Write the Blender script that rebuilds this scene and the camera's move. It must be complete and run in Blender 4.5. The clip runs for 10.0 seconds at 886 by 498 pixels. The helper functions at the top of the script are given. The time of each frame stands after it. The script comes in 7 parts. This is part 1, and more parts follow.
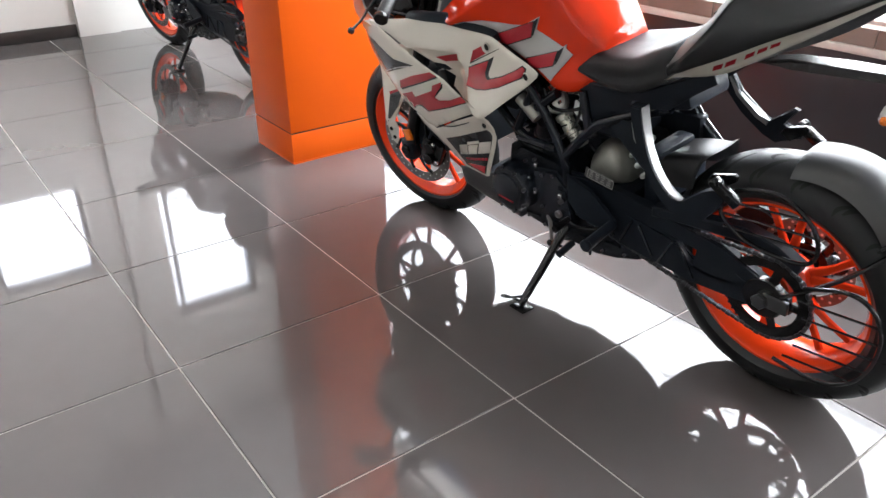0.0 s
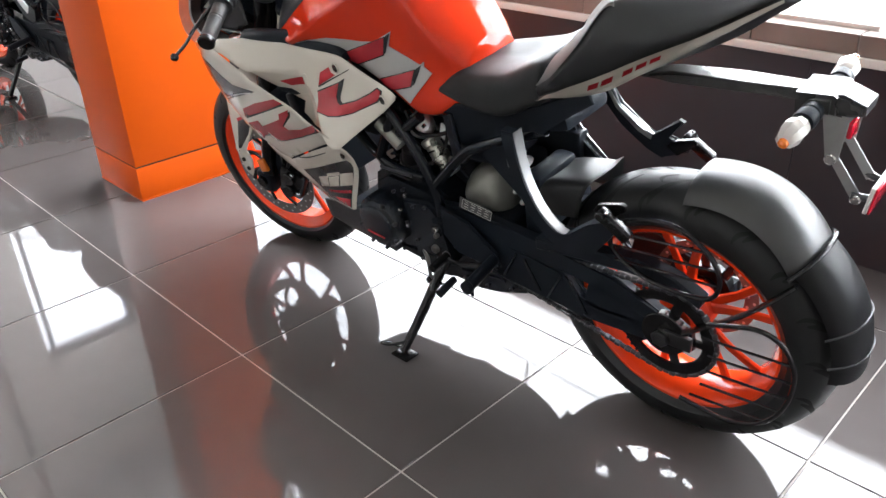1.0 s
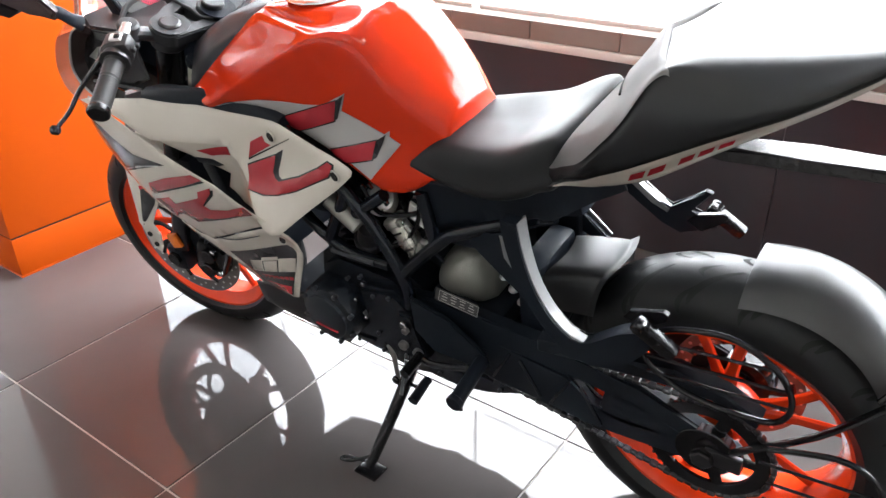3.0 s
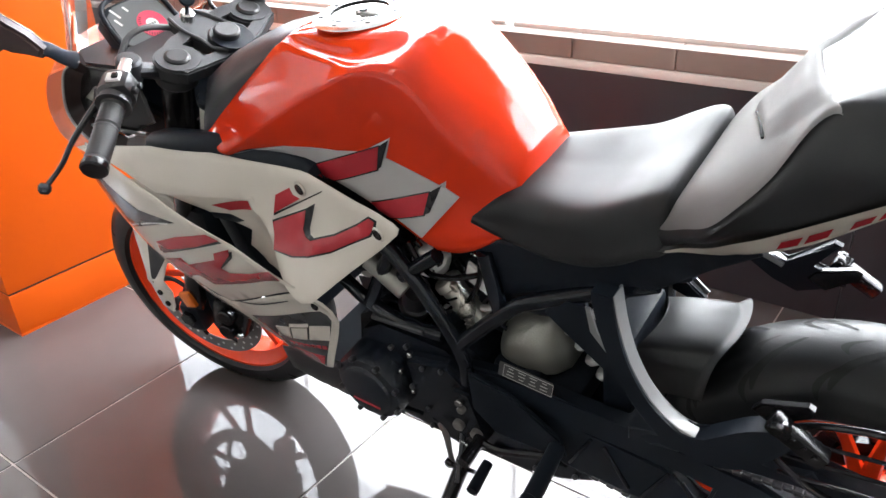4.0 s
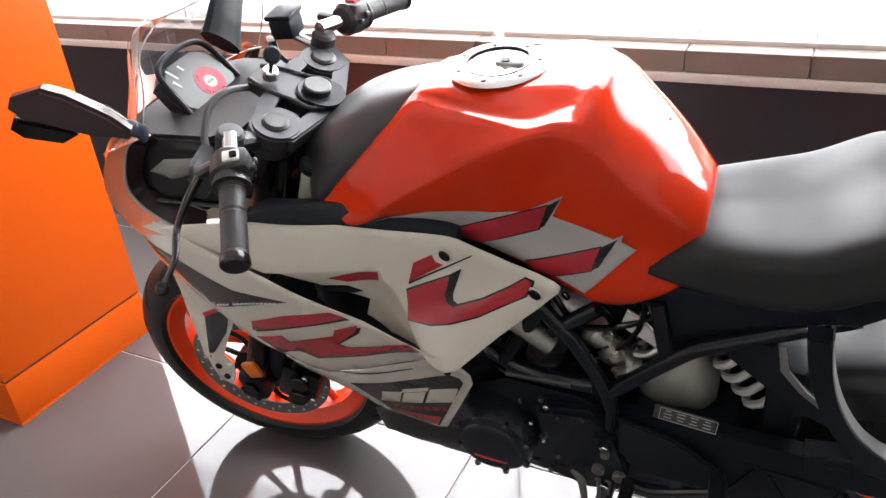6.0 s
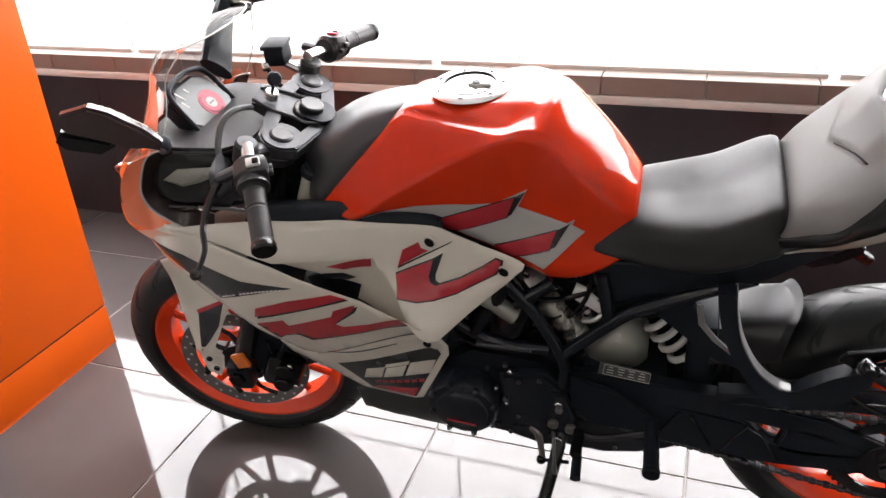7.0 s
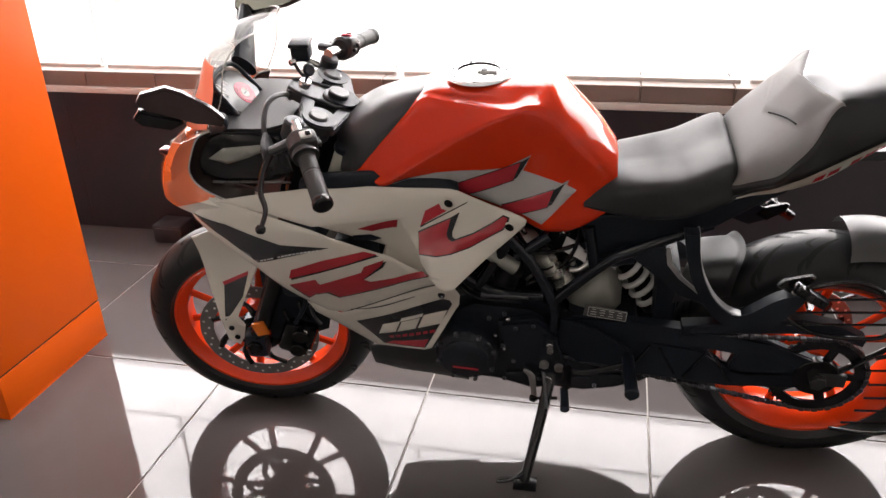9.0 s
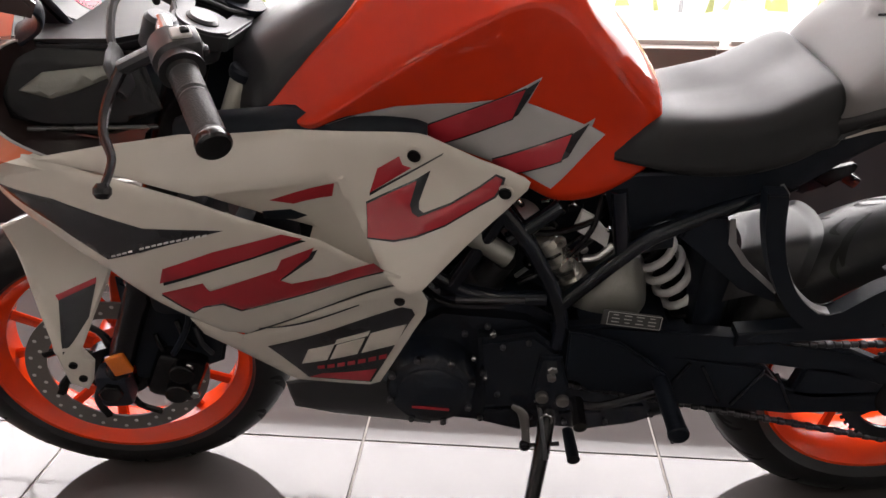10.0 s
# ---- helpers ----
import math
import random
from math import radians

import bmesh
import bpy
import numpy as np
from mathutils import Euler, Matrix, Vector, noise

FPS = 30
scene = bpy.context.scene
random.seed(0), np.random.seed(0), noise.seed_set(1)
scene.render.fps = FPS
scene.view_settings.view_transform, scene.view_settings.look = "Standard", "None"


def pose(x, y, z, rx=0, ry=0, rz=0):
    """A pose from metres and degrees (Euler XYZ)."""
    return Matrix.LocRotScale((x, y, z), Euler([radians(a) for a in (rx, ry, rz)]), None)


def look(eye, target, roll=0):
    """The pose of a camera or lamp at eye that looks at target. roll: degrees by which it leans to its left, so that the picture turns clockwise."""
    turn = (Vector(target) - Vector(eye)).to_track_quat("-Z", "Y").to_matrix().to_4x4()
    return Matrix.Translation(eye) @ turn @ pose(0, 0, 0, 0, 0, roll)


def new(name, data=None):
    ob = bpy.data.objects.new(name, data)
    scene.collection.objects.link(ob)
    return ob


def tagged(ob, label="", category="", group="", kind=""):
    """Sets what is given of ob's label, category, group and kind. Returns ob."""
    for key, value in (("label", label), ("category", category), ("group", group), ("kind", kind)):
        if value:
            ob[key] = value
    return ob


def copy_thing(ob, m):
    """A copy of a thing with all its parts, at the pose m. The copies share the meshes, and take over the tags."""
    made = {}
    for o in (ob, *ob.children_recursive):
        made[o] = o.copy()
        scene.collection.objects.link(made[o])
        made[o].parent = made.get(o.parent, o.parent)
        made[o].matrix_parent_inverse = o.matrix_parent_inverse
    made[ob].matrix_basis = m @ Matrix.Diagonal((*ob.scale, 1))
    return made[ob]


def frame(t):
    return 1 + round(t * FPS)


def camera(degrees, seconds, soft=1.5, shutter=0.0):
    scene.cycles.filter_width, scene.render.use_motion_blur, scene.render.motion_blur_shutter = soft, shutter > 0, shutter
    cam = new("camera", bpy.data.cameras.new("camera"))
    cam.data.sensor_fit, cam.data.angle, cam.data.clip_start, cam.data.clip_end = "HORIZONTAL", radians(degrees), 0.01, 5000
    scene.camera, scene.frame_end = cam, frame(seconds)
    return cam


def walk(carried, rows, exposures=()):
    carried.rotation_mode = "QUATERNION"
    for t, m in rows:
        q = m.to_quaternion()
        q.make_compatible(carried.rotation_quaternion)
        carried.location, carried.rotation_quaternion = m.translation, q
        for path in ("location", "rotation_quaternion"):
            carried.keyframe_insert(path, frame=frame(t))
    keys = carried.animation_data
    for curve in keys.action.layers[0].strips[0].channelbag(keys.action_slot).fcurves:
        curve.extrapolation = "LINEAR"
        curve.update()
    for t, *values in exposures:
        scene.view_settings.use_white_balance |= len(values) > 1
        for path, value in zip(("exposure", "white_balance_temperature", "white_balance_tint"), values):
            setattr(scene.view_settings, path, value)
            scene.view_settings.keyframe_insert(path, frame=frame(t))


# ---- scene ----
cam = camera(59.7, 10.0)
PATH = [
    (0, (1.399, -1.538, 1.178), (-0.021, -0.484, 0.245), -0.2),
    (0.5, (1.322, -1.421, 1.157), (-0.008, -0.261, 0.215), -2.3),
    (1, (1.237, -1.299, 1.173), (-0.008, -0.059, 0.218), -1.5),
    (1.5, (1.166, -1.228, 1.201), (-0.06, 0.072, 0.304), -1.1),
    (2, (1.085, -1.18, 1.203), (-0.055, 0.195, 0.303), -1.2),
    (2.1, (1.058, -1.15, 1.194), (-0.064, 0.246, 0.303), -2.2),
    (2.2, (1.037, -1.157, 1.197), (-0.087, 0.233, 0.3), -1.5),
    (3.3, (0.819, -1.067, 1.169), (-0.225, 0.337, 0.199), -1.2),
    (3.5, (0.779, -1.033, 1.154), (-0.283, 0.369, 0.202), -1.2),
    (4, (0.675, -0.967, 1.151), (-0.409, 0.436, 0.225), -3.0),
    (4.5, (0.566, -0.914, 1.157), (-0.498, 0.517, 0.251), -3.0),
    (5, (0.464, -0.914, 1.161), (-0.565, 0.54, 0.251), -1.8),
    (5.5, (0.365, -0.969, 1.194), (-0.586, 0.533, 0.277), -2.2),
    (6, (0.301, -1.071, 1.236), (-0.526, 0.468, 0.262), -5.1),
    (6.2, (0.298, -1.106, 1.248), (-0.458, 0.455, 0.252), -4.1),
    (7.3, (0.286, -1.414, 1.315), (-0.325, 0.26, 0.407), -3.3),
    (7.5, (0.287, -1.468, 1.327), (-0.339, 0.197, 0.412), -3.5),
    (8, (0.271, -1.576, 1.341), (-0.312, 0.113, 0.442), -3.0),
    (8.5, (0.233, -1.639, 1.325), (-0.265, 0.114, 0.499), -2.0),
    (9, (0.17, -1.654, 1.289), (-0.229, 0.098, 0.436), -1.5),
    (9.3, (0.077, -1.538, 1.159), (-0.193, 0.436, 0.182), -0.1),
    (9.5, (0.046, -1.36, 1.056), (-0.156, 0.453, 0.179), 0.7),
    (9.6, (0.010, -1.312, 1.05), (-0.138, 0.452, 0.173), 0.8),
    (9.8, (-0.021, -1.24, 1.02), (-0.110, 0.510, 0.193), 1.0),
    (10, (-0.030, -1.208, 1.000), (-0.152, 0.555, 0.225), 0.6),
]
walk(cam, [(t, look(eye, target, roll)) for t, eye, target, roll in PATH],
     [(0, 1.28, 6230, 10), (3.5, 1.32, 6250, 10), (4.75, 1.22, 6280, 11), (6, 1.0, 6450, 13), (7.5, 0.73, 6750, 16), (8.5, 0.62, 6900, 17), (10, 0.52, 6850, 18)])

# ---- light ----
world = bpy.data.worlds.new("daylight")
scene.world = world
world.use_nodes = True
wn, wl = world.node_tree.nodes, world.node_tree.links
sky = wn.new("ShaderNodeTexSky")
sky.sky_type, sky.sun_disc = "NISHITA", False
sky.sun_elevation, sky.sun_rotation = radians(52), radians(205)
wl.new(sky.outputs[0], wn["Background"].inputs[0])
wn["Background"].inputs[1].default_value = 0.15
sun_data = bpy.data.lights.new("sun", "SUN")
sun_data.energy, sun_data.angle, sun_data.color = 5.0, radians(0.6), (1.0, 0.95, 0.87)
sun = new("sun", sun_data)
sun.matrix_world = look((-2.5, -5.5, 9.0), (0, 0, 0))
SKY_PANEL = bpy.data.lights.new("window_skylight", "AREA")
SKY_PANEL.shape, SKY_PANEL.size, SKY_PANEL.size_y = "RECTANGLE", 8.5, 2.3
SKY_PANEL.energy, SKY_PANEL.color = 285.0, (0.97, 0.99, 1.0)
sky_panel = new("window_skylight", SKY_PANEL)
sky_panel.matrix_world = look((0.3, 1.42, 2.13), (0.3, 0.0, 2.22))
for i, (y, z, wy, hz, e) in enumerate(((-0.885, 1.45, 0.62, 0.68, 7.0), (0.35, 1.865, 0.68, 1.1, 12.0))):
    d = bpy.data.lights.new("end_window_skylight", "AREA")
    d.shape, d.size, d.size_y, d.energy = "RECTANGLE", wy, hz, e
    new("end_window_skylight", d).matrix_world = look((-4.62, y, z), (-3.0, y, z))

# ---- materials ----


def material(name, color, rough=0.5, metal=0.0, vary=0.12, scale=30.0, bump=0.0, bump_scale=200.0, coat=0.0,
             ior=1.5, stain=0.1, per_object=0.0, spec=0.5):
    """Procedural surface: base colour with fine grain, broad stains, uneven gloss and relief."""
    m = bpy.data.materials.new(name)
    m.use_nodes = True
    n, l = m.node_tree.nodes, m.node_tree.links
    p = n["Principled BSDF"]
    p.inputs["Metallic"].default_value = metal
    p.inputs["IOR"].default_value = ior
    p.inputs["Specular IOR Level"].default_value = spec
    p.inputs["Coat Weight"].default_value = coat
    p.inputs["Coat Roughness"].default_value = 0.04
    co = n.new("ShaderNodeTexCoord")
    fine, broad = n.new("ShaderNodeTexNoise"), n.new("ShaderNodeTexNoise")
    fine.inputs["Scale"].default_value, fine.inputs["Detail"].default_value = scale, 6
    broad.inputs["Scale"].default_value, broad.inputs["Detail"].default_value = scale / 11, 3
    for t in (fine, broad):
        l.new(co.outputs["Object"], t.inputs["Vector"])
    add = n.new("ShaderNodeMath")
    add.operation = "MULTIPLY_ADD"
    l.new(fine.outputs[0], add.inputs[0])
    add.inputs[1].default_value = vary
    sc = n.new("ShaderNodeMath")
    sc.operation = "MULTIPLY_ADD"
    l.new(broad.outputs[0], sc.inputs[0])
    sc.inputs[1].default_value, sc.inputs[2].default_value = stain, 1 - (vary + stain) / 2
    l.new(sc.outputs[0], add.inputs[2])
    last = add
    if per_object:
        info = n.new("ShaderNodeObjectInfo")
        ob = n.new("ShaderNodeMath")
        ob.operation = "MULTIPLY_ADD"
        l.new(info.outputs["Random"], ob.inputs[0])
        ob.inputs[1].default_value, ob.inputs[2].default_value = per_object, 1 - per_object / 2
        mul = n.new("ShaderNodeMath")
        mul.operation = "MULTIPLY"
        l.new(add.outputs[0], mul.inputs[0])
        l.new(ob.outputs[0], mul.inputs[1])
        last = mul
    mix = n.new("ShaderNodeVectorMath")
    mix.operation = "SCALE"
    mix.inputs[0].default_value = color
    l.new(last.outputs[0], mix.inputs["Scale"])
    l.new(mix.outputs[0], p.inputs["Base Color"])
    rg = n.new("ShaderNodeMapRange")
    rg.inputs["To Min"].default_value, rg.inputs["To Max"].default_value = rough * 0.8, min(1, rough * 1.25)
    l.new(broad.outputs[0], rg.inputs[0])
    l.new(rg.outputs[0], p.inputs["Roughness"])
    if bump:
        rel = n.new("ShaderNodeTexNoise")
        rel.inputs["Scale"].default_value, rel.inputs["Detail"].default_value = bump_scale, 4
        l.new(co.outputs["Object"], rel.inputs["Vector"])
        b = n.new("ShaderNodeBump")
        b.inputs["Strength"].default_value, b.inputs["Distance"].default_value = bump, 0.002
        l.new(rel.outputs[0], b.inputs["Height"])
        l.new(b.outputs[0], p.inputs["Normal"])
    return m


def glass(name, color=(1, 1, 1), rough=0.0, ior=1.45):
    m = bpy.data.materials.new(name)
    m.use_nodes = True
    p = m.node_tree.nodes["Principled BSDF"]
    p.inputs["Base Color"].default_value = (*color, 1)
    p.inputs["Transmission Weight"].default_value, p.inputs["Roughness"].default_value, p.inputs["IOR"].default_value = 1, rough, ior
    return m


def glow(name, color, strength):
    m = bpy.data.materials.new(name)
    m.use_nodes = True
    p = m.node_tree.nodes["Principled BSDF"]
    p.inputs["Base Color"].default_value = (*color, 1)
    p.inputs["Emission Color"].default_value, p.inputs["Emission Strength"].default_value = (*color, 1), strength
    return m


TILE = material("floor_tile", (0.092, 0.083, 0.081), 0.045, vary=0.1, scale=14, stain=0.12, ior=1.5, per_object=0.08)
GROUT = material("grout", (0.42, 0.39, 0.36), 0.8, vary=0.3, scale=60, bump=0.3)
WALL_DARK = material("dark_wall_tile", (0.031, 0.025, 0.030), 0.3, vary=0.15, scale=8, stain=0.15, per_object=0.1)
WALL_WHITE = material("white_wall_paint", (0.62, 0.60, 0.57), 0.6, vary=0.04, scale=20, stain=0.06, bump=0.1)
CEIL = material("ceiling_paint", (0.37, 0.37, 0.365), 0.8, vary=0.03, scale=10, stain=0.05)
SILL = material("sill_tile", (0.22, 0.17, 0.145), 0.35, vary=0.2, scale=25, stain=0.25, per_object=0.25, bump=0.1)
SILL_LIP = material("sill_lip", (0.62, 0.6, 0.57), 0.4, vary=0.1, scale=30, stain=0.1)
PILLAR = material("orange_panel", (0.64, 0.088, 0.003), 0.42, spec=0.18, vary=0.03, scale=9, stain=0.05)
PILLAR_GROOVE = material("panel_groove", (0.05, 0.02, 0.015), 0.7)
BLACK_SKIRT = material("black_skirting", (0.03, 0.026, 0.024), 0.3, vary=0.2, scale=30)
CONCRETE = material("pale_concrete", (0.62, 0.6, 0.56), 0.9, vary=0.2, scale=6, stain=0.2, bump=0.3, bump_scale=40)
GRASS = material("dry_grass", (0.44, 0.47, 0.17), 0.9, vary=0.5, scale=9, stain=0.4)
STEEL_OUT = material("galvanised_post", (0.35, 0.36, 0.37), 0.5, 0.6, vary=0.2)

ORANGE_PAINT = material("orange_tank_paint", (0.60, 0.032, 0.006), 0.015, vary=0.03, scale=300, stain=0.03, ior=1.43)
ORANGE_RIM = material("orange_rim_paint", (0.70, 0.046, 0.005), 0.2, vary=0.05, scale=200, stain=0.05, coat=0.15)
WHITE_PAINT = material("white_fairing_paint", (0.60, 0.56, 0.49), 0.16, vary=0.02, scale=200, stain=0.03, coat=0.6)
RED_DECAL = material("red_decal", (0.40, 0.022, 0.032), 0.22, vary=0.04, scale=150, coat=0.5)
DARK_DECAL = material("charcoal_decal", (0.022, 0.022, 0.026), 0.25, vary=0.05, scale=150, coat=0.4)
GREY_DECAL = material("grey_decal", (0.40, 0.39, 0.38), 0.2, vary=0.03, scale=150, coat=0.5)
BLACK_PLASTIC = material("black_plastic", (0.0088, 0.0120, 0.0180), 0.40, vary=0.2, scale=90, spec=0.2, bump=0.25, bump_scale=900)
BLACK_GLOSS = material("black_gloss", (0.006, 0.006, 0.007), 0.2, vary=0.1, scale=90, spec=0.4)
DARK_GREY = material("dark_grey_plastic", (0.022, 0.022, 0.0245), 0.34, spec=0.5, vary=0.1, scale=80, bump=0.2, bump_scale=1100)
SEAT_VINYL = material("seat_vinyl", (0.0145, 0.0150, 0.0163), 0.53, spec=0.33, vary=0.12, scale=120, bump=0.14, bump_scale=700)
TAIL_SKIN = material("tail_plastic", (0.006, 0.0065, 0.008), 0.3, spec=0.5, vary=0.08, scale=80, bump=0.15, bump_scale=900)
# Pale grey base also carries the window's sheen on the pad.
PAD_SHEEN_VINYL = material("pad_sheen_vinyl", (0.36, 0.355, 0.345), 0.40, spec=0.4, vary=0.05, scale=90, bump=0.1, bump_scale=900)
DIAL = material("display_glass", (0.13, 0.133, 0.135), 0.2, spec=0.3, vary=0.05, scale=60, coat=0.15)
SEE_THROUGH_ORANGE = material("see_through_orange", (0.78, 0.30, 0.20), 0.12, vary=0.05, scale=60, coat=1.0)
CABLE_GREY = material("cable_sleeve", (0.10, 0.10, 0.105), 0.4, vary=0.1, scale=90)
MIRROR_SHELL = material("mirror_shell", (0.045, 0.028, 0.027), 0.2, vary=0.1, scale=90)
SHELF = material("shelf_plastic", (0.022, 0.022, 0.025), 0.5, spec=0.35, vary=0.12, scale=90, bump=0.2, bump_scale=900)
SWITCH = material("switch_plastic", (0.022, 0.022, 0.024), 0.34, spec=0.6, vary=0.12, scale=120)
FRAME_BLACK = material("frame_black", (0.0068, 0.0092, 0.0140), 0.11, spec=0.38, vary=0.1, scale=90)
RUBBER = material("tyre_rubber", (0.0075, 0.0080, 0.0090), 0.40, spec=0.38, vary=0.25, scale=60, bump=0.08, bump_scale=500)
GROOVE = material("tread_groove", (0.004, 0.004, 0.004), 0.9)
GRIP_RUBBER = material("grip_rubber", (0.018, 0.018, 0.0185), 0.48, vary=0.15, scale=120, bump=0.4, bump_scale=600)
ENGINE = material("engine_black", (0.0088, 0.0120, 0.0180), 0.22, 0.0, spec=0.45, vary=0.25, scale=60, bump=0.35, bump_scale=500)
ALLOY = material("cast_alloy", (0.68, 0.67, 0.65), 0.30, 0.85, vary=0.2, scale=60, bump=0.3, bump_scale=300)
STEEL = material("bright_steel", (0.62, 0.61, 0.6), 0.22, 1.0, vary=0.12, scale=100)
DARK_STEEL = material("dark_steel", (0.07, 0.07, 0.075), 0.3, 0.8, vary=0.25, scale=100)
TRIPLE = material("anodised_clamp", (0.050, 0.051, 0.055), 0.36, 0.5, vary=0.12, scale=120, bump=0.2, bump_scale=1200)
SPRING = material("white_spring", (0.64, 0.64, 0.62), 0.3, vary=0.06, scale=80, coat=0.3)
GREY_CAST = material("grey_casting", (0.26, 0.26, 0.235), 0.32, 0.5, vary=0.15, scale=50, bump=0.2, bump_scale=300)
THROTTLE = material("olive_alloy", (0.52, 0.51, 0.46), 0.27, 0.85, vary=0.12, scale=70, bump=0.15, bump_scale=300)
HANGER = material("hanger_alloy", (0.36, 0.36, 0.36), 0.35, 0.7, vary=0.15, scale=80)
SILVER_PLASTIC = material("silver_fender", (0.03, 0.03, 0.031), 0.26, spec=1.0, vary=0.06, scale=90, bump=0.08, bump_scale=900)
HUGGER_SKIN = material("hugger_plastic", (0.026, 0.026, 0.028), 0.38, spec=0.9, vary=0.08, scale=90, stain=0.08)
GUARD_SKIN = material("guard_plastic", (0.03, 0.03, 0.031), 0.32, ior=1.65, spec=1.0, vary=0.08, scale=90, stain=0.08, bump=0.1, bump_scale=900)
MARKER = material("smoked_red_lens", (0.10, 0.012, 0.014), 0.2, vary=0.2, scale=200, coat=0.5)
RED_LENS = material("red_reflector", (0.5, 0.01, 0.03), 0.12, vary=0.3, scale=400, coat=0.8)
AMBER = material("amber_reflector", (0.7, 0.16, 0.01), 0.15, vary=0.3, scale=400, coat=0.8)
LENS_WHITE = material("pale_lens", (0.48, 0.45, 0.42), 0.1, vary=0.1, scale=200, coat=0.8)
LABEL_INK = material("label_print", (0.45, 0.45, 0.43), 0.5)
LABEL_BASE = material("label_base", (0.045, 0.045, 0.046), 0.4, vary=0.1, scale=200)
CLEAR = bpy.data.materials.new("clear_screen")
CLEAR.use_nodes = True
_n, _l = CLEAR.node_tree.nodes, CLEAR.node_tree.links
_mix, _tr, _gl = _n.new("ShaderNodeMixShader"), _n.new("ShaderNodeBsdfTransparent"), _n.new("ShaderNodeBsdfGlossy")
_gl.inputs["Roughness"].default_value = 0.02
_fr = _n.new("ShaderNodeFresnel")
_fr.inputs[0].default_value = 1.45
_pw = _n.new("ShaderNodeMath")
_pw.operation, _pw.inputs[1].default_value = "POWER", 1.8
_half = _n.new("ShaderNodeMath")
_half.operation, _half.inputs[1].default_value = "MULTIPLY", 0.55
_l.new(_fr.outputs[0], _pw.inputs[0])
_l.new(_pw.outputs[0], _half.inputs[0])
_l.new(_half.outputs[0], _mix.inputs[0])
_tr.inputs[0].default_value = (0.93, 0.93, 0.92, 1)
_l.new(_tr.outputs[0], _mix.inputs[1])
_l.new(_gl.outputs[0], _mix.inputs[2])
_l.new(_mix.outputs[0], _n["Material Output"].inputs[0])
PANE = glass("window_pane", (1, 1, 1))
MIRROR = material("mirror_glass", (0.50, 0.52, 0.45), 0.03, 1.0, vary=0.0, stain=0.0)
# Orange base takes in the pillar's reflection on the pale nose.
NOSE_REFLECT = material("nose_reflected_orange", (0.72, 0.11, 0.025), 0.14, vary=0.03, scale=200, coat=0.8)
# Lighter copy of the nose orange; the flank's reflected light is in the colour.
NOSE_SIDE_LIT = material("nose_side_lit", (0.80, 0.19, 0.085), 0.16, vary=0.03, scale=200, coat=0.8)
DISC_STEEL = material("disc_steel", (0.16, 0.15, 0.14), 0.42, 0.5, vary=0.15, scale=150)
CREAM_PLASTIC = material("cream_plastic", (0.5, 0.49, 0.42), 0.4, vary=0.08)
PINK_STICKER = material("pink_sticker", (0.62, 0.02, 0.07), 0.35, vary=0.05, scale=200)
PAPER = material("pale_paper", (0.7, 0.68, 0.66), 0.6, vary=0.1, scale=200)

# ---- mesh helpers ----


def link_mesh(name, bm, mat, parent=None, sharp=32):
    me = bpy.data.meshes.new(name)
    bmesh.ops.recalc_face_normals(bm, faces=bm.faces)
    bm.to_mesh(me)
    bm.free()
    for p in me.polygons:
        p.use_smooth = True
    me.set_sharp_from_angle(angle=radians(sharp))
    for one in mat if isinstance(mat, (list, tuple)) else (mat,):
        me.materials.append(one)
    ob = new(name, me)
    if parent:
        ob.parent = parent
    return ob


def part(name, bm, mat, parent, label="", sharp=32):
    return tagged(link_mesh(name, bm, mat, parent, sharp), label)


def thing(name, label, category, m=None, group=""):
    ob = new(name)
    if m is not None:
        ob.matrix_world = m
    return tagged(ob, label, category, group)


def box(bm, c, s, bev=0.003, m=None, seg=2):
    t = Matrix.Translation(c) @ (m if m is not None else Matrix()) @ Matrix.Diagonal((*s, 1))
    vs = bmesh.ops.create_cube(bm, size=1, matrix=t)["verts"]
    if bev:
        es = list({e for v in vs for e in v.link_edges})
        bmesh.ops.bevel(bm, geom=es, offset=min(bev, min(s) * 0.45), segments=seg, affect="EDGES", profile=0.5)


def spline(pts, n, closed=False):
    """Catmull-Rom through pts, n steps a span."""
    p = [Vector(q) for q in pts]
    k, out = len(p), []
    spans = k if closed else k - 1
    for i in range(spans):
        a, b, c, d = (p[(i + o) % k] if closed else p[min(max(i + o, 0), k - 1)] for o in (-1, 0, 1, 2))
        for j in range(n):
            t = j / n
            out.append(0.5 * ((2 * b) + (c - a) * t + (2 * a - 5 * b + 4 * c - d) * t * t + (3 * b - a - 3 * c + d) * t**3))
    return out if closed else out + [p[-1]]


def spline_even(pts, n):
    """Centripetal Catmull-Rom, which neither loops nor swells where the points lie uneven."""
    p = [Vector(q) for q in pts]
    p = [p[0] * 2 - p[1]] + p + [p[-1] * 2 - p[-2]]
    out = []
    for i in range(1, len(p) - 2):
        a, b, c, d = p[i - 1:i + 3]
        t1 = max((b - a).length, 1e-6) ** 0.5
        t2 = t1 + max((c - b).length, 1e-6) ** 0.5
        t3 = t2 + max((d - c).length, 1e-6) ** 0.5
        for j in range(n):
            t = t1 + (t2 - t1) * j / n
            a1, a2, a3 = a.lerp(b, t / t1), b.lerp(c, (t - t1) / (t2 - t1)), c.lerp(d, (t - t2) / (t3 - t2))
            b1, b2 = a1.lerp(a2, t / t2), a2.lerp(a3, (t - t1) / (t3 - t1))
            out.append(b1.lerp(b2, (t - t1) / (t2 - t1)))
    return out + [p[-2]]


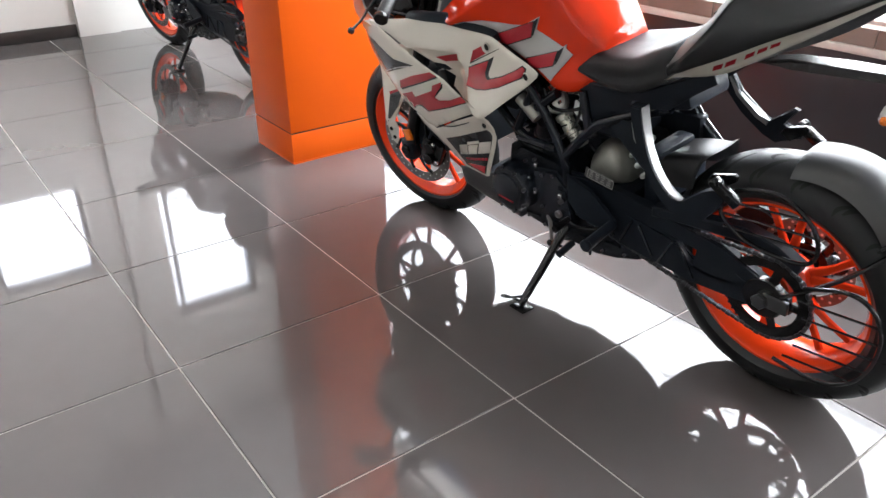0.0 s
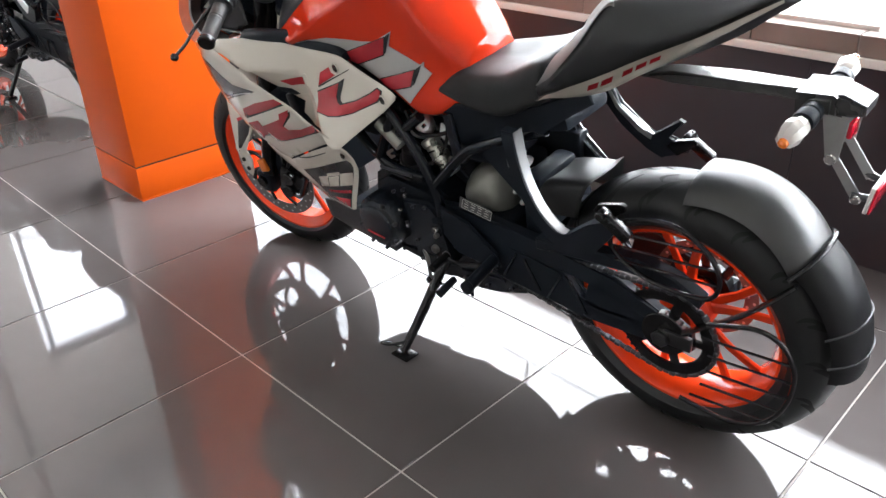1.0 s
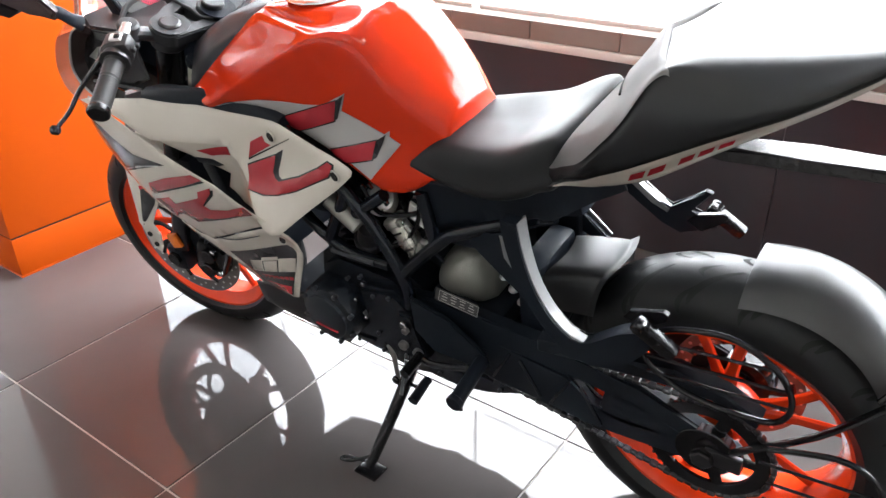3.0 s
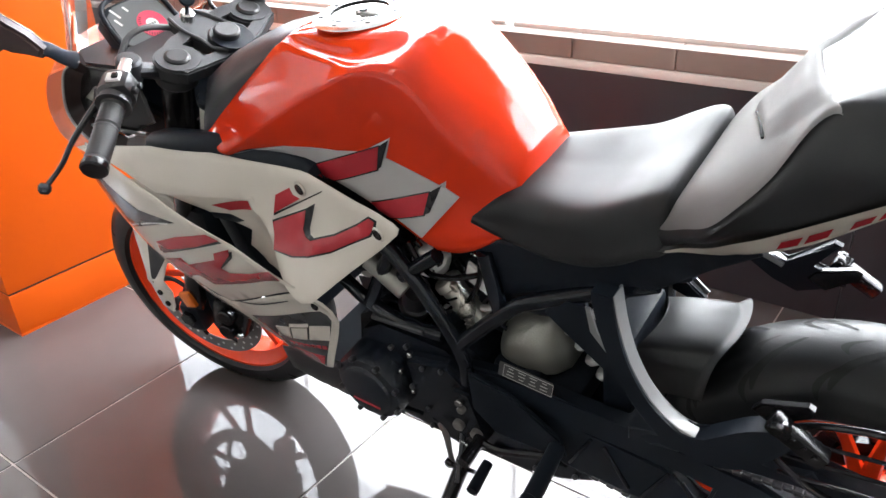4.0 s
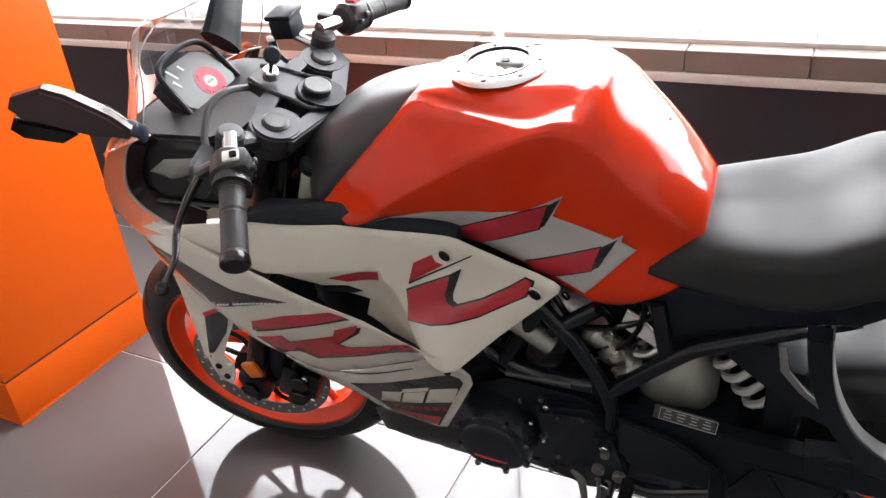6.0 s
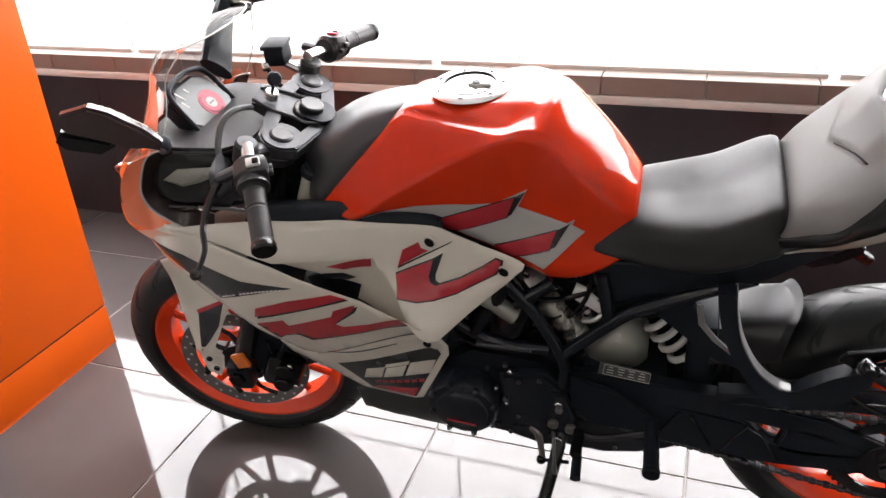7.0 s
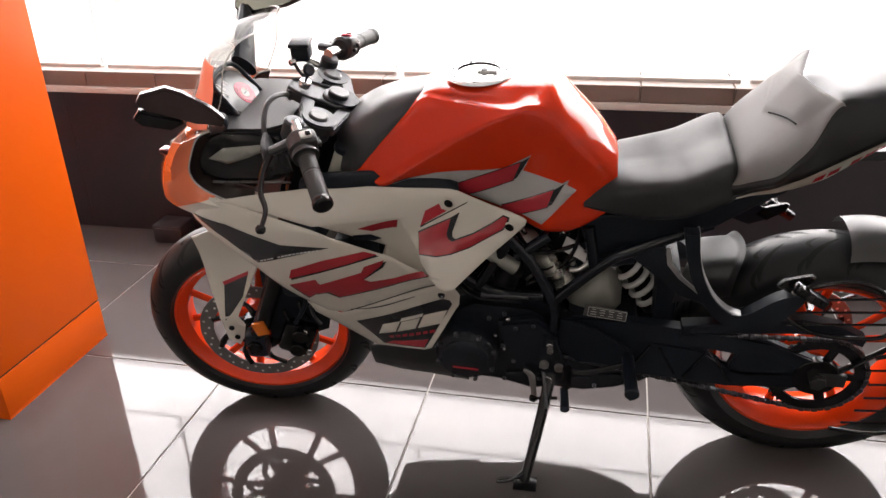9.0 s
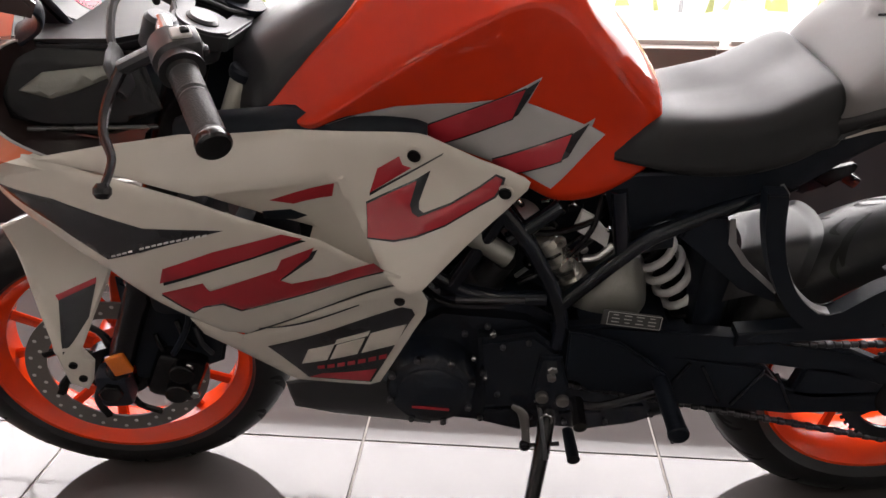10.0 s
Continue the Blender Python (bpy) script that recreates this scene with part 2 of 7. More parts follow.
def tube(bm, pts, r, seg=10, smooth=0, closed=False, flat=1.0, up=None):
    """A round (or flattened) bar along pts; r a number or one for each point."""
    rs = r if isinstance(r, (list, tuple)) else [r] * len(pts)
    if smooth:
        n0 = len(pts)
        pts = spline(pts, smooth, closed)
        rs = [float(np.interp(i / smooth, range(n0), rs)) for i in range(len(pts))]
    pts = [Vector(p) for p in pts]
    n, rings, side = len(pts), [], None
    for i, p in enumerate(pts):
        a = pts[(i - 1) % n] if closed or i else p
        b = pts[(i + 1) % n] if closed or i < n - 1 else p
        d = (b - a).normalized()
        if side is None:
            ref = Vector(up) if up else (Vector((0, 0, 1)) if abs(d.z) < 0.9 else Vector((0, 1, 0)))
            side = d.cross(ref).normalized()
        side = (side - d * side.dot(d)).normalized()
        w = d.cross(side)
        rings.append([bm.verts.new(p + rs[i] * (math.cos(q) * side + flat * math.sin(q) * w)) for q in np.linspace(0, 2 * math.pi, seg, endpoint=False)])
    for i in range(n if closed else n - 1):
        u, v = rings[i], rings[(i + 1) % n]
        for j in range(seg):
            bm.faces.new((u[j], u[(j + 1) % seg], v[(j + 1) % seg], v[j]))
    if not closed:
        bm.faces.new(rings[0])
        bm.faces.new(rings[-1][::-1])


def rod(bm, a, b, r, seg=12, r2=None):
    tube(bm, [a, b], [r, r2 if r2 is not None else r], seg)


def lathe(bm, profile, c, axis=(0, 1, 0), seg=48, closed=True):
    """Turns (radius, along) pairs round an axis through c."""
    ax = Vector(axis).normalized()
    e1 = ax.orthogonal().normalized()
    e2 = ax.cross(e1)
    rings = []
    for q in np.linspace(0, 2 * math.pi, seg, endpoint=False):
        d = math.cos(q) * e1 + math.sin(q) * e2
        rings.append([bm.verts.new(Vector(c) + r * d + h * ax) for r, h in profile])
    k = len(profile)
    for i in range(seg):
        u, v = rings[i], rings[(i + 1) % seg]
        for j in range(k if closed else k - 1):
            f = (u[j], u[(j + 1) % k], v[(j + 1) % k], v[j])
            bm.faces.new(f)
    if not closed:
        for j in (0, k - 1):
            if profile[j][0] > 1e-5:
                bm.faces.new([r[j] for r in rings])
        bmesh.ops.remove_doubles(bm, verts=[v for r in rings for v in r], dist=1e-6)


def disc(bm, c, r, h, axis=(0, 1, 0), seg=24, bev=0.002):
    """A short cylinder with rounded rims, centred on c."""
    lathe(bm, [(0, -h / 2), (r - bev, -h / 2), (r, -h / 2 + bev), (r, h / 2 - bev), (r - bev, h / 2), (0, h / 2)], c, axis, seg, False)


def prism(bm, outline, y0, y1, bev=0.003, place=lambda x, y, z: (x, y, z)):
    """A plate cut to an outline of (x, z), from y0 to y1, with rounded edges."""
    lo = [bm.verts.new(place(x, y0, z)) for x, z in outline]
    hi = [bm.verts.new(place(x, y1, z)) for x, z in outline]
    n = len(outline)
    fs = [bm.faces.new(lo), bm.faces.new(hi[::-1])]
    fs += [bm.faces.new((lo[i], hi[i], hi[(i + 1) % n], lo[(i + 1) % n])) for i in range(n)]
    if bev:
        es = list({e for f in fs[:2] for e in f.edges})
        bmesh.ops.bevel(bm, geom=es, offset=bev, segments=2, affect="EDGES", clamp_overlap=True)


def inside(p, poly):
    x, z, hit = p[0], p[1], False
    for (x1, z1), (x2, z2) in zip(poly, poly[1:] + poly[:1]):
        if (z1 > z) != (z2 > z) and x < (x2 - x1) * (z - z1) / (z2 - z1) + x1:
            hit = not hit
    return hit


def sheet(bm, outline, field, th, step=0.02, lift=0.0, rim=0.0025, curve=0, flip=1):
    """A curved shell: an outline in (x, z) laid on y = field(x, z), with thickness inwards and a rounded rim."""
    from mathutils.geometry import delaunay_2d_cdt
    if curve:
        outline = [(v.x, v.z) for v in spline([(x, 0, z) for x, z in outline], curve, True)]
    edge = []
    for a, b in zip(outline, outline[1:] + outline[:1]):
        k = max(1, int(math.dist(a, b) / step))
        edge += [(a[0] + (b[0] - a[0]) * i / k, a[1] + (b[1] - a[1]) * i / k) for i in range(k)]
    n = len(edge)
    xs, zs = [p[0] for p in edge], [p[1] for p in edge]
    inner = []
    if rim:
        for i in range(n):
            a, b, c = Vector(edge[i - 1]), Vector(edge[i]), Vector(edge[(i + 1) % n])
            d = (c - a).normalized()
            for s in (1, -1):
                q = b + s * rim * 1.6 * Vector((-d.y, d.x))
                if inside(q, edge):
                    inner.append(tuple(q))
                    break
    for x in np.arange(min(xs) + step / 2, max(xs), step):
        for z in np.arange(min(zs) + step / 2, max(zs), step):
            if inside((x, z), edge) and min(math.dist((x, z), e) for e in edge) > step * 0.45:
                inner.append((float(x), float(z)))
    pts = [Vector(p) for p in edge + inner]
    vs, _, fs, orig, *_ = delaunay_2d_cdt(pts, [], [list(range(n))], 1, 1e-6)
    rimset = {i for i, o in enumerate(orig) if any(k < n for k in o)}
    top = [bm.verts.new((v.x, flip * (field(v.x, v.y) - lift + (rim if i in rimset else 0)), v.y)) for i, v in enumerate(vs)]
    low = [bm.verts.new((v.x, flip * (field(v.x, v.y) - lift + th), v.y)) for v in vs]
    for f in fs:
        bm.faces.new([top[i] for i in f])
        bm.faces.new([low[i] for i in f[::-1]])
    count = {}
    for f in fs:
        for a, b in zip(f, list(f[1:]) + [f[0]]):
            key = (min(a, b), max(a, b))
            count[key] = None if key in count else (a, b)
    for ab in count.values():
        if ab:
            bm.faces.new((top[ab[0]], low[ab[0]], low[ab[1]], top[ab[1]]))


def field_of(points, power=2.6):
    """Smooth y over (x, z) through the given (x, z, y)."""
    pts = np.array(points, float)

    def phi(r):
        return r**2 * np.log(r + 1e-9)
    n = len(pts)
    d = np.hypot(pts[:, None, 0] - pts[None, :, 0], pts[:, None, 1] - pts[None, :, 1])
    k = np.zeros((n + 3, n + 3))
    k[:n, :n] = phi(d) + 0.0006 * np.eye(n)
    k[:n, n:] = np.c_[np.ones(n), pts[:, :2]]
    k[n:, :n] = k[:n, n:].T
    w = np.linalg.solve(k, np.r_[pts[:, 2], 0, 0, 0])

    def f(x, z):
        r = np.hypot(pts[:, 0] - x, pts[:, 1] - z)
        return float(phi(r) @ w[:n] + w[n] + w[n + 1] * x + w[n + 2] * z)
    return f


def loft(bm, stations, along=4, around=4, cap=True, round_start=False, even=False):
    """Skin over half-profiles [(x, [(y, z), ...])], mirrored on y = 0; smooth along and around."""
    rows = []
    for x, prof in stations:
        pr = (spline_even if even else spline)([(x, y, z) for y, z in prof], around) if around > 1 else [Vector((x, y, z)) for y, z in prof]
        rows.append(pr)
    k = len(rows[0])
    cols = [(spline_even if even else spline)([r[j] for r in rows], along) if along > 1 else [r[j] for r in rows] for j in range(k)]
    n = len(cols[0])
    left = [[bm.verts.new((c[i].x, -abs(c[i].y), c[i].z)) for c in cols] for i in range(n)]
    right = [[bm.verts.new((c[i].x, abs(c[i].y), c[i].z)) for c in cols] for i in range(n)]
    for i in range(n - 1):
        for j in range(k - 1):
            for g in (left, right):
                bm.faces.new((g[i][j], g[i][j + 1], g[i + 1][j + 1], g[i + 1][j]))
    if cap:
        for i in (0, n - 1):
            bm.faces.new(left[i] + right[i][::-1])
    bmesh.ops.remove_doubles(bm, verts=bm.verts[:], dist=1e-5)

# ---- the showroom ----
WALL_Y, FAR_X, EAST_X, SOUTH_Y, TOP = 0.98, -4.42, 4.2, -6.2, 3.6
PITCH, GX, GY = 0.6, -0.279, 0.073


def slab(name, lo, hi, mat, label, category, kind="structure", bev=0.0, parent=None):
    bm = bmesh.new()
    box(bm, [(a + b) / 2 for a, b in zip(lo, hi)], [b - a for a, b in zip(lo, hi)], bev)
    ob = link_mesh(name, bm, mat, parent)
    return tagged(ob, label, category, "", kind) if category else tagged(ob, label)


floor = slab("floor", (FAR_X - 0.2, SOUTH_Y - 0.2, -0.15), (EAST_X + 0.2, WALL_Y + 0.3, -0.0025), GROUT,
             "polished grey brown floor tiles with pale grout joints", "floor")

# the wall under the windows: dark panels, a pale lip and a band of brown tiles
wall_north = slab("wall_north", (FAR_X - 0.2, WALL_Y + 0.012, -0.15), (EAST_X + 0.2, WALL_Y + 0.25, 0.6), WALL_DARK,
                  "low dark brown tiled wall under the shop windows", "wall")
slab("trim", (FAR_X, WALL_Y - 0.006, 0.577), (EAST_X, WALL_Y + 0.24, 0.602), SILL_LIP,
     "pale stone ledge along the dark wall", "trim", bev=0.003)
sill = slab("window_sill", (FAR_X, WALL_Y + 0.012, 0.6005), (EAST_X, WALL_Y + 0.24, 0.655), GROUT,
            "brown tiled sill under the shop windows", "sill")
slab("wall_lintel", (FAR_X - 0.2, WALL_Y, 3.3), (0.6, WALL_Y + 0.25, TOP), WALL_WHITE,
     "white painted wall above the shop windows", "wall")
# Unseen low lintel, added to cut the window's reflection on the tank.
slab("wall_lintel_low", (0.6, WALL_Y + 0.002, 2.02), (EAST_X + 0.2, WALL_Y + 0.252, TOP), WALL_WHITE,
     "white painted wall above the lower shop windows", "wall")

# shop windows: slim pale frames and clear panes
MULLIONS = [-4.2, -3.0, -1.8, -0.59, 0.6, 1.8, 3.0, 4.1]


def shop_window(i, x0, x1, top):
    w = tagged(new("window_%d" % i), "tall clear shop window in slim pale aluminium frame", "window", "shop windows", "structure")
    w.location = ((x0 + x1) / 2, WALL_Y + 0.09, 0.655)
    half, h = (x1 - x0) / 2, top - 0.655
    for x in (-half, half):
        bm = bmesh.new()
        box(bm, (x * 0.996, 0, (h + 0.40) / 2), (0.003, 0.012, h - 0.40), 0.0)
        part("stile", bm, SILL_LIP, w)
    for z, s in ((0.009, 0.018), (0.40, 0.002), (h - 0.012, 0.024)):
        bm = bmesh.new()
        box(bm, (0, 0, z), (2 * half - 0.03, 0.03 if s > 0.01 else 0.004, s), min(0.002, s / 3))
        part("rail", bm, SILL_LIP, w)
    for z0, z1 in ((0.018, 0.394), (0.406, h - 0.024)):
        bm = bmesh.new()
        box(bm, (0, 0, (z0 + z1) / 2), (2 * half - 0.03, 0.005, z1 - z0), 0)
        p = part("pane", bm, PANE, w)
        p.visible_shadow = False


# Eastern windows stop lower, under the added lintel.
for i, (x0, x1) in enumerate(zip(MULLIONS, MULLIONS[1:])):
    shop_window(i + 1, x0, x1, 3.3 if x1 < 0.7 else 2.02)
slab("wall_pier", (FAR_X - 0.2, WALL_Y, 0.655), (-4.2, WALL_Y + 0.25, 3.3), WALL_WHITE, "white painted wall pier beside the windows", "wall")

# far wall with two bright windows, a white clad bay and a short black skirting
def wall_with_holes(name, x, t, y0, y1, z0, z1, holes, mat, label):
    bm = bmesh.new()
    ys = sorted({y0, y1, *(h[0] for h in holes), *(h[1] for h in holes)})
    zs = sorted({z0, z1, *(h[2] for h in holes), *(h[3] for h in holes)})
    for a, b in zip(ys, ys[1:]):
        for c, d in zip(zs, zs[1:]):
            if not any(h[0] <= (a + b) / 2 <= h[1] and h[2] <= (c + d) / 2 <= h[3] for h in holes):
                box(bm, (x + t / 2, (a + b) / 2, (c + d) / 2), (abs(t), b - a, d - c), 0)
    bmesh.ops.remove_doubles(bm, verts=bm.verts[:], dist=1e-5)
    return tagged(link_mesh(name, bm, mat), label, "wall", "", "structure")


FAR_HOLES = [(-1.22, -0.55, 1.08, 1.82), (-0.02, 0.72, 1.28, 2.45)]
wall_with_holes("wall_west", FAR_X - 0.22, 0.22, SOUTH_Y, WALL_Y, 0, TOP, FAR_HOLES, WALL_WHITE, "cream painted end wall with two bright windows")
slab("wall_panel", (FAR_X, -0.33, 0.0), (FAR_X + 0.03, -0.06, TOP), WALL_WHITE, "white panel standing proud of the end wall", "wall")
slab("baseboard", (FAR_X, SOUTH_Y, 0.0), (FAR_X + 0.018, -0.34, 0.085), BLACK_SKIRT, "black stone skirting along the cream wall", "skirting", bev=0.002)
for i, (a, b, c, d) in enumerate(FAR_HOLES):
    w = tagged(new("window_%d" % (i + 21)), "small bright window in a dark frame in the end wall", "window", "end wall windows", "structure")
    w.location = (FAR_X - 0.12, (a + b) / 2, c)
    for y in (a + 0.015, b - 0.015) + ((0.06,) if i else ()):
        bm = bmesh.new()
        box(bm, (0, y - (a + b) / 2, (d - c) / 2), (0.04, 0.03, d - c), 0.003)
        part("stile", bm, BLACK_SKIRT, w)
    for z in (0.015, d - c - 0.015):
        bm = bmesh.new()
        box(bm, (0, 0, z), (0.038, b - a - 0.06, 0.03), 0.003)
        part("rail", bm, BLACK_SKIRT, w)
    bm = bmesh.new()
    box(bm, (0, 0, (d - c) / 2), (0.005, b - a - 0.06, d - c - 0.06), 0)
    part("pane", bm, PANE, w).visible_shadow = False

# walls behind the camera and the ceiling
slab("wall_south", (FAR_X - 0.22, SOUTH_Y - 0.2, 0), (EAST_X + 0.2, SOUTH_Y, TOP), WALL_WHITE, "white painted back wall of the showroom", "wall")
slab("wall_east", (EAST_X, SOUTH_Y, 0), (EAST_X + 0.2, WALL_Y, TOP), WALL_WHITE, "white painted side wall of the showroom", "wall")
slab("ceiling", (FAR_X - 0.22, SOUTH_Y - 0.2, TOP), (EAST_X + 0.2, WALL_Y + 0.25, TOP + 0.15), CEIL, "flat grey ceiling of the showroom", "ceiling")

# orange clad pillar
PX0, PX1, PY0, PY1 = -1.702, -1.364, -0.252, 0.188
pillar = tagged(new("pillar"), "square pillar clad in glossy orange panels with a dark groove", "pillar", "", "structure")
for nm, z0, z1, inset, mat in (("plinth", 0.006, 0.1255, 0, PILLAR), ("groove", 0.1255, 0.1325, 0.004, PILLAR_GROOVE),
                               ("cladding", 0.1325, 2.4, 0, PILLAR), ("cladding", 2.4, TOP, 0, PILLAR), ("base_seal", 0, 0.006, -0.001, PILLAR)):
    bm = bmesh.new()
    box(bm, ((PX0 + PX1) / 2, (PY0 + PY1) / 2, (z0 + z1) / 2), (PX1 - PX0 - 2 * inset, PY1 - PY0 - 2 * inset, z1 - z0), 0 if inset else 0.0015)
    part(nm, bm, mat, pillar)

# small dark junction box on the floor by the wall
bm = bmesh.new()
box(bm, (-1.537, 0.922, 0.0375), (0.125, 0.11, 0.075), 0.005)
box(bm, (-1.537, 0.865, 0.0375), (0.10, 0.006, 0.05), 0.002)
tagged(link_mesh("floor_box", bm, WALL_DARK), "small dark brown box on the floor against the wall", "box")

# ceiling ring lamps
RING = glow("ring_lamp_glow", (1.0, 0.93, 0.78), 9.0)


def ring_lamp(place, name="ceiling_lamp", label="round ring lamp with warm white light under the ceiling", group="ceiling ring lamps", r=0.22):
    lamp = thing(name, label, name.replace("_", " "), place, group)
    bm = bmesh.new()
    lathe(bm, [(r - 0.035, -0.055), (r + 0.035, -0.055), (r + 0.04, -0.02), (r + 0.03, -0.0), (r - 0.03, 0.0), (r - 0.04, -0.02)], (0, 0, 0), (0, 0, 1), 40)
    part("housing", bm, SILL_LIP, lamp)
    bm = bmesh.new()
    lathe(bm, [(r - 0.03, -0.061), (r + 0.03, -0.061), (r + 0.03, -0.0555), (r - 0.03, -0.0555)], (0, 0, 0), (0, 0, 1), 40)
    part("diffuser", bm, RING, lamp)


for x, y in ((-1.3, -2.0), (1.2, -2.2), (-1.2, -4.4), (1.3, -4.4)):
    ring_lamp(Matrix.Translation((x, y, TOP)))
ring_lamp(Matrix.Translation((FAR_X, -2.02, 2.71)) @ Matrix.Rotation(radians(-90), 4, "Y"), "wall_lamp", "round ring lamp with warm white light on the white wall", "", 0.115)

# ---- outside ----
slab("ground", (-400, WALL_Y + 0.25, -0.4), (400, 900, -0.2), CONCRETE, "sunlit pale concrete yard outside the windows", "ground")
slab("ground_west", (-400, -400, -0.4), (FAR_X - 0.22, WALL_Y + 0.25, -0.2), CONCRETE, "sunlit pale concrete yard beside the building", "ground")
bm = bmesh.new()
rng = random.Random(4)
for _ in range(2600):
    x, y = rng.uniform(-26, 22), rng.uniform(9.6, 26)
    h, a = rng.uniform(0.15, 0.5), rng.uniform(0, 6.28)
    w = rng.uniform(0.05, 0.16)
    v = [bm.verts.new((x + w * math.cos(a) * k, y + w * math.sin(a) * k, -0.2)) for k in (-1, 1)]
    v.append(bm.verts.new((x + rng.uniform(-0.12, 0.12), y + rng.uniform(-0.12, 0.12), -0.2 + h)))
    bm.faces.new(v)
tagged(link_mesh("grass", bm, GRASS), "sunlit yellow green grass beyond the yard", "grass", "", "stuff")


SKY_HAZE = glow("sky_haze", (0.97, 0.99, 1.0), 2.4)
slab("backdrop", (-400, 300, 30), (400, 301, 420), SKY_HAZE, "bright hazy sky beyond the yard", "sky")


def fence_post(x, y):
    p = thing("fence_post", "thin grey metal post standing in the sunlit yard", "post", Matrix.Translation((x, y, -0.2)), "yard posts")
    bm = bmesh.new()
    rod(bm, (0, 0, 0), (0, 0, 2.6), 0.03)
    disc(bm, (0, 0, 2.6), 0.035, 0.03, (0, 0, 1), 12)
    part("pole", bm, STEEL_OUT, p)
    bm = bmesh.new()
    box(bm, (0, 0, 0.03), (0.2, 0.2, 0.06), 0.008)
    part("footing", bm, CONCRETE, p)


for x in (-9.5, -7.2, -4.4, -1.2, 2.2, 5.4):
    fence_post(x, 9.0)
for z in (0.5, 0.95):
    bm = bmesh.new()
    tube(bm, [(-9.5 + 0.745 * k, 9.0, z - 0.05 * math.sin(math.pi * (k % 4) / 4)) for k in range(21)], 0.008, 6)
    tagged(link_mesh("fence_wire", bm, STEEL_OUT), "slack grey fence wire strung between the yard posts", "wire", "fence wires")

# ---- the motorcycle: own axes with x to the rear, z up, origin under the rear axle ----
LEAN_M = Matrix.Translation((0.645, 0.05, 0)) @ Matrix.Rotation(radians(2.3), 4, "Z") @ Matrix.Rotation(radians(9.4), 4, "X")
RAKE = radians(22.8)
STEER_AXIS = Vector((math.sin(RAKE), 0, math.cos(RAKE)))
STEER_AT = Vector((-1.41, 0, 0))
STEER = Matrix.Translation(STEER_AT) @ Matrix.Rotation(radians(8), 4, STEER_AXIS) @ Matrix.Translation(-STEER_AT)
REAR, FRONT = Vector((0, 0, 0.306)), Vector((-1.32, 0, 0.291))

bike = thing("motorcycle", "orange and white sports motorcycle leaning on its side stand", "motorcycle")
mirrored = []


def steer(bm):
    bmesh.ops.transform(bm, matrix=STEER, verts=bm.verts[:])
    return bm


def tyre_point(c, R, half, h, q, u):
    r = R - h + h * math.cos(u)
    return Vector((c.x + r * math.cos(q), half * math.sin(u), c.z + r * math.sin(q)))


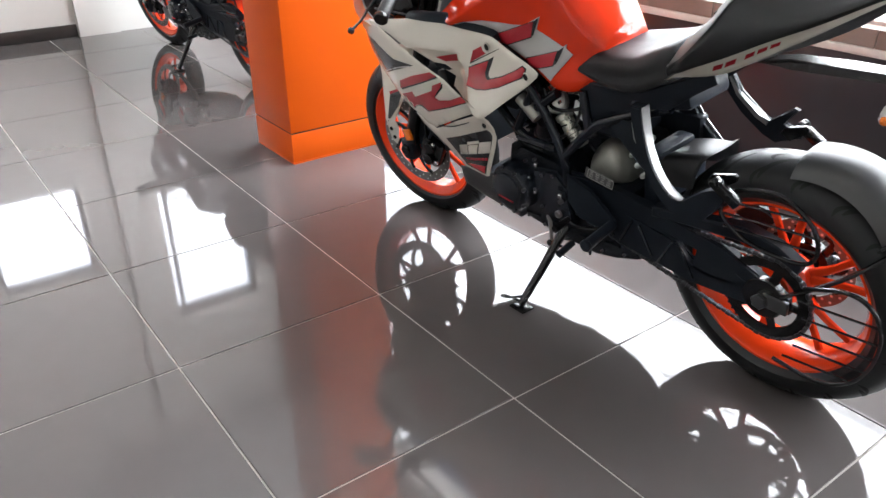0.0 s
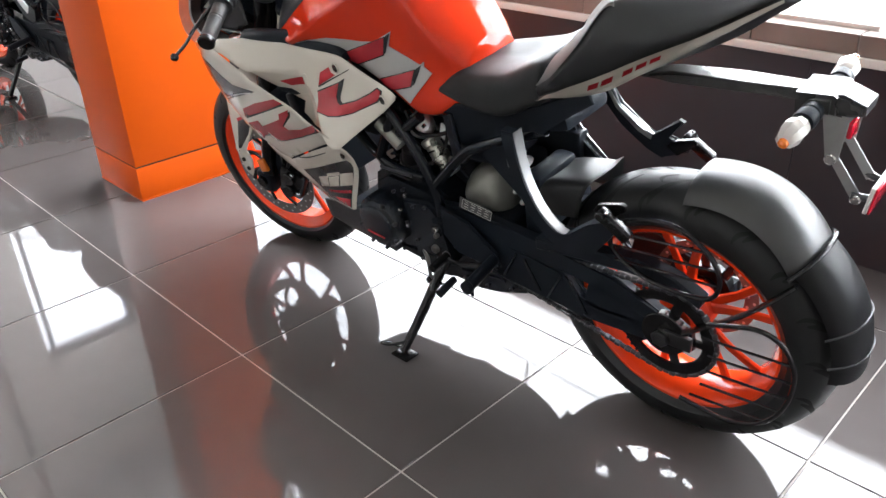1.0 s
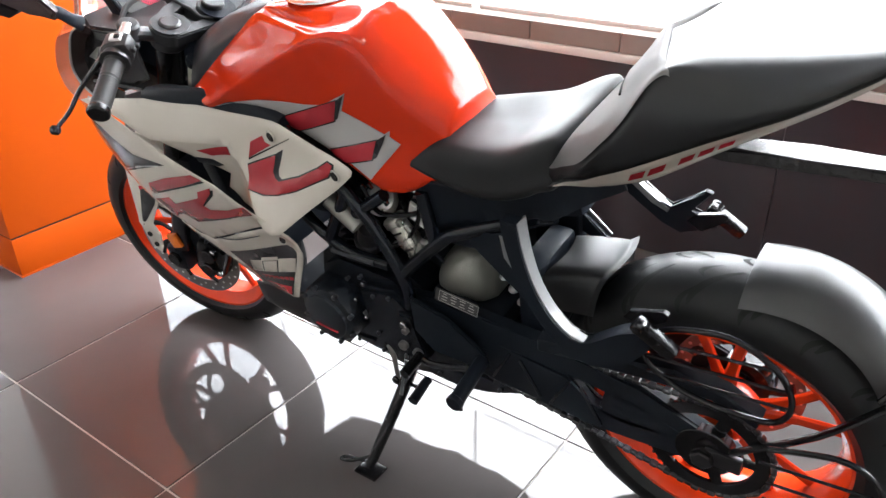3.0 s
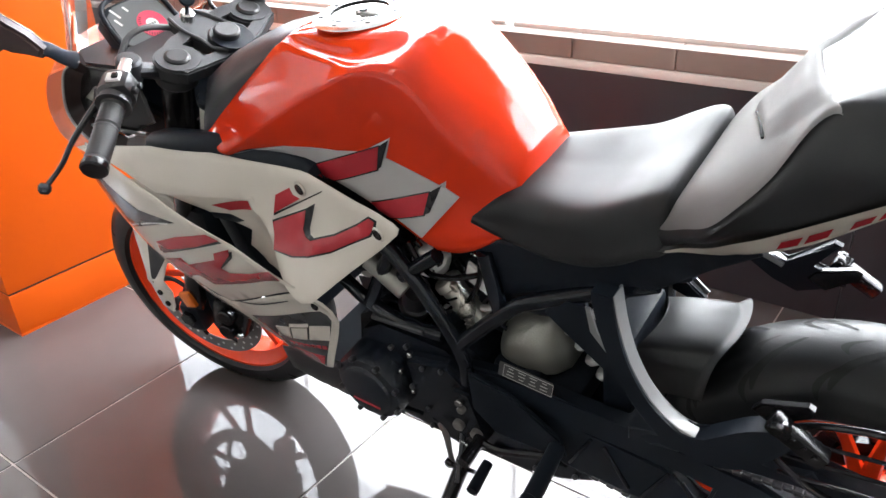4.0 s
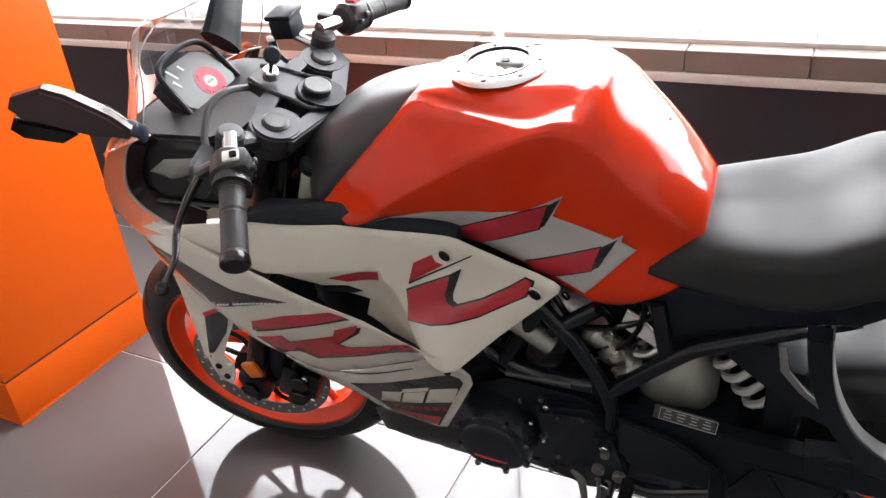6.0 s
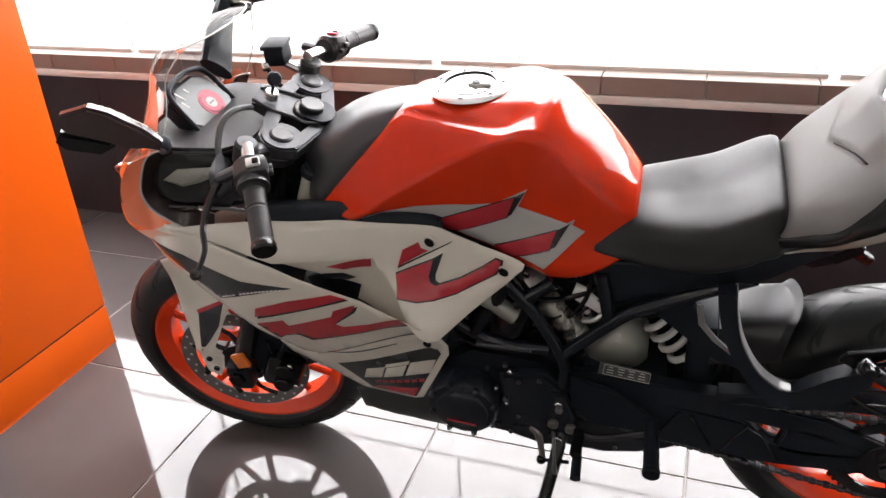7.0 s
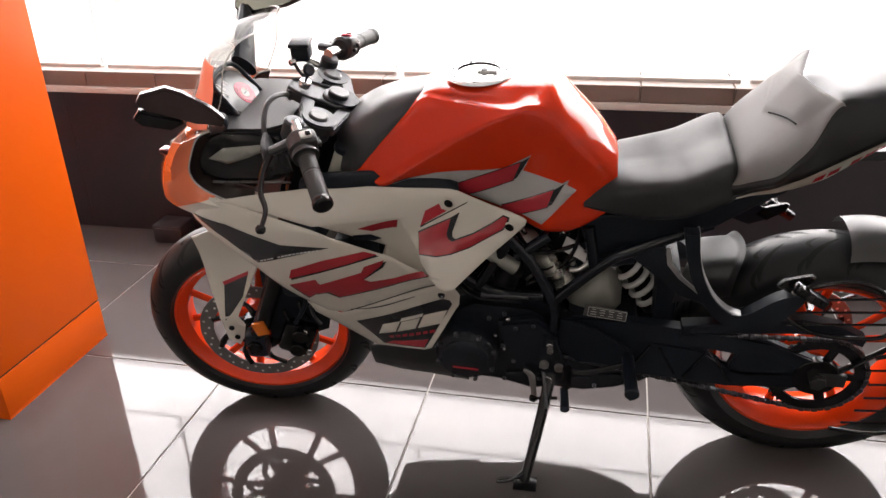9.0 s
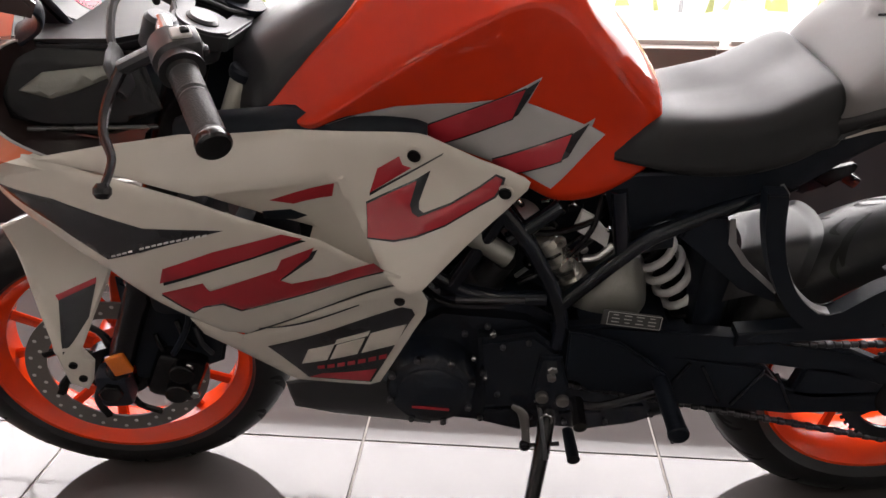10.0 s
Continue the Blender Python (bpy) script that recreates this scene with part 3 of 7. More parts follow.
def wheel(name, c, R, half, h, front):
    fix = steer if front else (lambda b: b)
    w = thing_part(name)
    bm = bmesh.new()
    us = [radians(a) for a in range(-110, 111, 10)]
    prof = [(R - h + h * math.cos(u), half * math.sin(u)) for u in us]
    lip = 0.224 if front else 0.217
    prof = [(lip - 0.010, -half * 0.72), (lip, -half * 0.86)] + prof[1:-1] + [(lip, half * 0.86), (lip - 0.010, half * 0.72)]
    lathe(bm, prof, c, (0, 1, 0), 96)
    tyre = part("tyre", fix(bm), RUBBER, w, "black road tyre with slanted tread grooves")
    bm = bmesh.new()
    n = 18
    for i in range(n):
        q0 = 2 * math.pi * i / n
        for s, off in ((1, 0.0), (-1, math.pi / n)):
            for k, (ua, ub, da, db, wd) in enumerate(((8, 62, 0.0, 0.24, 0.0085), (34, 74, 0.17, 0.29, 0.0058), (4, 24, 0.11, 0.18, 0.0055))):
                pts = []
                for f in np.linspace(0, 1, 8):
                    u = radians(ua + (ub - ua) * f) * s
                    q = q0 + off + da + (db - da) * f + 0.05 * math.sin(3.1 * f)
                    pts.append((tyre_point(c, R + 0.0004, half + 0.0004, h, q - wd / R * math.sin(math.pi * (0.12 + 0.8 * f)), u),
                                tyre_point(c, R + 0.0004, half + 0.0004, h, q + wd / R * math.sin(math.pi * (0.12 + 0.8 * f)), u)))
                vs = [[bm.verts.new(p) for p in pr] for pr in pts]
                for a, b in zip(vs, vs[1:]):
                    bm.faces.new((a[0], a[1], b[1], b[0]))
    tagged(part("tread_pattern", fix(bm), GROOVE, tyre), kind="stuff")
    bm = bmesh.new()
    b = half * 0.82
    d_ = 0.2265 - lip
    lathe(bm, [(r_ - d_, y_) for r_, y_ in ((0.2265, -b), (0.2295, -b + 0.004), (0.221, -b + 0.012), (0.210, -b + 0.022), (0.203, -0.02), (0.203, 0.02), (0.210, b - 0.022), (0.221, b - 0.012),
                                              (0.2295, b - 0.004), (0.2265, b), (0.218, b), (0.206, b - 0.016), (0.196, 0.022), (0.196, -0.022), (0.206, -b + 0.016), (0.218, -b))], c, (0, 1, 0), 96)
    rim = part("rim", fix(bm), ORANGE_RIM, w, "glossy orange alloy rim")
    for i in range(5):
        for s in (-1, 1):
            bm = bmesh.new()
            q = 2 * math.pi * (i / 5 + 0.07) + s * 0.10
            q2 = 2 * math.pi * (i / 5 + 0.07) + s * 0.24
            a = c + Vector((0.045 * math.cos(q), s * 0.004, 0.045 * math.sin(q)))
            m = c + Vector((0.12 * math.cos((q + q2) / 2), 0, 0.12 * math.sin((q + q2) / 2)))
            e = c + Vector((0.199 * math.cos(q2), 0, 0.199 * math.sin(q2)))
            tube(bm, [a, m, e], [0.014, 0.0095, 0.011], 8, 3, flat=0.62, up=(0, 1, 0))
            part("spoke", fix(bm), ORANGE_RIM, rim)
    bm = bmesh.new()
    lathe(bm, [(0, -0.055), (0.03, -0.055), (0.042, -0.035), (0.056, -0.02), (0.056, 0.02), (0.042, 0.035), (0.03, 0.055), (0, 0.055)], c, (0, 1, 0), 32, False)
    part("hub", fix(bm), ORANGE_RIM, w)
    y = -0.066 if front else 0.07
    ro, ri = (0.150, 0.116) if front else (0.115, 0.086)
    bm = bmesh.new()
    lathe(bm, [(ri, y - 0.002), (ro, y - 0.002), (ro, y + 0.002), (ri, y + 0.002)], c, (0, 1, 0), 80)
    d = part("brake_disc", fix(bm), DISC_STEEL, w, "dark drilled steel brake disc")
    bm = bmesh.new()
    for i in range(44):
        q = 2 * math.pi * i / 44
        r = ro - (0.009, 0.022)[i % 2]
        disc(bm, c + Vector((r * math.cos(q), y - 0.0021, r * math.sin(q))), 0.0034, 0.001, (0, 1, 0), 8, 0.0002)
    tagged(part("drill_pattern", fix(bm), SPRING, d), kind="stuff")
    for i in range(8):
        bm = bmesh.new()
        q = 2 * math.pi * i / 8
        tube(bm, [c + Vector((r * math.cos(q + k), y, r * math.sin(q + k))) for r, k in ((0.05, 0), (0.09, 0.16), (ri + 0.006, 0.42))], [0.010, 0.008, 0.009], 6, 3, flat=0.4, up=(0, 1, 0))
        part("carrier_arm", fix(bm), BLACK_GLOSS, d)
    bm = bmesh.new()
    lathe(bm, [(0.032, y - 0.006), (0.056, y - 0.006), (0.056, y + 0.02), (0.032, y + 0.02)], c, (0, 1, 0), 32)
    part("carrier", fix(bm), BLACK_GLOSS, d)
    bm = bmesh.new()
    rod(bm, c + Vector((0, -0.12, 0)), c + Vector((0, 0.12, 0)), 0.0115)
    disc(bm, c + Vector((0, -0.122, 0)), 0.019, 0.012, seg=6)
    part("axle", fix(bm), BLACK_GLOSS if front else DARK_STEEL, w)
    return w


def thing_part(name, label=""):
    """A part that is itself only a holder of pieces."""
    ob = new(name)
    ob.parent = bike
    return tagged(ob, label)


def P(name, bm, mat, label="", parent=None, sharp=32):
    return part(name, bm, mat, parent or bike, label, sharp)


wheel("front_wheel", FRONT, 0.293, 0.056, 0.056, True)
wheel("rear_wheel", REAR, 0.306, 0.076, 0.066, False)

# --- tank ---
TANK = [
    (-0.985, [(0, 0.828), (0.050, 0.828), (0.080, 0.827), (0.108, 0.8255), (0.127, 0.823), (0.144, 0.806), (0.145, 0.802), (0.138, 0.796), (0.10, 0.79), (0, 0.785)]),
    (-0.950, [(0, 0.852), (0.050, 0.852), (0.074, 0.850), (0.100, 0.847), (0.1225, 0.842), (0.161, 0.802), (0.162, 0.797), (0.150, 0.786), (0.10, 0.785), (0, 0.78)]),
    (-0.920, [(0, 0.880), (0.045, 0.879), (0.066, 0.876), (0.090, 0.872), (0.1065, 0.869), (0.1735, 0.799), (0.1745, 0.794), (0.152, 0.777), (0.10, 0.775), (0, 0.77)]),
    (-0.885, [(0, 0.908), (0.040, 0.908), (0.057, 0.906), (0.075, 0.902), (0.0875, 0.900), (0.1705, 0.815), (0.1715, 0.809), (0.142, 0.786), (0.10, 0.770), (0, 0.765)]),
    (-0.850, [(0, 0.938), (0.030, 0.938), (0.048, 0.936), (0.056, 0.934), (0.069, 0.931), (0.162, 0.836), (0.163, 0.83), (0.136, 0.785), (0.10, 0.765), (0, 0.76)]),
    (-0.800, [(0, 0.949), (0.045, 0.949), (0.064, 0.944), (0.07, 0.9375), (0.084, 0.9335), (0.152, 0.864), (0.153, 0.858), (0.129, 0.785), (0.102, 0.750), (0, 0.745)]),
    (-0.760, [(0, 0.951), (0.050, 0.951), (0.074, 0.944), (0.083, 0.937), (0.097, 0.9345), (0.1425, 0.888), (0.144, 0.881), (0.122, 0.785), (0.104, 0.735), (0, 0.73)]),
    (-0.710, [(0, 0.955), (0.055, 0.954), (0.080, 0.946), (0.097, 0.937), (0.113, 0.936), (0.1385, 0.914), (0.140, 0.907), (0.118, 0.788), (0.105, 0.714), (0, 0.71)]),
    (-0.670, [(0, 0.956), (0.052, 0.953), (0.076, 0.944), (0.1, 0.937), (0.126, 0.938), (0.136, 0.933), (0.138, 0.926), (0.114, 0.790), (0.106, 0.694), (0, 0.69)]),
    (-0.635, [(0, 0.953), (0.040, 0.949), (0.062, 0.942), (0.088, 0.939), (0.110, 0.9405), (0.120, 0.934), (0.123, 0.926), (0.111, 0.782), (0.107, 0.676), (0, 0.672)]),
    (-0.600, [(0, 0.957), (0.045, 0.953), (0.070, 0.946), (0.088, 0.937), (0.099, 0.929), (0.108, 0.918), (0.112, 0.905), (0.108, 0.775), (0.108, 0.660), (0, 0.656)]),
    (-0.550, [(0, 0.914), (0.045, 0.908), (0.070, 0.899), (0.088, 0.888), (0.099, 0.878), (0.108, 0.866), (0.112, 0.852), (0.103, 0.755), (0.107, 0.664), (0, 0.660)]),
    (-0.500, [(0, 0.860), (0.040, 0.855), (0.060, 0.847), (0.075, 0.837), (0.086, 0.826), (0.094, 0.813), (0.098, 0.800), (0.096, 0.745), (0.104, 0.692), (0, 0.685)]),
    (-0.462, [(0, 0.808), (0.030, 0.804), (0.045, 0.799), (0.056, 0.792), (0.064, 0.785), (0.072, 0.776), (0.076, 0.768), (0.082, 0.742), (0.088, 0.715), (0, 0.71)]),
]


def tank_rows():
    """Half-profiles along the tank: a rounded top, a flat facet between two creases, and the flank."""
    rows = []
    for x, prof in TANK:
        p = [(x, y, z) for y, z in prof]
        rows.append(spline_even(p[:5], 5)[:-1] + [Vector(p[4]).lerp(Vector(p[5]), k / 5) for k in range(5)] + spline_even(p[5:], 5))
    cols = [spline_even([r[j] for r in rows], 6) for j in range(len(rows[0]))]
    return [[c[i] for c in cols] for i in range(len(cols[0]))]


TANK_ROWS = tank_rows()
TANK_X = [r[0].x for r in TANK_ROWS]
bm = bmesh.new()
loft(bm, [(r[0].x, [(p.y, p.z) for p in r]) for r in TANK_ROWS], 1, 1)
tank = P("fuel_tank", bm, ORANGE_PAINT, "glossy orange fuel tank with a white and red stripe", sharp=50)


def tank_y(x, z):
    """Left flank of the tank below its widest line."""
    i = min(max(int(np.searchsorted(TANK_X, x)) - 1, 0), len(TANK_X) - 2)
    k = min(max((x - TANK_X[i]) / (TANK_X[i + 1] - TANK_X[i]), 0), 1)
    line = sorted((p.lerp(q, k).z, p.lerp(q, k).y) for p, q in zip(TANK_ROWS[i][30:41], TANK_ROWS[i + 1][30:41]))
    return -float(np.interp(z, [p[0] for p in line], [p[1] for p in line])) - 0.0032


bm = bmesh.new()
sheet(bm, [(-0.90, 0.793), (-0.863, 0.801), (-0.814, 0.809), (-0.77, 0.808), (-0.726, 0.807), (-0.684, 0.811), (-0.631, 0.840), (-0.647, 0.805), (-0.570, 0.773), (-0.557, 0.782), (-0.560, 0.770), (-0.541, 0.758),
           (-0.608, 0.682), (-0.650, 0.706), (-0.73, 0.736), (-0.80, 0.762), (-0.86, 0.778)], tank_y, 0.002, 0.02, 0.0, 0.0004)
P("tank_stripe", bm, GREY_DECAL, "pale grey stripe on the tank", tank)
for red, tip in (([(-0.805, 0.764), (-0.790, 0.739), (-0.775, 0.740), (-0.666, 0.784), (-0.651, 0.825)], [(-0.651, 0.825), (-0.633, 0.837), (-0.658, 0.789), (-0.670, 0.781)]),
                 ([(-0.690, 0.724), (-0.680, 0.705), (-0.657, 0.705), (-0.598, 0.724), (-0.586, 0.760)], [(-0.586, 0.760), (-0.564, 0.775), (-0.588, 0.729), (-0.601, 0.722)])):
    cx, cz = sum(p[0] for p in red) / 5, sum(p[1] for p in red) / 5
    bm = bmesh.new()
    sheet(bm, [(x + (0.0015 if x > cx else 0), z + (0.0022 if i in (0, 4) else -0.0022)) for i, (x, z) in enumerate(red)], tank_y, 0.001, 0.02, 0.0011, 0.0002)
    P("stripe_edge", bm, DARK_DECAL, "", tank)
    bm = bmesh.new()
    sheet(bm, tip, tank_y, 0.001, 0.02, 0.0016, 0.0002)
    P("stripe_tip", bm, DARK_DECAL, "", tank)
    bm = bmesh.new()
    sheet(bm, red, tank_y, 0.001, 0.02, 0.0022, 0.0002)
    P("red_stripe", bm, RED_DECAL, "", tank)
# filler cap
CAP = Vector((-0.745, 0, 0.9545))
bm = bmesh.new()
lathe(bm, [(0.0, 0.0), (0.066, 0.0), (0.068, 0.003), (0.062, 0.007), (0.046, 0.008), (0.044, 0.006), (0.0, 0.0075)], CAP, (0, 0, 1), 48, False)
cap = P("filler_cap", bm, STEEL, "bright steel filler cap with a ring of bolts")
for i in range(7):
    q = 2 * math.pi * i / 7 + 0.2
    bm = bmesh.new()
    disc(bm, CAP + Vector((0.055 * math.cos(q), 0.055 * math.sin(q), 0.0075)), 0.0038, 0.0028, (0, 0, 1), 14, 0.0008)
    P("cap_bolt", bm, DARK_STEEL, "", cap)
bm = bmesh.new()
box(bm, CAP + Vector((0.018, 0, 0.009)), (0.04, 0.02, 0.006), 0.003)
P("lock_flap", bm, STEEL, "", cap)
bm = bmesh.new()
lathe(bm, [(0, 0), (0.007, 0), (0.0065, 0.002), (0, 0.002)], CAP + Vector((0.012, -0.004, 0.0115)), (0, 0, 1), 16, False)
P("keyhole", bm, BLACK_PLASTIC, "", cap)
bm = bmesh.new()
lathe(bm, [(0.043, 0.0072), (0.0455, 0.0072), (0.0455, 0.0092), (0.043, 0.0092)], CAP, (0, 0, 1), 48)
P("cap_ring", bm, DARK_STEEL, "", cap)
# grey cover in front of the tank
bm = bmesh.new()
loft(bm, [(-1.030, [(0, 0.868), (0.05, 0.866), (0.080, 0.852), (0.100, 0.80), (0.09, 0.78), (0, 0.775)]), (-0.985, [(0, 0.896), (0.06, 0.891), (0.108, 0.862), (0.142, 0.815), (0.13, 0.785), (0, 0.775)]),
          (-0.950, [(0, 0.912), (0.06, 0.906), (0.106, 0.876), (0.128, 0.846), (0.118, 0.80), (0, 0.775)]), (-0.920, [(0, 0.924), (0.05, 0.919), (0.090, 0.893), (0.110, 0.868), (0.10, 0.80), (0, 0.775)]),
          (-0.885, [(0, 0.934), (0.045, 0.929), (0.075, 0.910), (0.088, 0.890), (0.08, 0.82), (0, 0.775)]), (-0.852, [(0, 0.939), (0.035, 0.937), (0.050, 0.930), (0.056, 0.915), (0.05, 0.85), (0, 0.80)]),
          (-0.835, [(0, 0.936), (0.03, 0.932), (0.040, 0.925), (0.045, 0.90), (0.04, 0.85), (0, 0.80)])], 4, 4)
P("tank_cover", bm, DARK_GREY, "matt dark grey cover ahead of the tank", sharp=50)

# --- fairing ---
FIELD = field_of([(-1.46, 0.70, -0.085), (-1.40, 0.735, -0.125), (-1.34, 0.69, -0.170), (-1.26, 0.655, -0.197), (-1.192, 0.62, -0.211), (-1.118, 0.608, -0.219), (-1.015, 0.69, -0.230),
                  (-1.064, 0.71, -0.226), (-0.907, 0.656, -0.224), (-0.81, 0.596, -0.212), (-0.95, 0.59, -0.214), (-0.95, 0.52, -0.190), (-1.10, 0.49, -0.185), (-1.15, 0.53, -0.198), (-0.815, 0.527, -0.174),
                  (-0.857, 0.336, -0.147), (-1.0, 0.30, -0.115), (-1.11, 0.44, -0.165), (-1.3, 0.75, -0.18), (-1.2, 0.76, -0.205), (-0.93, 0.40, -0.155)])
WING = field_of([(-1.25, 0.76, -0.196), (-1.077, 0.786, -0.195), (-0.946, 0.786, -0.178), (-0.844, 0.784, -0.160), (-0.775, 0.781, -0.149), (-0.791, 0.748, -0.155), (-0.67, 0.686, -0.138), (-0.64, 0.717, -0.132),
                 (-0.80, 0.58, -0.208), (-0.84, 0.60, -0.212), (-0.86, 0.66, -0.178), (-0.90, 0.72, -0.183), (-1.06, 0.715, -0.222), (-0.98, 0.735, -0.205), (-0.729, 0.626, -0.170)])
A_OUT = [(-1.27, 0.752), (-1.17, 0.772), (-1.077, 0.787), (-0.946, 0.789), (-0.876, 0.782), (-0.814, 0.778), (-0.787, 0.775), (-0.774, 0.771), (-0.747, 0.756), (-0.705, 0.733), (-0.669, 0.717), (-0.645, 0.705), (-0.637, 0.698), (-0.640, 0.688), (-0.668, 0.661), (-0.722, 0.618),
         (-0.780, 0.568), (-0.798, 0.566), (-0.812, 0.574), (-0.826, 0.590), (-0.850, 0.632), (-0.878, 0.690), (-0.890, 0.716), (-0.92, 0.719), (-1.0, 0.720), (-1.062, 0.716), (-1.15, 0.735)]
B_OUT = [(-1.405, 0.735), (-1.38, 0.725), (-1.342, 0.685), (-1.275, 0.638), (-1.207, 0.590), (-1.149, 0.530), (-1.118, 0.500), (-1.075, 0.462), (-1.04, 0.458), (-1.020, 0.471), (-0.919, 0.522), (-0.850, 0.556),
         (-0.806, 0.577), (-0.808, 0.592), (-0.863, 0.624), (-0.907, 0.655), (-0.973, 0.680), (-1.064, 0.711), (-1.15, 0.732), (-1.27, 0.752), (-1.34, 0.748)]
C_OUT = [(-1.118, 0.492), (-1.11, 0.450), (-1.05, 0.384), (-0.999, 0.328), (-0.985, 0.322), (-0.87, 0.334), (-0.852, 0.344), (-0.81, 0.430), (-0.778, 0.497), (-0.774, 0.530), (-0.781, 0.552), (-0.797, 0.560), (-0.819, 0.562),
         (-0.928, 0.512), (-1.022, 0.463), (-1.05, 0.450)]


def lower(x, z):
    return FIELD(x, z) + 0.002


sides = {}
for flip, names in ((1, ("upper_fairing", "front_fairing", "lower_fairing")), (-1, ("upper_fairing", "front_fairing", "lower_fairing"))):
    for nm, out, f in zip(names, (A_OUT, B_OUT, C_OUT), (WING, FIELD, lower)):
        bm = bmesh.new()
        sheet(bm, out, f, 0.004, 0.018, flip=flip)
        ob = P(nm, bm, WHITE_PAINT, "glossy white fairing panel with red and black graphics" if flip == 1 else "glossy white fairing panel", sharp=40)
        if flip == 1:
            sides[nm] = ob
up_f, fr_f, lo_f = sides["upper_fairing"], sides["front_fairing"], sides["lower_fairing"]


def decal(name, pts, field, mat, parent, lift, curve=0, label=""):
    bm = bmesh.new()
    sheet(bm, pts, field, 0.0008, 0.016, lift, 0.0002, curve)
    return P(name, bm, mat, label, parent)


# vent behind the front panel, with its shaded duct
duct = field_of([(-1.06, 0.712, -0.215), (-0.98, 0.70, -0.188), (-0.885, 0.722, -0.178), (-0.90, 0.69, -0.170), (-0.845, 0.60, -0.190), (-0.866, 0.655, -0.176), (-0.905, 0.650, -0.158), (-0.94, 0.665, -0.166), (-0.99, 0.672, -0.180), (-0.90, 0.59, -0.170), (-0.935, 0.615, -0.166)])
bm = bmesh.new()
sheet(bm, [(-1.06, 0.718), (-0.88, 0.726), (-0.84, 0.60), (-0.835, 0.585), (-0.90, 0.585), (-0.94, 0.610), (-0.930, 0.640), (-0.98, 0.662)], duct, 0.003, 0.012)
vent = P("vent_duct", bm, WHITE_PAINT, "recessed white air duct with a dark opening")
decal("red_flash", [(-0.978, 0.693), (-0.893, 0.716), (-0.898, 0.694), (-0.95, 0.682)], duct, RED_DECAL, vent, 0.001)
decal("duct_opening", [(-0.99, 0.675), (-0.955, 0.673), (-0.935, 0.660), (-0.95, 0.655), (-0.99, 0.662)], duct, BLACK_PLASTIC, vent, 0.0012)
# black filler strip along the top of the wing, under the tank
for s in (-1, 1):
    bm = bmesh.new()
    rows = []
    for x in np.linspace(-1.085, -0.775, 24):
        zt = float(np.interp(x, [p[0] for p in A_OUT[:8]], [p[1] for p in A_OUT[:8]]))
        f = (x + 1.085) / 0.31
        y, h = -WING(x, zt), 0.021 * math.sin(math.pi * min(1, 0.12 + 0.86 * f)) ** 0.6
        ring = [(y - 0.002, zt - 0.012), (y - 0.004, zt + 0.002), (y - 0.009, zt + h), (y - 0.022, zt + h + 0.004), (y - 0.055, zt + h * 0.6), (y - 0.060, zt - 0.016)]
        rows.append([bm.verts.new((x, s * yy, zz)) for yy, zz in ring])
    for a, b in zip(rows, rows[1:]):
        for i in range(5):
            bm.faces.new((a[i], a[i + 1], b[i + 1], b[i]))
    for r in (rows[0], rows[-1]):
        bm.faces.new(r)
    P("wing_filler", bm, BLACK_PLASTIC, "matt black filler strip along the fairing top", sharp=60)
# graphics on the upper wing
for nm, mat, lift, pts in (
        ("red_letter_edge", DARK_DECAL, 0.0009, [(-0.854, 0.687), (-0.787, 0.715), (-0.770, 0.725), (-0.785, 0.683), (-0.785, 0.673), (-0.779, 0.668), (-0.743, 0.679), (-0.706, 0.698), (-0.684, 0.713), (-0.671, 0.707), (-0.674, 0.694), (-0.683, 0.680), (-0.713, 0.666), (-0.75, 0.648), (-0.788, 0.637), (-0.818, 0.634), (-0.853, 0.640)]),
        ("red_letter", RED_DECAL, 0.0017, [(-0.853, 0.684), (-0.788, 0.712), (-0.797, 0.680), (-0.794, 0.669), (-0.786, 0.663), (-0.743, 0.676), (-0.706, 0.695), (-0.684, 0.710), (-0.675, 0.705), (-0.678, 0.695), (-0.685, 0.683), (-0.713, 0.669), (-0.75, 0.651), (-0.789, 0.640), (-0.817, 0.637), (-0.852, 0.642)]),
        ("red_bar", RED_DECAL, 0.0012, [(-0.838, 0.732), (-0.810, 0.747), (-0.806, 0.735), (-0.795, 0.730), (-0.807, 0.723), (-0.849, 0.699)]),
        ("dark_line", DARK_DECAL, 0.0012, [(-0.849, 0.695), (-0.755, 0.745), (-0.753, 0.748), (-0.849, 0.699)])):
    decal(nm, pts, WING, mat, up_f, lift)
for x, z in ((-0.791, 0.747), (-0.671, 0.686)):
    bm = bmesh.new()
    y = WING(x, z)
    disc(bm, (x, y - 0.001, z), 0.0125, 0.003, (0.2, 1, 0.1), 20, 0.001)
    w = P("bolt_washer", bm, WHITE_PAINT, "", up_f)
    bm = bmesh.new()
    disc(bm, (x, y - 0.0025, z), 0.0092, 0.004, (0.2, 1, 0.1), 16, 0.001)
    P("bolt", bm, BLACK_GLOSS, "", up_f)
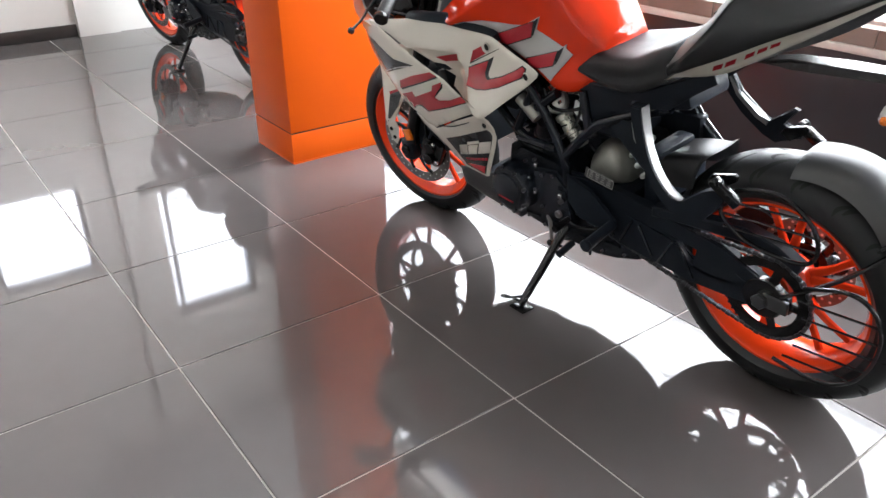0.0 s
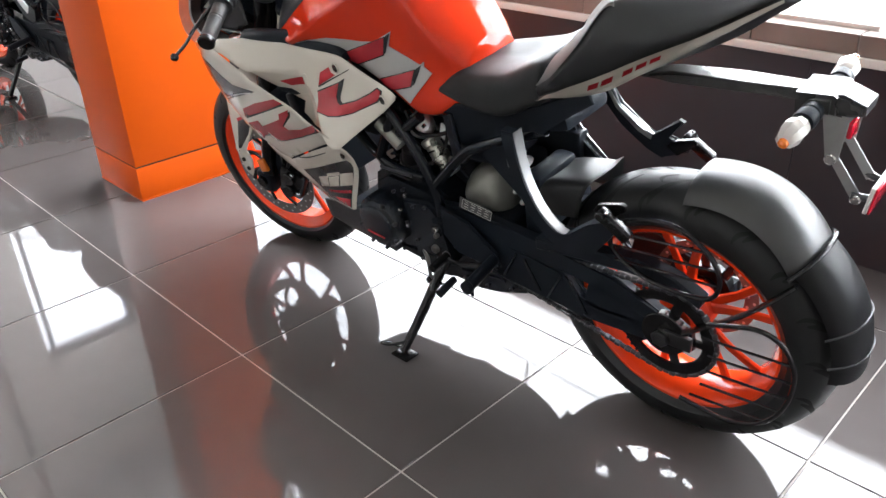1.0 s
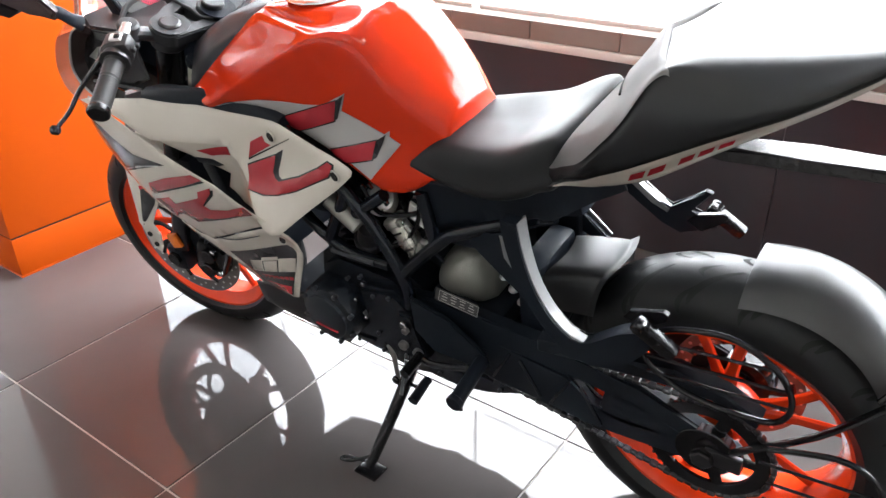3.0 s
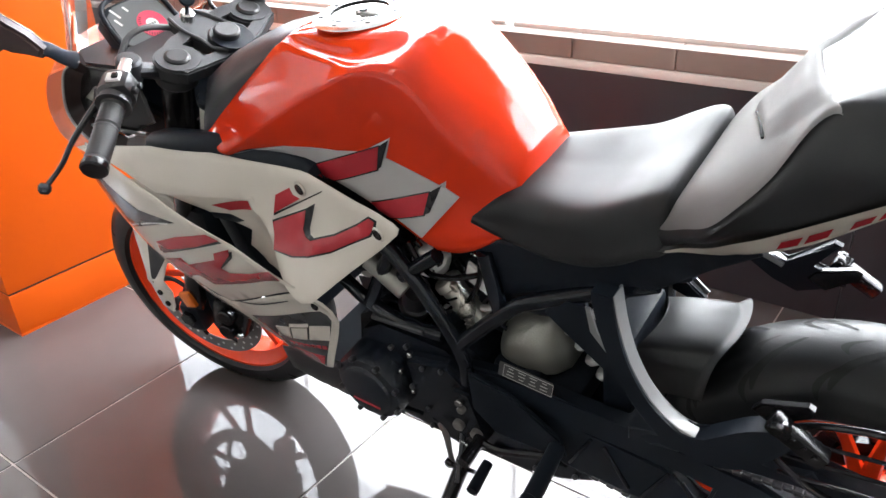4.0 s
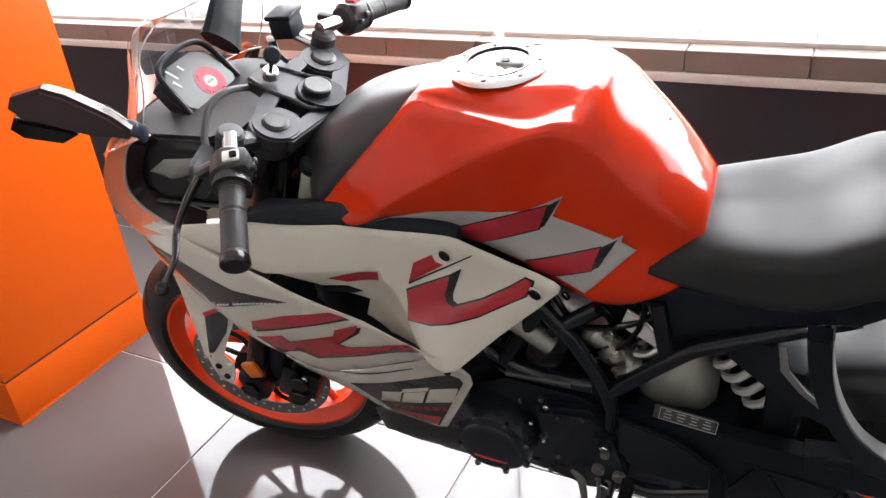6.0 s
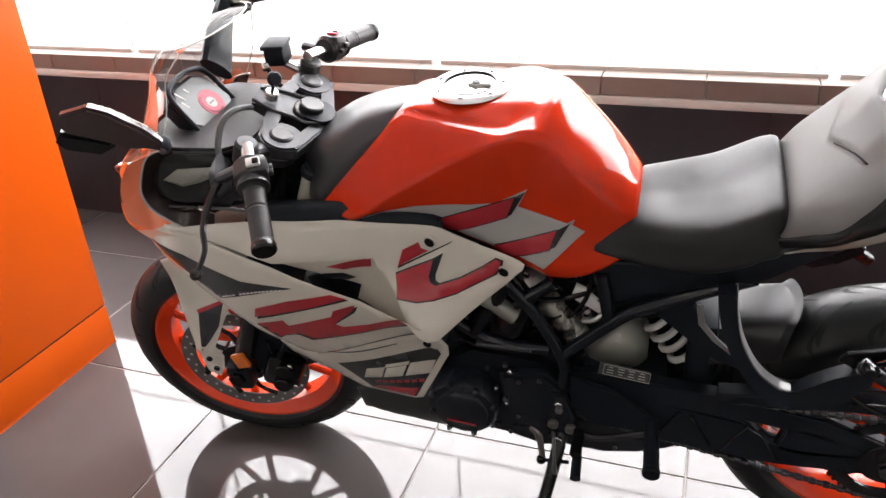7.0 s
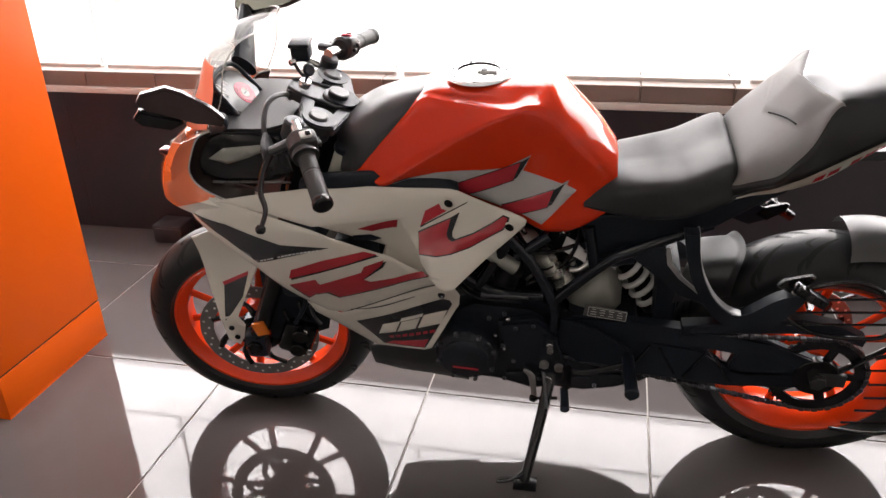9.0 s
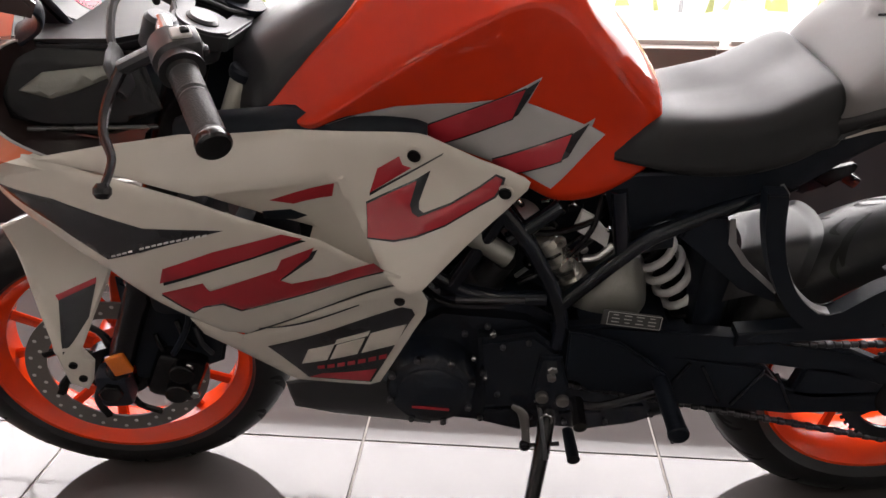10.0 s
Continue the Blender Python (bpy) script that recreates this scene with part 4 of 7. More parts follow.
# graphics on the front panel
R1 = [(-1.124, 0.604), (-1.05, 0.637), (-0.956, 0.669), (-0.930, 0.662), (-1.0, 0.630), (-1.135, 0.576)]
R2 = [(-1.138, 0.556), (-1.075, 0.580), (-1.070, 0.563), (-0.971, 0.608), (-0.962, 0.626), (-0.917, 0.647), (-0.926, 0.630), (-0.970, 0.588), (-0.955, 0.580), (-0.905, 0.592), (-0.842, 0.622), (-0.828, 0.607), (-0.92, 0.566),
      (-1.034, 0.523), (-1.056, 0.538), (-1.086, 0.530), (-1.104, 0.515)]
for nm, pts in (("red_letter", R1), ("red_letter", R2)):
    e = decal("red_letter_edge", [(x - 0.002 + (0.006 if i in (2, 3, 5, 6) else 0), z - 0.0045) for i, (x, z) in enumerate(pts)], FIELD, DARK_DECAL, fr_f, 0.0009)
    decal(nm, pts, FIELD, RED_DECAL, fr_f, 0.0018)
decal("dark_flash", [(-1.345, 0.702), (-1.258, 0.697), (-1.136, 0.668), (-1.030, 0.672), (-1.11, 0.644), (-1.199, 0.611), (-1.262, 0.655), (-1.32, 0.688)], FIELD, DARK_DECAL, fr_f, 0.001)
for k in range(16):
    u = k / 16
    x, z = -1.192 + 0.142 * u, 0.6135 + 0.046 * u + 0.004 * math.sin(math.pi * u)
    if k != 4:
        decal("small_print_bar", [(x, z + 0.0035), (x + 0.0066, z + 0.0057), (x + 0.0070, z + 0.0085), (x + 0.0006, z + 0.0062)], FIELD, PAPER, fr_f, 0.0024)
# graphics on the lower panel
decal("dark_field", [(-1.018, 0.424), (-0.93, 0.461), (-0.812, 0.512), (-0.797, 0.509), (-0.793, 0.497), (-0.866, 0.345), (-0.968, 0.338)], lower, DARK_DECAL, lo_f, 0.001)
decal("red_field", [(-0.966, 0.340), (-0.945, 0.354), (-0.855, 0.378), (-0.869, 0.347)], lower, RED_DECAL, lo_f, 0.0018)
LB, LR, LU = Vector((-0.973, 0.379)), Vector((0.150, 0.054)), Vector((0.020, 0.050))
for a, b, lo, hi in ((0.0, 0.28, 0.0, 0.80), (0.31, 0.60, 0.0, 0.72), (0.28, 0.62, 0.78, 1.0), (0.64, 1.0, 0.0, 0.86)):
    decal("logo_block", [tuple(LB + LR * u + LU * v) for u, v in ((a, lo), (b, lo), (b, hi), (a, hi))], lower, WHITE_PAINT, lo_f, 0.0019)
for i in range(7):
    u = -0.95 + 0.0165 * i
    decal("small_print_bar", [(u, 0.366 + 0.0055 * i), (u + 0.012, 0.370 + 0.0055 * i), (u + 0.013, 0.379 + 0.0055 * i), (u + 0.001, 0.375 + 0.0055 * i)], lower, RED_DECAL, lo_f, 0.0019)
bm = bmesh.new()
disc(bm, (-0.814, lower(-0.814, 0.527) - 0.002, 0.527), 0.008, 0.004, (0.1, 1, 0), 16, 0.001)
P("bolt", bm, BLACK_GLOSS, "", lo_f)
SLOT = spline([(-1.020, 0, 0.4765), (-0.983, 0, 0.480), (-0.940, 0, 0.492), (-0.871, 0, 0.523)], 5)
decal("panel_slot", [(p.x, p.z + 0.0026 * math.sin(math.pi * k / 15 * 0.9)) for k, p in enumerate(SLOT)] + [(p.x, p.z - 0.0012) for p in SLOT[::-1]], FIELD, BLACK_PLASTIC, fr_f, 0.0012)
# belly pan
for flip in (1, -1):
    bm = bmesh.new()
    sheet(bm, [(-1.01, 0.318), (-1.0, 0.262), (-0.93, 0.238), (-0.775, 0.215), (-0.772, 0.250), (-0.83, 0.31), (-0.86, 0.338), (-0.98, 0.325)], lambda x, z: -0.125 - 0.25 * (z - 0.3) * 0 + 0.35 * max(0, 0.27 - z), 0.004, 0.02, flip=flip)
    P("belly_pan", bm, DARK_GREY, "dark grey plastic belly pan")
bm = bmesh.new()
prism(bm, [(-1.0, 0.265), (-0.93, 0.236), (-0.775, 0.212), (-0.775, 0.225), (-0.93, 0.25), (-0.99, 0.275)], -0.105, 0.105, 0.002)
P("belly_floor", bm, BLACK_PLASTIC)

# --- nose, screen, dash ---
bm = bmesh.new()
loft(bm, [(-1.475, [(0, 0.745), (0.025, 0.745), (0.042, 0.725), (0.045, 0.705), (0, 0.695)]), (-1.43, [(0, 0.80), (0.065, 0.792), (0.105, 0.745), (0.110, 0.692), (0, 0.672)]),
          (-1.37, [(0, 0.852), (0.090, 0.842), (0.140, 0.770), (0.150, 0.708), (0, 0.67)]), (-1.325, [(0, 0.878), (0.105, 0.866), (0.155, 0.790), (0.172, 0.728), (0, 0.70)])], 5, 5)
nose = P("nose_cowl", bm, NOSE_REFLECT, "glossy orange nose cowl round the headlamps", sharp=50)
for s in (-1, 1):
    bm = bmesh.new()
    lathe(bm, [(0, -0.012), (0.020, -0.012), (0.026, -0.006), (0.028, 0.002), (0, 0.005)], (-1.452, s * 0.042, 0.748), (-1, s * 0.25, 0.35), 28, False)
    P("headlamp", bm, LENS_WHITE, "clear round headlamp lens", nose)
bm = bmesh.new()
prism(bm, [(-1.345, 0.74), (-1.33, 0.835), (-1.25, 0.835), (-1.13, 0.80), (-1.10, 0.775), (-1.20, 0.745)], -0.115, 0.115, 0.012)
P("inner_cowl", bm, BLACK_PLASTIC, "black plastic cockpit lining")
bm = bmesh.new()
prism(bm, [(-1.345, -0.10), (-1.345, 0.10), (-1.27, 0.138), (-1.16, 0.132), (-1.12, 0.10), (-1.12, -0.10), (-1.16, -0.132), (-1.27, -0.138)], 0.868, 0.884, 0.006, lambda x, y, z: (x, z, y))
P("cockpit_shelf", bm, SHELF, "grey plastic shelf under the instrument cluster")
for s in (-1, 1):
    bm = bmesh.new()
    EDGE = [(-1.25, 0.152, 0.895), (-1.290, 0.160, 0.880), (-1.312, 0.166, 0.845), (-1.325, 0.170, 0.800), (-1.300, 0.174, 0.765), (-1.228, 0.180, 0.735), (-1.19, 0.183, 0.730)]
    INNER = [(-1.255, 0.134, 0.872), (-1.283, 0.132, 0.855), (-1.299, 0.132, 0.829), (-1.309, 0.133, 0.804), (-1.300, 0.138, 0.780), (-1.245, 0.146, 0.766), (-1.20, 0.15, 0.76)]
    tube(bm, [(x, s * y, z) for x, y, z in EDGE], 0.0028, 8, 5, flat=0.7)
    P("cowl_edge", bm, LENS_WHITE)
    OUTER = [(-1.29, 0.172, 0.897), (-1.331, 0.177, 0.863), (-1.358, 0.181, 0.815), (-1.360, 0.183, 0.775), (-1.335, 0.187, 0.750), (-1.26, 0.195, 0.737), (-1.21, 0.197, 0.733)]
    FORE = [(-1.33, 0.150, 0.888), (-1.365, 0.150, 0.850), (-1.393, 0.142, 0.800), (-1.415, 0.135, 0.750), (-1.41, 0.140, 0.712), (-1.34, 0.168, 0.700), (-1.27, 0.185, 0.705)]
    for nm, mat, i0, i1, lab in (("nose_flank", NOSE_SIDE_LIT, 4, 22, "glossy orange side of the nose"), ("nose_lip", WHITE_PAINT, 22, 30, "pale lip of the nose under the screen"), ("screen_foot", CLEAR, 0, 4, "")):
        bm = bmesh.new()
        rows = [[bm.verts.new(p) for p in spline([(x, s * y, z) for x, y, z in r], 5)[i0:i1 + 1]] for r in (EDGE, OUTER, FORE)]
        for r0, r1 in zip(rows, rows[1:]):
            for i in range(len(r0) - 1):
                bm.faces.new((r0[i], r0[i + 1], r1[i + 1], r1[i]))
        bmesh.ops.recalc_face_normals(bm, faces=bm.faces[:])
        bmesh.ops.solidify(bm, geom=bm.faces[:], thickness=0.003)
        P(nm, bm, mat, lab, nose, sharp=60)
    bm = bmesh.new()
    ea, eb = spline([(x, s * y, z) for x, y, z in EDGE], 5), spline([(x, s * y, z) for x, y, z in INNER], 5)
    ra, rb = [bm.verts.new(p) for p in ea], [bm.verts.new(p) for p in eb]
    for i in range(len(ra) - 1):
        bm.faces.new((ra[i], ra[i + 1], rb[i + 1], rb[i]))
    bmesh.ops.solidify(bm, geom=bm.faces[:], thickness=0.003)
    P("cowl_lining", bm, MIRROR_SHELL)
    bm = bmesh.new()
    box(bm, (-1.398, s * 0.112, 0.820), (0.026, 0.022, 0.013), 0.003, Matrix.Rotation(0.3 * s, 4, "Z"))
    P("marker_lamp", bm, MARKER, "small red marker on the nose", nose)
    bm = bmesh.new()
    prism(bm, [(-1.40, 0.79), (-1.385, 0.842), (-1.35, 0.862), (-1.345, 0.83), (-1.37, 0.795)], s * 0.118, s * 0.102, 0.005)
    P("marker_bracket", bm, LENS_WHITE, "", nose)
    bm = bmesh.new()
    sheet(bm, [(-1.325, 0.855), (-1.265, 0.882), (-1.13, 0.87), (-1.11, 0.80), (-1.20, 0.762), (-1.31, 0.785)], lambda x, z: -0.136 - 0.15 * (0.87 - z), 0.003, 0.02, flip=-s)
    P("cowl_side", bm, BLACK_GLOSS)
    bm = bmesh.new()
    sheet(bm, [(-1.29, 0.822), (-1.255, 0.845), (-1.16, 0.856), (-1.165, 0.842), (-1.215, 0.822), (-1.25, 0.812)], lambda x, z: -0.140 - 0.15 * (0.87 - z), 0.003, 0.02, flip=-s)
    P("cockpit_panel", bm, GREY_CAST)
    bm = bmesh.new()
    rod(bm, (-1.285, s * 0.157, 0.775), (-1.115, s * 0.157, 0.781), 0.003, 8)
    P("cowl_rail", bm, SILVER_PLASTIC)


def screen_point(u, v):
    """u across from -1 to 1, v from the nose up."""
    mid = spline([(-1.375, 0, 0.868), (-1.325, 0, 0.955), (-1.284, 0, 1.030), (-1.225, 0, 1.056), (-1.155, 0, 1.063)], 8)
    k = min(v * (len(mid) - 1), len(mid) - 1.001)
    m = mid[int(k)].lerp(mid[int(k) + 1], k - int(k))
    w = 0.160 - 0.012 * v - 0.036 * v**3
    return Vector((m.x + u * u * (0.112 - 0.05 * v - 0.112 * v**3), w * math.sin(u * 1.25) / math.sin(1.25), m.z + u * u * (0.022 - 0.10 * v + 0.07 * v * v)))


bm = bmesh.new()
grid = [[bm.verts.new(screen_point(u, v)) for u in np.linspace(-1, 1, 49)] for v in np.linspace(0, 1, 33)]
for a, b in zip(grid, grid[1:]):
    for i in range(48):
        bm.faces.new((a[i], a[i + 1], b[i + 1], b[i]))
screen = P("windscreen", bm, CLEAR, "clear curved plastic windscreen")
screen.visible_shadow = False
bm = bmesh.new()
tube(bm, [screen_point(-1, v) for v in np.linspace(0, 1, 14)] + [screen_point(u, 1) for u in np.linspace(-0.95, 0.95, 16)] + [screen_point(1, v) for v in np.linspace(1, 0, 14)], 0.0012, 6)
P("screen_edge", bm, LENS_WHITE, "", screen)
# Added orange sheet stands in for nose colour showing through the clear screen.
for s in (-1,):
    for nm, u0, u1, lift, mat in (("painted_panel", 0.55, 0.97, 0.003, SEE_THROUGH_ORANGE), ("pale_border", 0.28, 0.48, 0.003, LENS_WHITE)):
        bm = bmesh.new()
        g_ = [[bm.verts.new(screen_point(s * (u0 + (u1 - u0) * k / 6 * (1 - 0.25 * j / 12)), 0.02 + 0.46 * j / 12) + Vector((-lift, s * lift * 0.5, 0.001))) for k in range(7)] for j in range(13)]
        for a, b in zip(g_, g_[1:]):
            for i in range(6):
                bm.faces.new((a[i], a[i + 1], b[i + 1], b[i]))
        bmesh.ops.solidify(bm, geom=bm.faces[:], thickness=0.0012)
        P(nm, bm, mat, "orange painted lower side of the screen" if nm == "painted_panel" else "", screen)

DASH = Matrix.Translation((-1.263, 0, 0.904)) @ Matrix.Rotation(radians(47), 4, "Y")
bm = bmesh.new()
hexa = [(0.052, -0.035), (0.02, -0.062), (-0.035, -0.055), (-0.05, -0.03), (-0.05, 0.03), (-0.035, 0.055), (0.02, 0.062), (0.052, 0.035)]
prism(bm, [(a * 1.12, b * 1.12) for a, b in hexa], -0.034, 0.0, 0.006, lambda x, y, z: (x, z, y))
bmesh.ops.transform(bm, matrix=DASH, verts=bm.verts[:])
dash = P("dashboard", bm, BLACK_PLASTIC, "dark instrument cluster with a round pink sticker")
bm = bmesh.new()
prism(bm, [(a * 0.98, b * 0.98) for a, b in hexa], 0.0005, 0.003, 0.0008, lambda x, y, z: (x, z, y))
bmesh.ops.transform(bm, matrix=DASH, verts=bm.verts[:])
P("dial_face", bm, DIAL, "glossy grey display glass", dash)
for nm, r0, r1, z, mat in (("sticker_ring", 0.012, 0.0275, 0.0038, PINK_STICKER), ("sticker_centre", 0.0, 0.0115, 0.0038, PAPER)):
    bm = bmesh.new()
    lathe(bm, [(r0, z - 0.001), (r1, z - 0.001), (r1, z), (r0, z)], (0.008, 0.012, 0), (0, 0, 1), 32)
    bmesh.ops.transform(bm, matrix=DASH, verts=bm.verts[:])
    P(nm, bm, mat, "", dash)
bm = bmesh.new()
for k in range(16):
    q = 0.6 + k * 0.2
    box(bm, (0.008 - 0.0225 * math.cos(q), 0.012 - 0.0225 * math.sin(q), 0.0041), (0.0045, 0.0014, 0.0004), 0, Matrix.Rotation(q, 4, "Z"))
for k in range(3):
    box(bm, (0.008, 0.007 + 0.005 * k, 0.0042), (0.0035, 0.0032, 0.0004), 0)
bmesh.ops.transform(bm, matrix=DASH, verts=bm.verts[:])
P("sticker_print", bm, DARK_DECAL, "", dash)
bm = bmesh.new()
for x, y, a, w in ((-0.035, -0.035, 0.3, 0.022), (-0.018, -0.042, 0.3, 0.016), (-0.036, -0.012, 0.3, 0.012)):
    box(bm, (x, y, 0.0034), (w, 0.004, 0.0006), 0, Matrix.Rotation(a, 4, "Z"))
bmesh.ops.transform(bm, matrix=DASH, verts=bm.verts[:])
P("dial_marks", bm, PAPER, "", dash)
bm = bmesh.new()
tube(bm, [DASH @ Vector(p) for p in ((0.03, -0.066, 0), (-0.04, -0.06, 0.008), (-0.06, -0.03, 0.010), (-0.06, 0.03, 0.010), (-0.04, 0.06, 0.008), (0.03, 0.066, 0))], 0.005, 8, 5)
P("dash_hood", bm, BLACK_PLASTIC, "", dash)

# --- mirrors with indicators ---
for s in (-1, 1):
    if s < 0:
        tip, end, up = Vector((-1.315, -0.285, 1.008)), Vector((-1.190, -0.225, 0.952)), Vector((0.30, 0.10, 1))
        shell = [(-0.006, 0.000), (-0.002, 0.018), (0.036, 0.040), (0.066, 0.037), (0.122, 0.018), (0.148, 0.002), (0.146, -0.014), (0.10, -0.016), (0.012, -0.012)]
        arm = [(-1.222, -0.240, 0.966), (-1.196, -0.222, 0.951), (-1.210, -0.195, 0.926), (-1.262, -0.150, 0.896)]
        th = 0.011
    else:
        tip, end, up = Vector((-1.345, 0.25, 1.015)), Vector((-1.16, 0.25, 1.04)), Vector((0.1, 0.40, 1))
        shell = [(-0.004, -0.008), (0.0, 0.012), (0.075, 0.078), (0.17, 0.068), (0.19, 0.05), (0.182, 0.008), (0.165, -0.008), (0.12, -0.02), (0.012, -0.024)]
        arm = [(-1.318, 0.235, 1.005), (-1.30, 0.165, 0.975), (-1.288, 0.10, 0.925)]
        th = 0.012
    u = (end - tip).normalized()
    w = u.cross(up).normalized()
    v = w.cross(u)
    M = Matrix.Translation(tip) @ Matrix((u, w, v)).transposed().to_4x4()
    bm = bmesh.new()
    tube(bm, arm, [0.008, 0.0115, 0.012, 0.015] if s < 0 else [0.024, 0.034, 0.044], 12, 5, flat=0.45, up=(1, 0, 0.2))
    mir = P("mirror", bm, BLACK_PLASTIC, "matt dark mirror on a folded stalk with indicator")
    bm = bmesh.new()
    prism(bm, shell, -th, th, 0.005)
    bmesh.ops.transform(bm, matrix=M, verts=bm.verts[:])
    P("mirror_shell", bm, MIRROR_SHELL, "", mir)
    bm = bmesh.new()
    cu, cv = sum(p[0] for p in shell) / len(shell), sum(p[1] for p in shell) / len(shell)
    side = -1 if s < 0 else 1
    prism(bm, [(cu + (a - cu) * 0.93, cv + (b - cv) * 0.9) for a, b in shell], side * (th + 0.0004), side * (th + 0.0022), 0.0006)
    bmesh.ops.transform(bm, matrix=M, verts=bm.verts[:])
    P("mirror_glass", bm, MIRROR, "", mir)
    bm = bmesh.new()
    prism(bm, [(0.0, -0.012), (0.075, -0.014), (0.08, -0.022), (0.06, -0.040), (0.01, -0.042), (-0.006, -0.032)], -0.010, 0.010, 0.005)
    bmesh.ops.transform(bm, matrix=M, verts=bm.verts[:])
    ind = P("indicator", bm, BLACK_GLOSS, "", mir)
    bm = bmesh.new()
    prism(bm, [(0.030, -0.017), (0.082, -0.017), (0.068, -0.034), (0.036, -0.038)], -0.0135, -0.0105, 0.001)
    bmesh.ops.transform(bm, matrix=M, verts=bm.verts[:])
    P("indicator_cap", bm, SILVER_PLASTIC, "", ind)
    bm = bmesh.new()
    disc(bm, (0.048, -0.0145, -0.027), 0.0045, 0.002, seg=10, bev=0.0005)
    bmesh.ops.transform(bm, matrix=M, verts=bm.verts[:])
    P("screw", bm, DARK_STEEL, "", ind)

# --- fork, clamp, bars ---
def fork_x(z, off=0.032):
    return -1.41 + 0.42 * z - off


for s in (-1, 1):
    bm = bmesh.new()
    rod(bm, (fork_x(0.26), s * 0.095, 0.26), (fork_x(0.56), s * 0.095, 0.56), 0.0215, 20)
    f = P("fork_leg", steer(bm), BLACK_GLOSS, "upside-down fork leg")
    bm = bmesh.new()
    rod(bm, (fork_x(0.50), s * 0.095, 0.50), (fork_x(0.885) - 0.012, s * 0.095, 0.885), 0.027, 20)
    P("fork_tube", steer(bm), BLACK_GLOSS, "", f)
    bm = bmesh.new()
    lathe(bm, [(0, 0), (0.030, 0), (0.031, 0.003), (0.030, 0.006), (0.0205, 0.0075), (0.0205, 0.014), (0.016, 0.017), (0, 0.0165)], Vector((fork_x(0.912) - 0.014, s * 0.095, 0.896)), STEER_AXIS, 28, False)
    P("fork_cap", steer(bm), DARK_GREY, "", f)
    bm = bmesh.new()
    box(bm, (fork_x(0.28) + 0.005, s * 0.095, 0.285), (0.055, 0.045, 0.075), 0.012)
    P("axle_clamp", steer(bm), BLACK_PLASTIC, "", f)
TCL = Matrix.Translation((-1.044, 0, 0.888)) @ Matrix.Rotation(RAKE, 4, "Y") @ Matrix.Translation((1.03, 0, 0))


def ngon(cx, cy, r, n=20):
    return [(cx + r * math.cos(2 * math.pi * i / n), cy + r * math.sin(2 * math.pi * i / n)) for i in range(n)]


# the plate leaves two open windows between stem and legs
bm = bmesh.new()
flat = lambda x, y, z: (x, z, y)
prism(bm, ngon(-1.035, 0, 0.036), -0.016, 0.0100, 0.004, flat)
prism(bm, [(-1.135, -0.022), (-1.140, 0), (-1.135, 0.022), (-1.10, 0.034), (-1.04, 0.036), (-1.04, -0.036), (-1.10, -0.034)], -0.016, 0.0070, 0.004, flat)
bmesh.ops.recalc_face_normals(bm, faces=bm.faces[:])
bmesh.ops.transform(bm, matrix=TCL, verts=bm.verts[:])
clamp = P("triple_clamp", steer(bm), TRIPLE, "dark anodised triple clamp with open windows")
for s in (-1, 1):
    for nm, pts, z0, z1, bev in (("leg_clamp", ngon(-1.058, s * 0.095, 0.039), -0.016, 0.0085, 0.004),
                                 ("front_arm", [(-1.105, s * 0.025), (-1.103, s * 0.06), (-1.092, s * 0.10), (-1.072, s * 0.10), (-1.078, s * 0.06), (-1.076, s * 0.025)][::s], -0.014, 0.0078, 0.003),
                                 ("rear_arm", [(-1.042, s * 0.125), (-1.022, s * 0.118), (-1.000, s * 0.04), (-0.998, 0), (-1.022, 0), (-1.026, s * 0.04), (-1.036, s * 0.08)][::-s], -0.016, 0.0074, 0.003)):
        bm = bmesh.new()
        prism(bm, pts, z0, z1, bev, flat)
        bmesh.ops.recalc_face_normals(bm, faces=bm.faces[:])
        bmesh.ops.transform(bm, matrix=TCL, verts=bm.verts[:])
        P(nm, steer(bm), TRIPLE, "", clamp)
for r0, h, mat, nm in ((0.031, 0.005, TRIPLE, "stem_washer"), (0.0215, 0.016, DARK_GREY, "stem_nut")):
    bm = bmesh.new()
    lathe(bm, [(0, 0), (r0, 0), (r0, h - 0.002), (r0 - 0.003, h), (0, h)], (-1.035, 0, 0.010), (0, 0, 1), 28, False)
    bmesh.ops.transform(bm, matrix=TCL, verts=bm.verts[:])
    P(nm, steer(bm), mat, "", clamp)
for s in (-1, 1):
    bm = bmesh.new()
    tube(bm, [(-1.135, s * 0.020, 0.008), (-1.10, s * 0.032, 0.008), (-1.06, s * 0.034, 0.009), (-1.03, s * 0.040, 0.010), (-1.002, s * 0.02, 0.010)], 0.0035, 8, 4)
    bmesh.ops.transform(bm, matrix=TCL, verts=bm.verts[:])
    P("clamp_rib", steer(bm), TRIPLE, "", clamp)
KEY = Vector((-1.093, -0.021, 0.962))
bm = bmesh.new()
lathe(bm, [(0, -0.034), (0.0125, -0.034), (0.0125, -0.022), (0.0105, -0.019), (0, -0.019)], KEY, STEER_AXIS, 24, False)
P("ignition_lock", bm, STEEL, "ignition lock with the key in it", clamp)
bm = bmesh.new()
rod(bm, KEY - STEER_AXIS * 0.022, KEY, 0.0035, 8)
disc(bm, KEY + STEER_AXIS * 0.006, 0.0135, 0.010, (0.8, -0.5, 0.3), 16, 0.003)
P("ignition_key", bm, BLACK_PLASTIC, "", clamp)
bm = bmesh.new()
